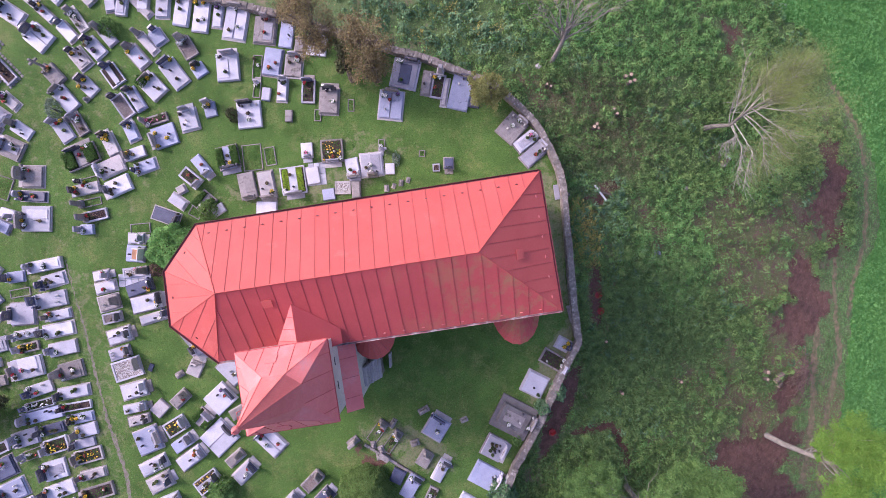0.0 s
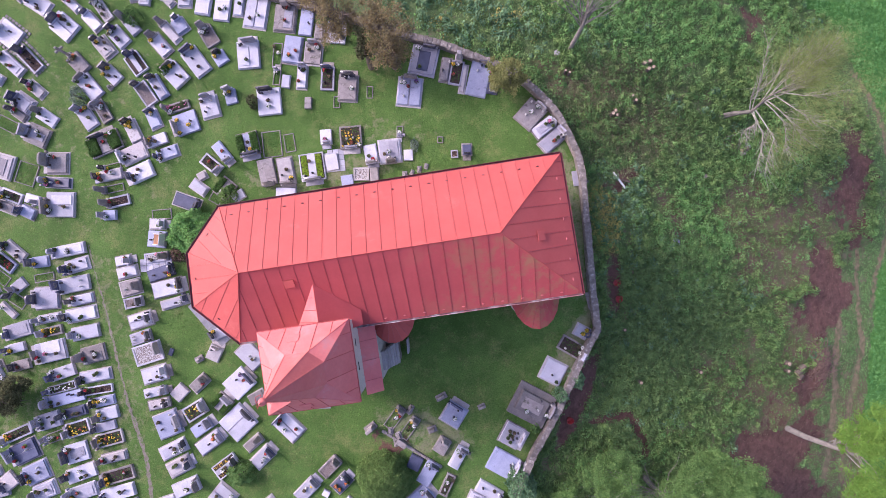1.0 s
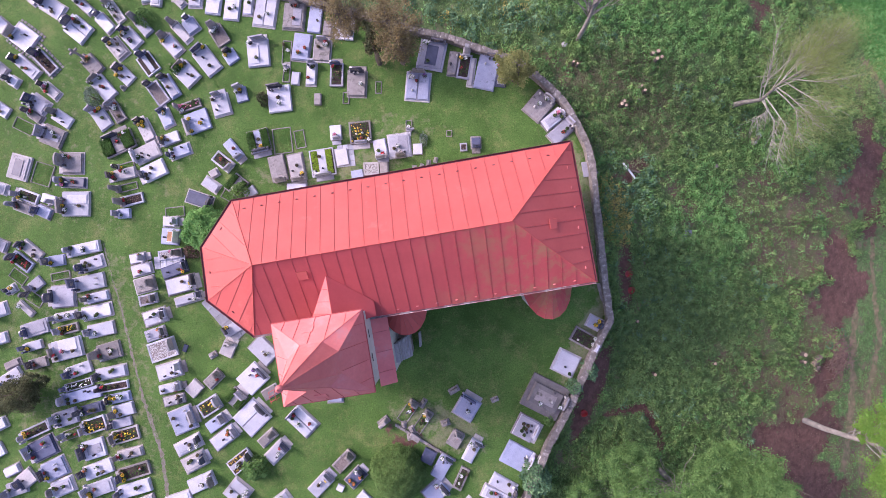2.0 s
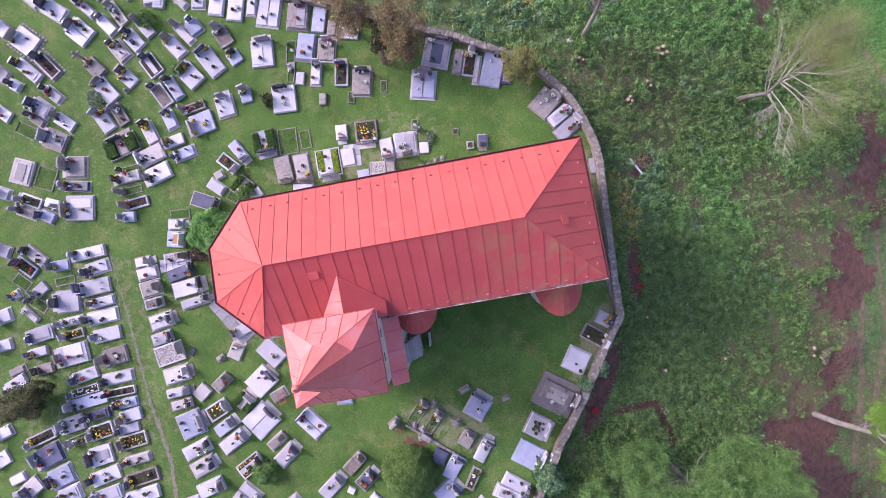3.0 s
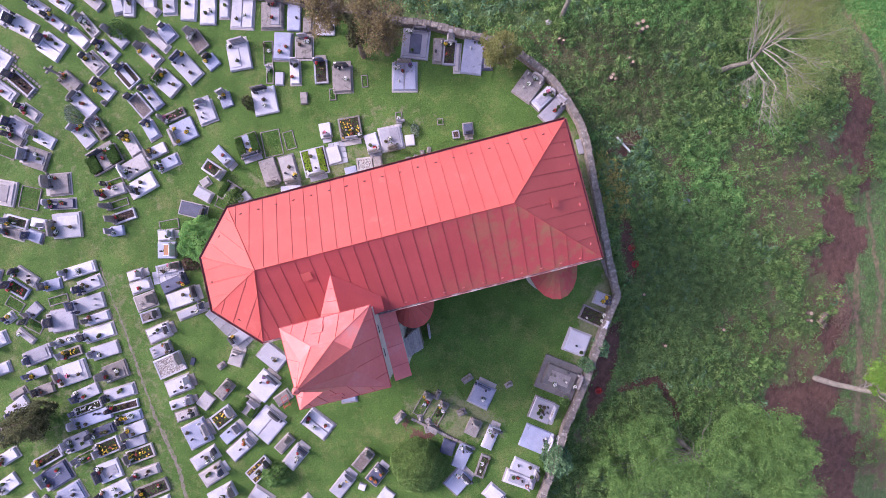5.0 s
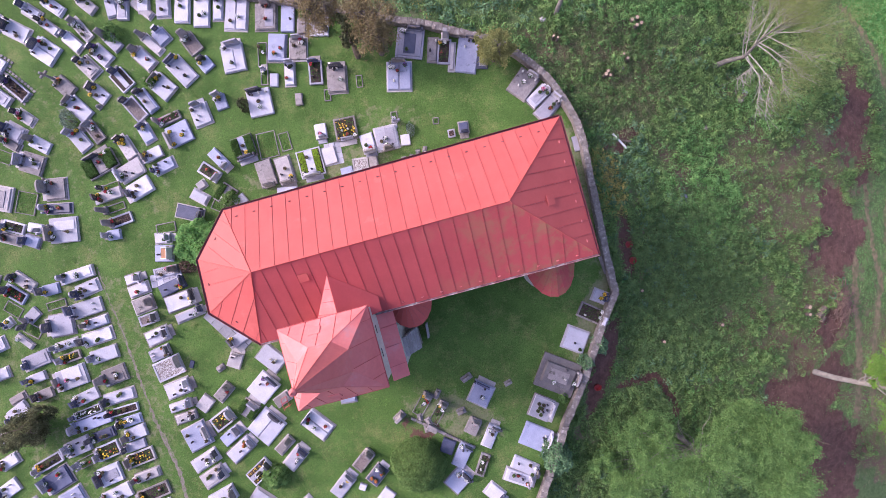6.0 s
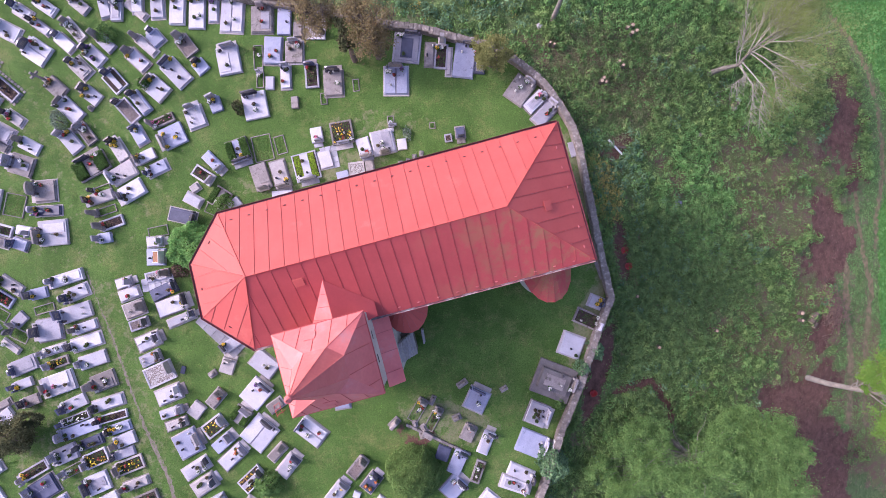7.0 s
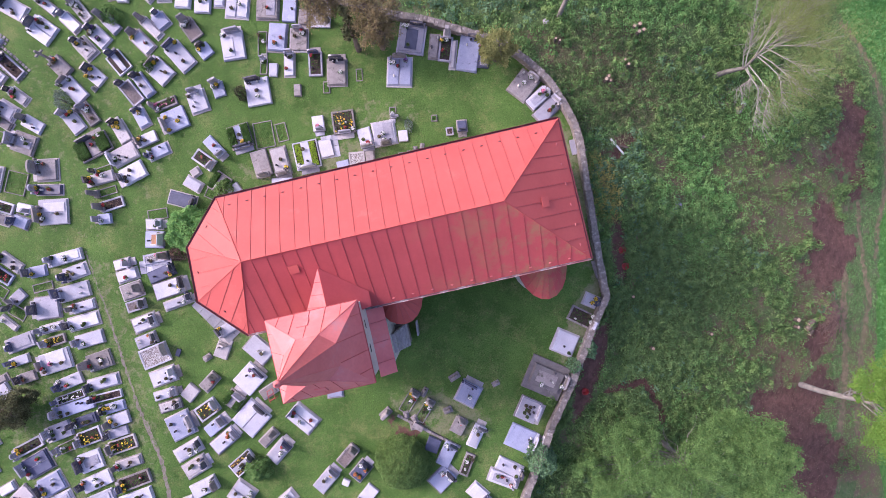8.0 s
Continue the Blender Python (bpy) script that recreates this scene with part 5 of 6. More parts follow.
grave(-39.72, 0.52, 10, 1.57, 1.19, "slab", "white", "dark", "yellow")
grave(-40.04, -1.82, 7, 1.54, 1.00, "slab", "white", "dark", "jar")
grave(-41.10, -6.78, 19, 1.57, 1.09, "slab", "concrete", "dark", "jar")
grave(-41.21, -8.79, 18, 1.75, 1.00, "slab", "white", "dark", "red")
grave(-41.77, -10.91, 22, 1.71, 1.18, "slab", "white", "dark", "jar")
grave(-27.16, -17.01, 9, 2.19, 1.15, "slab", "white", "dark", "jar")
grave(-30.03, -16.80, 11, 1.92, 0.98, "slab", "concrete", "dark", "yellow")
grave(-12.50, -19.33, 39, 1.47, 1.06, "slab", "white", "dark", "jar")
grave(-18.93, -18.31, 27, 1.68, 1.06, "slab", "white", "dark", "jar")
grave(-4.02, -21.17, 127, 1.57, 1.23, "slab", "white", "dark", "jar")
grave(-23.95, 6.05, 176, 1.6, 0.85, "grass", "weathered", "", "")
tile_border(-34.22, 22.49, -46, 2.07, 1.84)
tile_border(-32.74, 20.26, -54, 2.24, 1.01)

for k in range(9):
    DECOR.append((("bronze", "bronze_green", "jar")[k % 3], 1.30 + 0.52 * math.cos(2.4 * k) * math.sqrt(k / 8), -15.62 + 0.52 * math.sin(2.4 * k) * math.sqrt(k / 8), 0.26, 0.7 * k, 0.9))

# ---- flowers, lanterns and jars on the graves ----
def build_bouquet(colour):
    b = thing("flower_bouquet", Matrix.Translation((0, 0, -50)), f"small bunch of {colour} grave flowers in a pot", "flowers", "flowers on the graves")
    part("pot", lathe([(0.06, 0.0), (0.09, 0.10), (0.095, 0.12)], 8), BRONZE, b)
    rng = np.random.default_rng(len(colour) * 7 + ord(colour[0]))
    for name, n, r0, z0, size, m in (("foliage", 40, 0.17, 0.13, 0.11, LEAF_GARDEN), ("blossom", 38, 0.15, 0.21, 0.085, PETAL[colour])):
        a, q = rng.uniform(0, 6.28, n), np.sqrt(rng.uniform(0, 1, n)) * r0
        p = np.stack([q * np.cos(a), q * np.sin(a), z0 + 0.10 * (1 - (q / r0) ** 2) + rng.uniform(-0.03, 0.03, n)], 1)
        foliage(name, leaf_mesh(name, p, rng.uniform(0.7, 1.3, n) * size, rng, 0.5, 0.8), m, b)
    return b


def build_jar(body, lid, label):
    b = thing("grave_lantern", Matrix.Translation((0, 0, -50)), label, "lantern", "lanterns on the graves")
    part("body", lathe([(0.07, 0.0), (0.08, 0.03), (0.07, 0.16), (0.075, 0.2)], 8), body, b)
    part("lid", lathe([(0.085, 0.2), (0.05, 0.26), (0.015, 0.3)], 8), lid, b)
    return b


def build_bowl(leaves, petals, label):
    b = thing("flower_bowl", Matrix.Translation((0, 0, -50)), label, "bowl", "bowls on the graves")
    part("bowl", lathe([(0.06, 0.0), (0.11, 0.04), (0.14, 0.09), (0.12, 0.095), (0.08, 0.06)], 10), BRONZE, b)
    rng = np.random.default_rng(3)
    for name, m, n, z in (("foliage", leaves, 34, 0.12), ("blossom", petals, 12, 0.18)):
        a, q = rng.uniform(0, 6.28, n), np.sqrt(rng.uniform(0, 1, n)) * 0.14
        foliage(name, leaf_mesh(name, np.stack([q * np.cos(a), q * np.sin(a), z + rng.uniform(0, 0.06, n)], 1), rng.uniform(0.06, 0.11, n), rng, 0.5, 0.8), m, b)
    return b


protos = {c: build_bouquet(c) for c in PETAL}
protos["jar"] = build_jar(BRONZE, BLACK, "small dark grave lantern with a domed lid")
protos["white_jar"] = build_jar(WAX, WAX, "small white grave lantern with a domed lid")
protos["bronze"] = build_bowl(LEAF_DARK, LEAF_DRY, "dark round flower bowl with withered stems")
protos["bronze_red"] = build_bowl(LEAF_DARK, PETAL["red"], "dark round bowl with a few red flowers")
protos["bronze_green"] = build_bowl(LEAF_GARDEN, LEAF_DARK, "dark round bowl with green sprigs")
used = set()
for kind, x, y, z, turn, size in DECOR:
    m = Matrix.Translation((x, y, z)) @ Matrix.Rotation(turn, 4, "Z")
    if kind in used:
        copy_thing(protos[kind], m)
    else:
        used.add(kind)
        protos[kind].matrix_world = m
for kind, ob in protos.items():
    if kind not in used:
        for o in (*ob.children_recursive, ob):
            bpy.data.objects.remove(o)


# ---- stones, slabs and small things in the churchyard ----
def old_stone(x, y, turn, w, t, h, label="old weathered headstone leaning in the grass", lean=0.0):
    s = thing("old_headstone", Matrix.Translation((x, y, -0.03)) @ Matrix.Rotation(radians(turn), 4, "Z") @ Matrix.Rotation(radians(lean), 4, "X"), label, "headstone", "old headstones")
    h *= 0.55
    part("plinth", box(w + 0.12, t + 0.12, 0.14, bevel=0.04), GRANITE["weathered"], s)
    part("stele", box(w * 0.85, t * 0.7, h, 0, 0, 0.12, bevel=0.05, taper=0.86), GRANITE["weathered"], s)


for row in ((-9.75, -13.4, 30, 0.9, 0.5, 1.5), (-6.4, -12.45, 50, 0.7, 0.3, 0.6), (-3.8, -11.8, 20, 0.8, 0.4, 0.5), (-0.73, -13.05, 15, 0.5, 0.3, 0.5), (-4.9, -14.25, 10, 0.6, 0.4, 0.8), (-22.6, -5.95, 20, 0.6, 0.4, 0.5), (-28.3, 15.6, 60, 0.4, 0.4, 0.7), (-26.6, 16.9, 40, 0.35, 0.3, 0.6)):
    old_stone(*row)


def flat_slab(name, x, y, z, turn, lx, ly, lz, m, label, category, lean=0.0):
    s = thing(name, Matrix.Translation((x, y, z)) @ Matrix.Rotation(radians(turn), 4, "Z") @ Matrix.Rotation(radians(lean), 4, "Y"), label, category)
    part("panel", box(lx, ly, lz, bevel=0.015), m, s)


flat_slab("leaning_slab", 9.42, 3.8, 0.0, 90, 1.2, 0.42, 0.12, GRANITE["grey"], "grey stone slab lying along the churchyard wall", "slab")
flat_slab("leaning_slab", 9.02, -6.0, 0.0, 95, 1.4, 0.40, 0.12, GRANITE["weathered"], "grey stone slab lying along the churchyard wall", "slab")
flat_slab("wall_slab", 5.42, -13.5, 0.0, -124, 0.76, 0.16, 0.62, WHITE_PAINT, "whitewashed stone slab standing against the churchyard wall", "slab")
flat_slab("wall_slab", 4.14, -15.3, 0.0, -125, 1.15, 0.16, 0.62, WHITE_PAINT, "whitewashed stone slab standing against the churchyard wall", "slab")
flat_slab("wall_slab", 2.12, -17.88, 0.0, -132, 1.18, 0.16, 0.62, WHITE_PAINT, "whitewashed stone slab standing against the churchyard wall", "slab")
flat_slab("notice_board", -5.75, -7.3, 0.0, 85, 1.1, 0.14, 0.9, GRANITE["concrete"], "pale upright board beside the stair turret", "board")
flat_slab("stone_plate", -24.8, -5.05, 0.0, 60, 0.6, 0.35, 0.1, GRANITE["dark"], "dark loose stone plate lying in the grass", "slab")


def build_old_kerb():
    owner = thing("stone_row", Matrix.Identity(4), "row of low broken kerb stones between old graves", "kerb")
    rng = random.Random(8)
    a, b = Vector((-8.9, -13.75, 0)), Vector((-4.9, -17.1, 0))
    d = (b - a).normalized()
    at = 0.0
    while at < (b - a).length:
        s = rng.uniform(0.4, 0.9)
        big = 1.4 <= at <= 2.3
        st = part("kerb_stone", box(s - 0.04, 0.22 * (2 if big else 1), 0.18 + (0.25 if big else 0), bevel=0.03), GRANITE["weathered"], owner)
        c = a + d * (at + s / 2)
        st.matrix_world = Matrix.Translation((c.x, c.y, -0.03)) @ Matrix.Rotation(math.atan2(d.y, d.x) + rng.uniform(-0.1, 0.1), 4, "Z")
        at += s


build_old_kerb()
for x, y, s in ((-4.0, 6.2, 0.28), (-3.4, 6.3, 0.2), (-2.8, 6.45, 0.26), (-2.2, 6.6, 0.22), (-8.2, -13.9, 0.3), (-7.6, -14.4, 0.36), (-7.9, -14.9, 0.3)):
    old_stone(x, y, s * 300, s * 1.6, s, s * 0.8, "loose weathered stone block in the grass")


def paving(label, cx, cy, turn, nx, ny, s, m):
    owner = thing("pavement", Matrix.Translation((cx, cy, 0)) @ Matrix.Rotation(radians(turn), 4, "Z"), label, "pavement", kind="structure")
    rng = random.Random(int(cx * 10))
    for i in range(nx):
        for j in range(ny):
            t = part("paving_slab", box(s - 0.02, s - 0.02, 0.08 + rng.uniform(0, 0.02), (i - (nx - 1) / 2) * s, (j - (ny - 1) / 2) * s, -0.03, bevel=0.01), m, owner)


paving("grey stone paving along the apse", -21.1, -3.0, -58, 5, 2, 0.85, SLATE)
paving("grey stone paving along the apse", -20.6, 0.0, 88, 6, 2, 0.5, SLATE)
paving("pale paving between graves", -25.0, 2.1, -4, 5, 2, 0.52, GRANITE["white"])
paving("pale tiles round a grave", -9.3, 8.2, -3, 3, 4, 0.45, GRANITE["white"])


def build_red_rack():
    rack = thing("red_rack", Matrix.Translation((-18.2, -9.9, 0.0)) @ Matrix.Rotation(radians(-70), 4, "Z"), "red painted metal handcart rack standing between graves", "rack")
    for y in (-0.25, 0.25):
        part("rail", tube([(-0.5, y, 0.1), (0.2, y, 0.5), (0.5, y, 0.6)], [0.025] * 3, 6), RED_PLASTIC, rack)
    for x in (-0.36, 0.0, 0.36):
        part("crossbar", tube([(x, -0.25, 0.18 + 0.5 * (x + 0.36)), (x, 0.25, 0.18 + 0.5 * (x + 0.36))], [0.03] * 2, 6), RED_PLASTIC, rack)
    for y in (-0.25, 0.25):
        part("leg", tube([(0.4, y, 0.0), (0.4, y, 0.56)], [0.025] * 2, 6), RED_PLASTIC, rack)


build_red_rack()


def build_path():
    line = [(-30.3, 4.5), (-30.0, 2.0), (-29.65, -0.8), (-29.4, -3.4), (-29.2, -5.9), (-28.8, -9.2), (-28.2, -12.1), (-28.05, -14.1), (-28.1, -16.2), (-28.2, -22)]
    rng = random.Random(2)
    pts = []
    for (ax, ay), (bx, by) in zip(line, line[1:]):
        for k in range(12):
            t = k / 12
            pts.append((ax + t * (bx - ax), ay + t * (by - ay)))
    bm = bmesh.new()
    prev = None
    for i, (x, y) in enumerate(pts):
        w = max(0.012, 0.045 + 0.12 * max(0, min(1, (i - 20) / 50)) + rng.uniform(-0.06, 0.05))
        o = rng.uniform(-0.05, 0.05)
        row = [bm.verts.new((x + o + s * w, y, float(height(x, y)) + 0.012)) for s in (-1, 1)]
        if prev:
            bm.faces.new((prev[0], prev[1], row[1], row[0]))
        prev = row
    for f in bm.faces:
        if f.normal.z < 0:
            f.normal_flip()
    ob = part("dirt_path", bm, mat("trodden grey earth", (0.25, 0.22, 0.19), (0.15, 0.125, 0.10), scale=3, fine=30, rough=1, bump=0.5, spots=(0.10, 0.15, 0.045), spot_scale=2.5, spot_at=0.52), None)
    tagged(ob, "narrow trodden earth path through the grass", "path", kind="structure")


build_path()


# ---- trees and bushes ----
def bush(x, y, z0, rx, ry, rz, m, n, size, name="bush", label="dense rounded green bush", seed=1, uneven=1.0):
    rng = np.random.default_rng(seed)
    b = thing(name, Matrix.Translation((x, y, z0)), label, "bush")
    part("stem", tube([(0, 0, -0.1), (0.05, 0, rz * 0.5), (0.0, 0.05, rz * 1.0)], [0.09, 0.06, 0.03], 6), BARK, b)
    d = rng.normal(0, 1, (n, 3))
    d /= np.linalg.norm(d, axis=1)[:, None]
    d[:, 2] = np.abs(d[:, 2]) * 1.0 - 0.15
    lump = 1 + uneven * (0.16 * np.sin(5 * d[:, 0] + seed) * np.sin(4 * d[:, 1] + 2 * seed) + 0.10 * np.sin(11 * d[:, 0]) * np.sin(9 * d[:, 1]))
    q = rng.uniform(0.55, 1.0, n) ** 0.5 * lump
    p = d * q[:, None] * np.array([rx, ry, rz]) + np.array([0, 0, rz * 0.25])
    p[:, 2] = np.maximum(p[:, 2], 0.02)
    foliage("crown", leaf_mesh("crown", p, rng.uniform(0.6, 1.3, n) * size, rng, 0.35, 0.7), m, b)
    return b


def tree(name, x, y, trunk_h, lean, blobs, m, n, size, seed, label, bark=BARK, r0=0.22, limbs=9, spread=1.0, m2=None, sprays=0):
    """A trunk, limbs that reach into each clump, and a crown of small leaves. blobs: (x, y, z, radius) from the foot."""
    rng = np.random.default_rng(seed)
    z0 = float(height(x, y))
    t = thing(name, Matrix.Translation((x, y, z0)), label, "tree")
    lx, ly = lean
    trunk = [(0, 0, -0.3), (0.1 * lx, 0.1 * ly, 0.3 * trunk_h), (0.5 * lx + 0.06, 0.5 * ly, 0.7 * trunk_h), (lx, ly, trunk_h)]
    part("trunk", tube(trunk, [r0 * 1.15, r0, r0 * 0.8, r0 * 0.6], 9), bark, t)
    for bx, by, bz, br in blobs:
        for k in range(limbs):
            e = Vector((bx, by, bz)) + Vector(rng.normal(0, 0.5, 3)) * br
            s = Vector((lx, ly, trunk_h)) * rng.uniform(0.6, 1.0)
            mid = s.lerp(e, 0.5) + Vector(rng.normal(0, 0.2, 3)) * br
            q1, q2 = s.lerp(mid, 0.5) + Vector(rng.normal(0, 0.07, 3)) * br, mid.lerp(e, 0.5) + Vector(rng.normal(0, 0.10, 3)) * br
            bm = tube([s, q1, mid, q2, e], [r0 * 0.26, r0 * 0.18, r0 * 0.12, r0 * 0.07, 0.010], 5)
            for _ in range(sprays):
                a = mid.lerp(e, rng.uniform(0, 0.9))
                d = (e - s).normalized() + Vector(rng.normal(0, 0.45, 3))
                c = a + d.normalized() * br * rng.uniform(0.4, 0.9)
                tube([a, a.lerp(c, 0.5) + Vector(rng.normal(0, 0.06, 3)), c], [0.03, 0.018, 0.006], 4, bm)
            part("limb", bm, bark, t)
    places, tot = [], sum(b[3] ** 2 for b in blobs)
    for bx, by, bz, br in blobs:
        k = int(n * br ** 2 / tot)
        nc = max(6, k // 130)
        c = rng.normal(0, 1, (nc, 3))
        c = c / np.linalg.norm(c, axis=1)[:, None] * (rng.uniform(0.15, 1, (nc, 1)) ** 0.5) * br * rng.uniform(0.85, 1.2, (nc, 1))
        which = rng.integers(0, nc, k)
        p = c[which] + rng.normal(0, 0.19 * spread, (k, 3)) * br * 0.8 * rng.uniform(0.5, 1.25, (nc, 1))[which]
        places.append(p * np.array([1, 1, 0.8]) + np.array([bx, by, bz]))
    p = np.concatenate(places)
    sz = rng.uniform(0.6, 1.35, len(p)) * size
    if m2:
        top = (rng.random(len(p)) < 0.3)
        foliage("crown", leaf_mesh("crown", p[~top], sz[~top], rng, 0.4, 0.6), m, t)
        foliage("catkin_crown", leaf_mesh("catkins", p[top], sz[top], rng, 0.4, 0.6), m2, t)
    else:
        foliage("crown", leaf_mesh("crown", p, sz, rng, 0.62, 0.65), m, t)
    return t


bush(-21.2, 4.1, 0, 1.85, 1.85, 2.1, LEAF_FRESH, 8500, 0.16, label="bright green bush beside the apse", seed=3)
bush(-22.9, 2.6, 0, 0.75, 0.6, 0.7, LEAF_DRY, 900, 0.12, label="withered brown shrub beside a grave", seed=18)
bush(-20.3, 2.9, 0, 0.6, 0.8, 0.9, LEAF_OLIVE, 900, 0.14, label="olive green bush beside the apse", seed=4)
bush(-18.3, 6.7, 0, 0.85, 0.85, 0.8, LEAF_BOX, 1300, 0.12, label="dark green bush with white blossoms on a grave", seed=5)
bush(-9.25, -17.3, 0, 2.15, 2.15, 1.9, LEAF_BOX, 30000, 0.105, label="large clipped dome-shaped evergreen bush", seed=6, uneven=0.35)
bush(-20.4, -15.3, 0, 1.05, 1.0, 1.1, LEAF_SPRING, 2200, 0.14, label="green bush beside the graves", seed=7)
bush(-15.2, 13.8, 0, 0.45, 0.6, 0.9, LEAF_DARK, 700, 0.12, label="dark green shrub beside a grave", seed=8)
bush(-29.1, 16.4, 0, 0.55, 1.0, 0.9, LEAF_BLUE, 1200, 0.10, label="silvery blue juniper beside the graves", seed=9)
bush(-23.9, 22.2, 0, 0.8, 0.8, 0.9, LEAF_SPRING, 1200, 0.12, label="light green shrub among the graves", seed=10)
bush(1.4, -19.4, 0, 1.2, 1.5, 1.2, LEAF_DOCK, 2600, 0.16, name="ivy", label="ivy hanging over the churchyard wall", seed=11)
bush(7.0, -11.9, -0.6, 0.7, 1.0, 1.3, LEAF_DOCK, 1500, 0.13, name="ivy", label="ivy and shrubs over the churchyard wall", seed=12)
bush(5.6, -12.9, 0, 0.6, 0.6, 1.1, LEAF_DOCK, 900, 0.14, name="ivy", label="ivy over the churchyard wall", seed=13)
bush(3.2, -15.3, 0, 0.4, 0.5, 0.4, LEAF_SPRING, 400, 0.12, label="small green plant on a grave", seed=14)
bush(-2.9, 8.4, 0, 0.35, 0.6, 0.4, LEAF_BLUE, 500, 0.09, label="pale grey-green cushion plant on an old grave", seed=16)
bush(-21.9, 17.6, 0, 0.5, 0.5, 0.7, LEAF_GARDEN, 500, 0.12, label="small green shrub on a grave", seed=15)

tree("tree", -7.3, 17.9, 3.0, (-0.1, 0.5), [(0, 0.8, 4.6, 1.8), (-0.9, 1.6, 4.2, 1.4), (1.0, -0.2, 3.4, 1.2), (-0.3, -0.8, 2.8, 1.0)], LEAF_BROWN, 11000, 0.115, 21, "rusty brown drooping tree beside the wall", m2=LEAF_RUST, limbs=12, spread=1.3, sprays=3)
tree("tree", -3.5, 14.9, 2.8, (0.1, 0.6), [(0.4, 1.0, 4.2, 1.5), (-0.4, 0.0, 3.2, 1.3), (0.6, -0.4, 2.8, 1.0), (-0.9, 1.9, 4.4, 1.2)], LEAF_BROWN, 11000, 0.115, 22, "rusty brown drooping tree beside the wall", m2=LEAF_RUST, limbs=12, spread=1.3, sprays=3)
tree("conifer", -5.4, 15.2, 2.4, (0, 0.1), [(0, 0.3, 2.6, 0.8), (0.1, 0.9, 3.8, 0.6)], LEAF_DARK, 1800, 0.17, 23, "slim dark conifer between two brown trees", limbs=4)
tree("tree", 5.0, 12.0, 1.6, (0.1, 0.1), [(0, 0.2, 2.2, 1.1), (-0.7, -0.2, 1.7, 0.8), (0.6, -0.5, 1.6, 0.8), (-0.9, 0.9, 1.9, 0.7)], LEAF_OLIVE, 9000, 0.115, 24, "small olive green tree beside the churchyard wall", limbs=6, spread=1.2)
tree("conifer", -37.6, -6.3, 1.5, (0, 0), [(0, 0, 1.7, 1.25), (1.1, 0.7, 1.4, 0.9), (-1.4, -0.3, 1.5, 1.2), (0.5, -0.7, 1.3, 0.9)], LEAF_DARK, 15000, 0.13, 25, "spreading dark evergreen among the graves", limbs=6, spread=1.0)


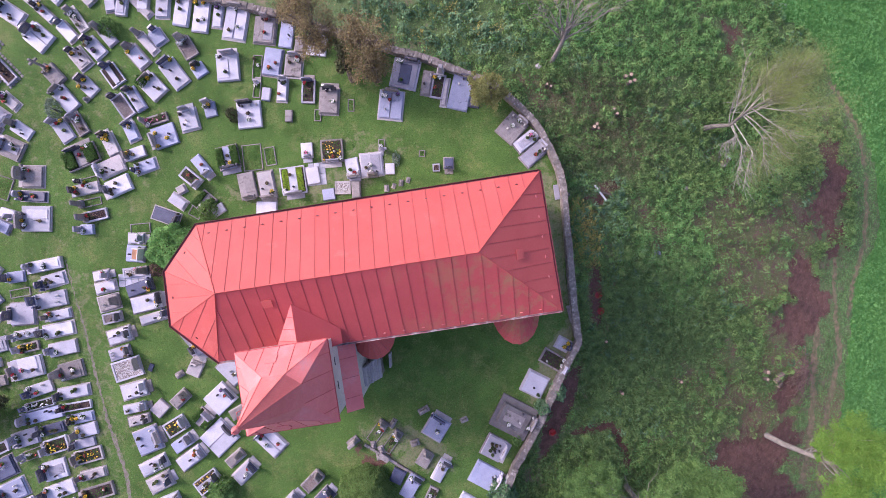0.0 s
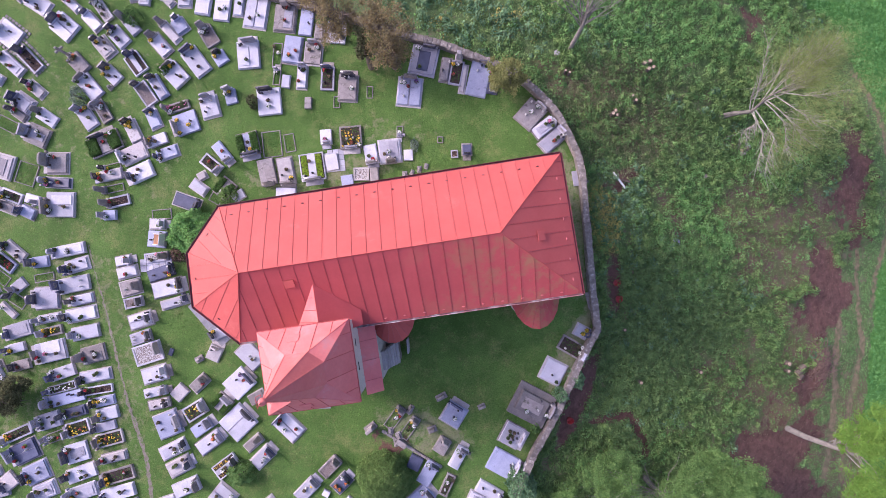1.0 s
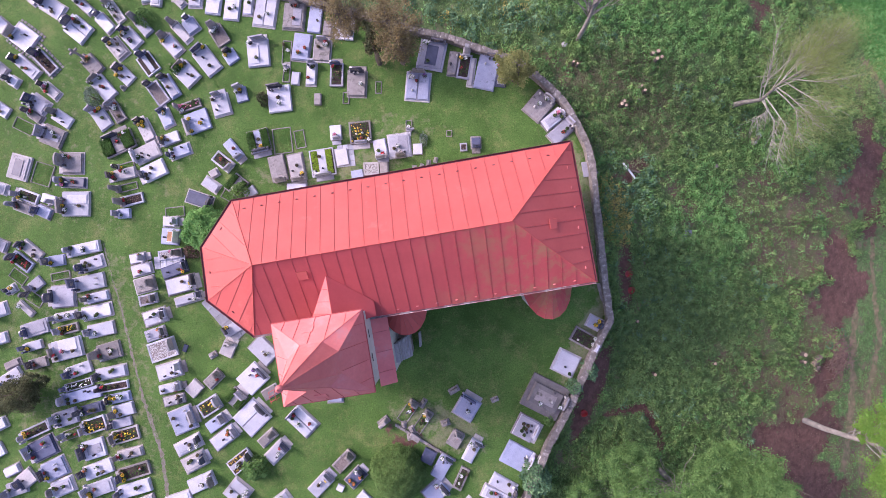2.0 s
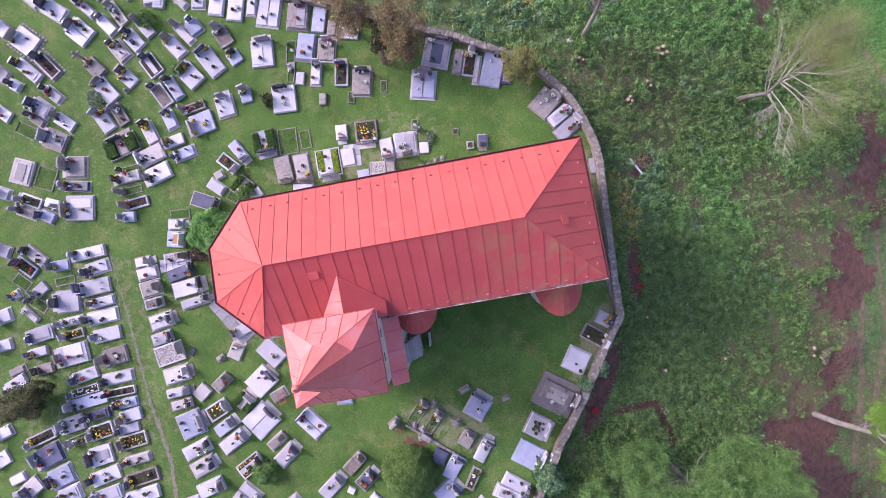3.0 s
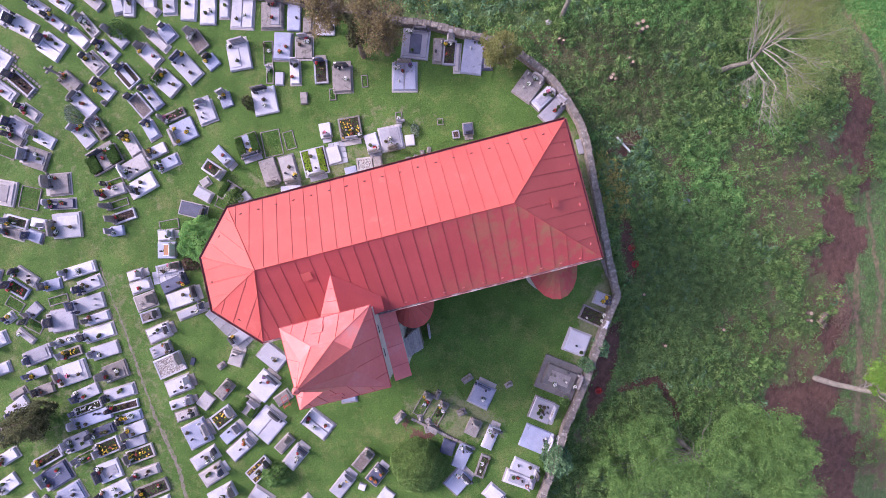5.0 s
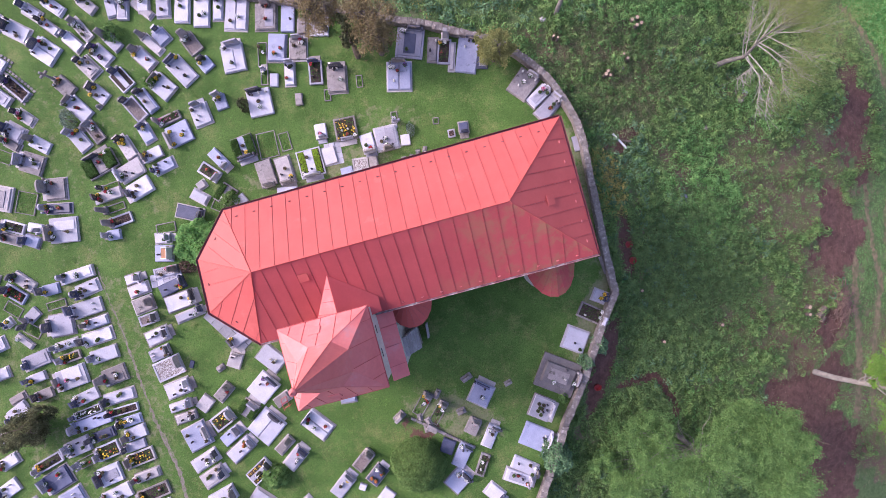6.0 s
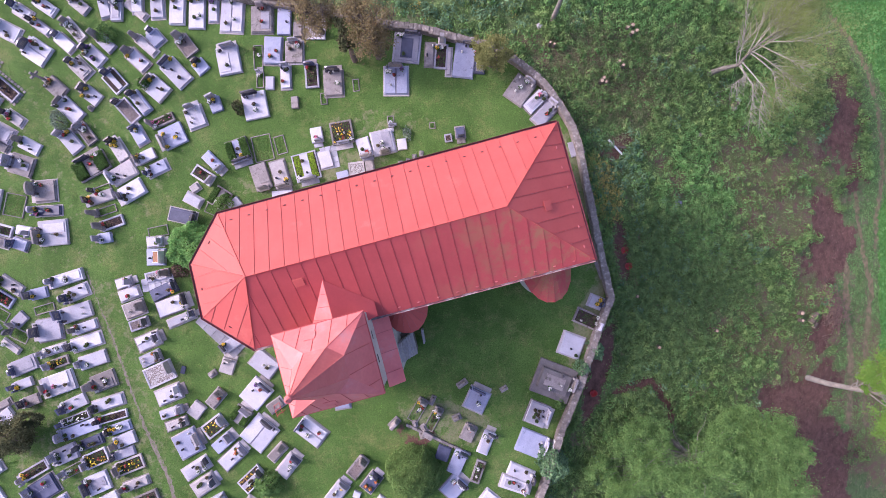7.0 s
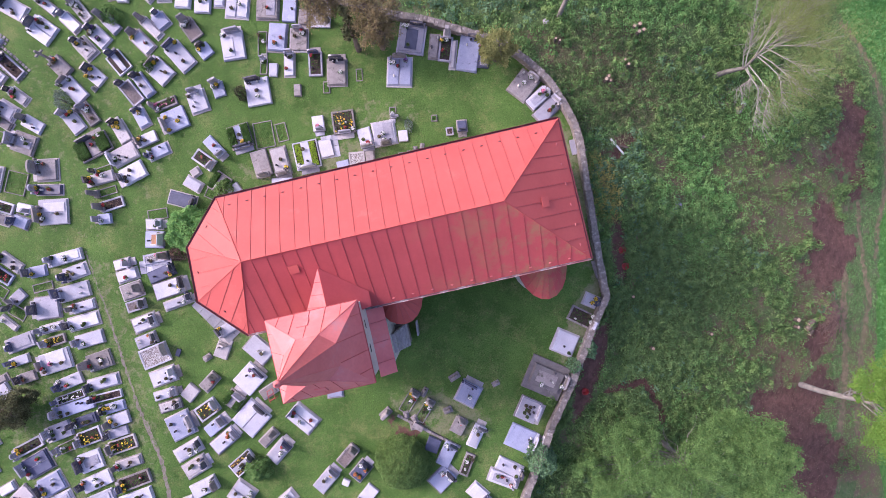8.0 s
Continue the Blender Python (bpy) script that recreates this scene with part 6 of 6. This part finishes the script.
def bare_tree(x, y):
    """A crooked pale trunk, bare boughs that spread and droop, thin twigs and a veil of small young leaves."""
    rng = np.random.default_rng(26)
    t = thing("tree", Matrix.Translation((x, y, float(height(x, y)))), "nearly bare tree with pale branches and sparse young leaves", "tree")
    stem = [Vector(p) for p in ((0, 0, -0.3), (0.47, -0.16, 1.0), (1.1, -0.5, 2.2), (1.67, 0.2, 3.6), (2.4, 0.44, 5.0), (3.25, 0.37, 6.4))]
    part("trunk", tube(stem, [0.27, 0.20, 0.15, 0.09, 0.05, 0.012], 9), BARK_GREY, t)
    ends = []
    rising = [(2.4 + 0.2 * k, *(stem[3] + Vector((0.7 + rng.uniform(0, 0.5), rng.uniform(-0.4, 1.4), rng.uniform(0.8, 1.6)))), *(stem[4] + Vector((rng.uniform(0.4, 1.7), rng.uniform(-0.6, 2.4), rng.uniform(0.8, 2.0))))) for k in range(9)]
    # boughs: where on the stem they leave it, their elbow and their tip
    for k, mx, my, mz, ex, ey, ez in ((2.0, 1.2, 0.9, 3.2, 1.5, 4.2, 4.6), (2.5, 2.2, 1.9, 4.4, 2.8, 2.7, 5.8), (3.0, 2.9, 1.5, 5.2, 3.6, 2.1, 6.6), (3.4, 3.2, -0.6, 5.2, 4.2, -1.0, 6.4),
                                      (3.2, 2.8, -1.6, 4.8, 3.5, -2.8, 5.6), (2.8, 2.7, -2.1, 4.0, 3.2, -3.8, 4.5), (2.0, 1.2, -2.6, 3.0, 0.5, -5.5, 2.4), (2.2, 1.6, -3.2, 3.5, 0.9, -5.9, 2.8),
                                      (2.7, 2.4, -2.2, 3.8, 2.1, -4.3, 3.8), (1.9, 0.8, 0.6, 2.9, 2.3, 2.0, 4.5), (2.1, 1.3, -1.5, 2.5, 0.3, -2.0, 1.8), *rising):
        i = int(k)
        a, m, e = stem[i].lerp(stem[min(i + 1, 5)], k - i), Vector((mx, my, mz)), Vector((ex, ey, ez))
        line = [a, a.lerp(m, 0.5) + Vector(rng.normal(0, 0.07, 3)), m, m.lerp(e, 0.5) + Vector(rng.normal(0, 0.10, 3)), e]
        bm = tube(line, [0.055, 0.043, 0.034, 0.024, 0.010], 6)
        for _ in range(38):
            f = rng.uniform(1.3, 4.0)
            p = line[int(f)].lerp(line[min(int(f) + 1, 4)], f - int(f))
            d = ((e - a).normalized() * 1.1 + Vector(rng.normal(0, 0.5, 3)) + Vector((0.25, 0, 0.1))).normalized() * rng.uniform(0.6, 1.9)
            tube([p, p + d * 0.5 + Vector(rng.normal(0, 0.06, 3)), p + d], [0.020, 0.013, 0.005], 4, bm)
            ends.append(p + d)
        part("bough", bm, BARK_WORN, t)
    c = np.array([tuple(v) for v in ends])
    c = c[c[:, 0] > 1.4]
    extra = np.stack([rng.uniform(2.0, 6.6, 70), rng.normal(-0.4, 2.2, 70), rng.uniform(4.2, 8.0, 70)], 1)
    c = np.concatenate([c, extra, extra * np.array([1.0, 1.0, 0.95])])
    p = np.repeat(c, 62, axis=0)
    p = p + rng.normal(0, 0.42, p.shape)
    foliage("crown", leaf_mesh("crown", p, rng.uniform(0.6, 1.35, len(p)) * 0.072, rng, 0.5, 0.6), LEAF_THIN, t)


bare_tree(24.2, 7.8)
tree("tree", 10.8, 14.4, 4.4, (0.1, 0.5), [(-0.6, 1.4, 6.6, 1.2), (0.8, 1.2, 6.4, 1.2), (-2.4, 1.2, 6.2, 1.2), (2.6, 1.0, 6.4, 1.4)], LEAF_THIN, 300, 0.12, 27, "bare grey tree on the slope outside the wall", bark=BARK_PALE, r0=0.17, limbs=7, spread=1.5, sprays=4)
tree("tree", 28.1, -22.1, 7.0, (0.5, 0.6), [(0.5, 1.5, 6.6, 1.1), (0.9, 2.1, 7.2, 1.6), (2.6, 2.6, 7.0, 1.7), (2.6, 0.0, 7.4, 2.0), (-0.2, -1.0, 8.2, 1.6), (1.4, -2.6, 7.8, 2.2), (4.4, 0.6, 7.2, 2.2)], LEAF_BRIGHT, 42000, 0.12, 28, "tall tree with pale trunk and bright green crown", bark=BARK_PALE, r0=0.25, limbs=3)
tree("tree", 12.4, -22.4, 3.2, (0.3, -0.4), [(-3.6, 0.6, 4.8, 1.9), (-1.6, -1.2, 5.4, 2.0), (0.9, 0.4, 5.6, 2.0), (-4.8, 2.6, 3.8, 1.5), (-6.0, -1.0, 4.2, 1.8), (-3.0, 3.0, 4.0, 1.4), (2.6, 1.6, 5.0, 1.6), (2.4, -0.6, 5.2, 1.5), (-7.4, 0.8, 3.4, 1.2)], LEAF_SPRING, 66000, 0.105, 29, "light green deciduous tree on the slope", bark=BARK_PALE, limbs=5)
tree("tree", 17.6, -23.6, 3.6, (0.2, 0.2), [(-0.8, 1.4, 6.4, 2.1), (0.7, 1.1, 6.8, 1.7), (0.9, 2.6, 6.2, 1.3), (-2.5, 3.2, 5.6, 1.5), (-0.8, 3.5, 5.6, 1.2), (-0.3, -1.4, 6.6, 2.2), (-2.9, 1.0, 5.8, 1.7), (1.7, 0.4, 6.4, 1.1)], LEAF_SPRING, 70000, 0.105, 30, "light green deciduous tree on the slope", limbs=5)


# ---- stumps, logs and rubbish on the slope ----
def cut_log(x, y, r, length, turn, label="short sawn log lying on the slope"):
    z = float(height(x, y))
    lg = thing("log", Matrix.Translation((x, y, z + r * 0.9)) @ Matrix.Rotation(radians(turn), 4, "Z"), label, "log", "sawn logs on the slope")
    part("bark", tube([(-length / 2, 0, 0), (0, 0.01, 0), (length / 2, 0, 0)], [r, r * 0.98, r], 9), BARK, lg)
    for s in (-1, 1):
        part("cut_face", tube([(s * length / 2, 0, 0), (s * (length / 2 + 0.012), 0, 0)], [r * 0.9, r * 0.88], 9), CUT_WOOD, lg)


def stump(x, y, r, h=0.55):
    z = float(height(x, y))
    s = thing("tree_stump", Matrix.Translation((x, y, z)), "freshly cut tree stump on the slope", "stump", "stumps on the slope")
    part("bark", lathe([(r * 1.3, -0.1), (r * 1.05, h * 0.5), (r, h)], 10), BARK, s)
    part("cut_face", lathe([(r * 0.84, h), (r * 0.8, h + 0.015)], 10), CUT_WOOD, s)


for x, y, r in ((17.0, 12.6, 0.24), (17.5, 12.7, 0.26), (17.3, 12.1, 0.25), (17.75, 12.2, 0.24), (13.6, 8.75, 0.24), (13.85, 8.95, 0.22), (13.95, 8.6, 0.2), (15.5, 10.0, 0.18), (15.75, 9.6, 0.2), (10.0, 12.5, 0.16), (10.3, 12.3, 0.16), (19.07, -14.4, 0.24), (13.1, -14.0, 0.22), (28.6, -15.7, 0.3), (28.5, -16.4, 0.24), (12.2, -9.2, 0.2)):
    stump(x, y, r * 0.68)
for x, y, r, l, a in ((29.9, -16.9, 0.26, 0.5, 30), (30.3, -16.5, 0.24, 0.6, 20), (30.1, -17.4, 0.22, 0.5, 40), (26.2, 4.6, 0.22, 0.6, 10)):
    cut_log(x, y, r, l, a)


def rock(x, y, r, m, label, name="rock"):
    rng = random.Random(int(x * 31 + y * 17))
    bm = bmesh.new()
    bmesh.ops.create_icosphere(bm, subdivisions=2, radius=r)
    for v in bm.verts:
        v.co *= 1 + rng.uniform(-0.16, 0.16)
        v.co.z *= 0.65
    ob = part(name, bm, m, None)
    ob.location = (x, y, float(height(x, y)) + r * 0.35)
    tagged(ob, label, "rock")


rock(26.7, 4.9, 0.26, GRANITE["white"], "pale boulder lying on the slope")
rock(26.1, 4.4, 0.3, STONE, "grey boulder lying on the slope")
rock(9.6, 14.1, 0.25, GRANITE["concrete"], "pale stone at the foot of a bare tree")
for x, y in ((11.0, 1.6), (11.2, 6.2), (10.6, 3.5), (10.5, -1.2), (15.3, 9.0), (22.0, 2.7), (24.9, -1.8)):
    rock(x, y, 0.2, STONE, "grey stone in the undergrowth")


def plank(x, y, turn, length, label="pale weathered plank lying on the slope", m=None):
    z = float(height(x, y))
    p = thing("plank", Matrix.Translation((x, y, z + 0.12)) @ Matrix.Rotation(radians(turn), 4, "Z") @ Matrix.Rotation(0.12, 4, "Y"), label, "plank")
    part("board", box(length, 0.15, 0.06), m or WHITE_PAINT, p)


plank(13.5, 3.3, -59, 1.7)
plank(14.0, 3.2, -20, 0.9, "brown broken board lying on the slope", BARK)
plank(11.5, 1.9, -50, 0.9, "pale broken board beside the wall")


def bucket(x, y):
    z = float(height(x, y))
    b = thing("plastic_tub", Matrix.Translation((x, y, z + 0.05)) @ Matrix.Rotation(0.3, 4, "X"), "discarded red plastic tub on bare earth", "tub", "discarded red tubs")
    part("shell", lathe([(0.22, 0.0), (0.3, 0.24), (0.32, 0.26), (0.28, 0.26), (0.2, 0.03)], 12), RED_PLASTIC, b)


for x, y in ((12.1, -5.1), (12.15, -6.5), (6.4, -15.8)):
    bucket(x, y)
flat_slab("metal_sheet", 18.25, -2.75, float(height(18.25, -2.75)) + 0.12, 70, 0.8, 0.6, 0.05, TIN, "bluish metal sheet lying in the undergrowth", "sheet", 12)


def build_brush_pile():
    rng = random.Random(9)
    x, y = 32.4, -16.2
    z = float(height(x, y))
    p = thing("brush_pile", Matrix.Translation((x, y, z)), "heap of cut reddish brown branches", "branches")
    bm = bmesh.new()
    for _ in range(420):
        cx, cy = rng.gauss(0, 0.7), rng.gauss(0, 1.2)
        d = math.hypot(cx / 1.5, cy / 2.4)
        h = max(0.05, 0.75 * (1 - d)) * rng.uniform(0.4, 1)
        a, l, s = rng.gauss(0.4, 0.8), rng.uniform(0.6, 1.6), rng.uniform(-0.25, 0.25)
        v = Vector((math.cos(a), math.sin(a), s)) * l / 2
        tube([Vector((cx, cy, h)) - v, Vector((cx, cy, h + 0.05)), Vector((cx, cy, h)) + v], [0.022, 0.018, 0.008], 4, bm)
    ob = part("brushwood", bm, mat("reddish cut twigs", (0.25, 0.165, 0.125), (0.13, 0.085, 0.068), scale=5, rough=0.9, bump=0.2, island=0.3), p)
    tagged(ob, kind="stuff")


build_brush_pile()


# ---- undergrowth, crop and turf ----
def scatter(name, x0, x1, y0, y1, n, keep, size, m, label, category, seed, lift=0.1, flat=0.55, aspect=0.6, clump=6, spread=0.18):
    rng = np.random.default_rng(seed)
    c = max(1, n // clump)
    x, y = rng.uniform(x0, x1, c), rng.uniform(y0, y1, c)
    ok = keep(x, y, rng)
    cx, cy = np.repeat(x[ok], clump), np.repeat(y[ok], clump)
    x, y = cx + rng.normal(0, spread, len(cx)), cy + rng.normal(0, spread, len(cy))
    hill = np.repeat(rng.uniform(0.15, 1.0, ok.sum()), clump)
    z = height(x, y) + (0.15 + 0.85 * np.exp(-((x - cx) ** 2 + (y - cy) ** 2) / (1.6 * spread ** 2))) * hill * lift * rng.uniform(0.6, 1.0, len(x)) + 0.02
    ob = foliage(name, leaf_mesh(name, np.stack([x, y, z], 1), rng.uniform(0.55, 1.35, len(x)) * size, rng, flat, aspect), m)
    tagged(ob, label, category, kind="stuff")


def wave(x, y, s, k):
    return np.sin(x * s + k) * np.sin(y * s * 1.3 + 2 * k) + 0.6 * np.sin((x + y) * s * 2.1 + 3 * k) * np.sin((x - y) * s * 1.7)


def wild(x, y):
    return ~in_yard(x, y) & (line_distance(x, y, WALL_LINE) > 0.55) & ~crop_mask(x, y) & (track_mask(x, y) < 0.4)


def verge(x, y):
    """The strip of short grass along the field track."""
    d = np.minimum(line_distance(x, y, TRACK_A), np.minimum(line_distance(x, y, TRACK_B), line_distance(x, y, TRACK_C)))
    return ~crop_mask(x, y) & (d < 1.7)


def lush(x, y, r, bare=0.92):
    return wild(x, y) & ~verge(x, y) & (soil_mask(x, y) < r.uniform(0.15, 0.6, len(x))) & (bare * dry_mask(x, y) < r.uniform(0.05, 0.9, len(x)))


def plants(name, x0, x1, y0, y1, n, keep, r, tall, per, size, m, label, seed, aspect=0.55):
    """Leafy plants, each a small mound of drooping leaves."""
    rng = np.random.default_rng(seed)
    cx, cy = rng.uniform(x0, x1, n), rng.uniform(y0, y1, n)
    ok = keep(cx, cy, rng)
    cx, cy = cx[ok], cy[ok]
    big = rng.uniform(0.55, 1.45, len(cx))
    R, T = np.repeat(big * r, per), np.repeat(big * rng.uniform(0.7, 1.2, len(cx)) * tall, per)
    k = len(R)
    a, q = rng.uniform(0, 2 * np.pi, k), np.sqrt(rng.uniform(0, 1, k))
    x, y = np.repeat(cx, per) + R * q * np.cos(a), np.repeat(cy, per) + R * q * np.sin(a)
    z = height(x, y) + T * (1 - 0.9 * q ** 2) * rng.uniform(0.75, 1.0, k) + 0.03
    me = leaf_mesh(name, np.stack([x, y, z], 1), rng.uniform(0.6, 1.3, k) * size, rng, 0.75, aspect, a + rng.normal(0, 0.6, k), -0.15 - 0.75 * q + rng.normal(0, 0.25, k))
    tagged(foliage(name, me, m), label, "weeds", kind="stuff")


def fresh_mask(x, y):
    f = np.maximum(blob(x, y, 21, 18, 12, 5.5, -5), 0.9 * blob(x, y, 20.5, -2.5, 4.0, 5.5, -8))
    return np.maximum(f, 0.8 * blob(x, y, 29, 4, 4, 3.5))


def nettle_mask(x, y):
    return np.maximum(blob(x, y, 16.8, -9.2, 6.6, 6.2, -8), 0.8 * blob(x, y, 12.6, -15.5, 3.2, 4.5, -30))


def dock_mask(x, y):
    d = np.maximum(blob(x, y, 13.6, 1.6, 2.4, 3.6, 5), blob(x, y, 1.5, 19.5, 8.0, 3.2, -27))
    return np.maximum(d, 0.3 * blob(x, y, 14.5, -6.5, 5.5, 5.5, -8))


scatter("low_weeds", 0, 45, -33, 27, 230000, lambda x, y, r: lush(x, y, r, 0.8), 0.115, LEAF_WILD, "low weeds between the nettles", "weeds", 48, 0.14, 0.62, 0.45, 10, 0.3)
plants("undergrowth", 0, 44, -33, 27, 14500, lambda x, y, r: lush(x, y, r) & (nettle_mask(x, y) < r.uniform(0.1, 1.0, len(x))) & (fresh_mask(x, y) < r.uniform(0.1, 1.1, len(x))) & (dock_mask(x, y) < r.uniform(0.1, 1.1, len(x))) & (wave(x, y, 0.45, 1) + 0.6 * wave(x, y, 1.7, 2) > r.uniform(-2.2, 0.4, len(x))), 0.42, 0.60, 40, 0.155, LEAF_WILD, "dense nettles and weeds on the slope", 41)
plants("fresh_weeds", 6, 44, -30, 28, 13000, lambda x, y, r: lush(x, y, r, 0.85) & (np.maximum(fresh_mask(x, y), 0.22 - 0.2 * nettle_mask(x, y)) > r.uniform(0.1, 0.9, len(x))), 0.38, 0.50, 36, 0.145, LEAF_FRESH, "bright fresh weeds on the slope", 46)
plants("dark_nettles", 6, 28, -24, 0, 5200, lambda x, y, r: lush(x, y, r) & (nettle_mask(x, y) > r.uniform(0.05, 0.8, len(x))), 0.42, 0.60, 38, 0.155, LEAF_NETTLE, "tall dark green nettles on the slope", 53)
plants("broad_leaf_weeds", -24, 40, -30, 34, 12500, lambda x, y, r: lush(x, y, r) & (np.maximum(dock_mask(x, y), np.where(wave(x, y, 0.3, 4) > 0.6, 0.3, 0.03)) > r.uniform(0.1, 0.8, len(x))), 0.40, 0.58, 28, 0.19, LEAF_DOCK, "broad blue-green weeds outside the wall", 42, 0.7)
scatter("wall_weeds", -6, 14, -24, 20, 30000, lambda x, y, r: wild(x, y) & (soil_mask(x, y) < 0.5) & (line_distance(x, y, WALL_LINE) < r.uniform(0.7, 2.6, len(x))) & (wave(x, y, 0.8, 5) > r.uniform(-1.0, 0.6, len(x))), 0.20, LEAF_FRESH, "fresh green weeds along the foot of the wall", "weeds", 47, 0.5, 0.45, 0.7, 12, 0.24)
scatter("yellow_weeds", 9, 14, -4, 4, 9000, lambda x, y, r: wild(x, y) & (blob(x, y, 11.6, 0.2, 1.2, 2.5, 6) > r.uniform(0.05, 0.5, len(x))), 0.13, LEAF_MUSTARD, "yellowish weeds at the foot of the wall", "weeds", 49, 1.0, 0.5, 0.45, 10, 0.2)
scatter("yellow_weeds", 0, 9, 13, 24, 5000, lambda x, y, r: wild(x, y) & (wave(x, y, 1.0, 2) > 0.6), 0.14, LEAF_MUSTARD, "yellowish weeds behind the churchyard wall", "weeds", 50, 0.9, 0.5, 0.45, 10, 0.22)
scatter("dry_grass", 8, 46, -40, 20, 170000, lambda x, y, r: wild(x, y) & (soil_mask(x, y) < r.uniform(0.2, 0.7, len(x))) & (dry_mask(x, y) > r.uniform(0.1, 0.8, len(x))), 0.12, LEAF_STRAW, "thin brownish grass on the slope", "grass", 51, 0.08, 0.55, 0.35, 8, 0.2)
scatter("leaf_litter", 8, 46, -34, 26, 90000, lambda x, y, r: wild(x, y) & ((soil_mask(x, y) > 0.3) | (wave(x, y, 0.5, 2) < r.uniform(-1.6, -0.4, len(x)))), 0.075, LEAF_DRY, "dry leaves and twigs on bare soil", "litter", 43, 0.05, 0.75)
scatter("dead_leaves", 8, 22, 3, 14, 13000, lambda x, y, r: wild(x, y) & (blob(x, y, 14.6, 9.2, 5.0, 3.8, -20) > r.uniform(0.1, 1.0, len(x))), 0.105, LEAF_DRY, "dead brown leaves among the weeds", "litter", 54, 0.45, 0.7, 0.6, 5, 0.2)
scatter("pale_grass", 8, 23, 2, 15, 60000, lambda x, y, r: wild(x, y) & (blob(x, y, 14.8, 9.0, 6.0, 4.6, -20) > r.uniform(0.05, 1.0, len(x))), 0.12, LEAF_STRAW, "thin pale grass among the weeds", "grass", 55, 0.40, 0.6, 0.4, 8, 0.22)
plants("crop", 29, 56, -34, 28, 30000, lambda x, y, r: crop_mask(x, y) & (track_mask(x, y) < 0.3) & (np.sin((0.98 * x - 0.2 * y) * 9.0) > r.uniform(-1.5, 0.6, len(x))), 0.17, 0.24, 9, 0.125, LEAF_CROP, "young bright green crop in the field", 44)
scatter("verge_grass", 30, 46, -32, 12, 90000, lambda x, y, r: verge(x, y) & (soil_mask(x, y) < 0.35) & (track_mask(x, y) < r.uniform(0.1, 0.7, len(x))), 0.10, LEAF_FRESH, "short grass beside the field track", "grass", 52, 0.06, 0.5, 0.4, 6, 0.14)
scatter("turf", -46, 10, -30, 30, 190000, lambda x, y, r: in_yard(x, y) & (line_distance(x, y, WALL_LINE) > 0.5) & (worn_mask(x, y) < r.uniform(0.3, 1.0, len(x))) & (wave(x, y, 1.1, 3) > r.uniform(-1.6, 0.9, len(x))), 0.10, LEAF_GRASS, "short mown grass in the churchyard", "grass", 45, 0.04, 0.4, 0.3, 4, 0.09)
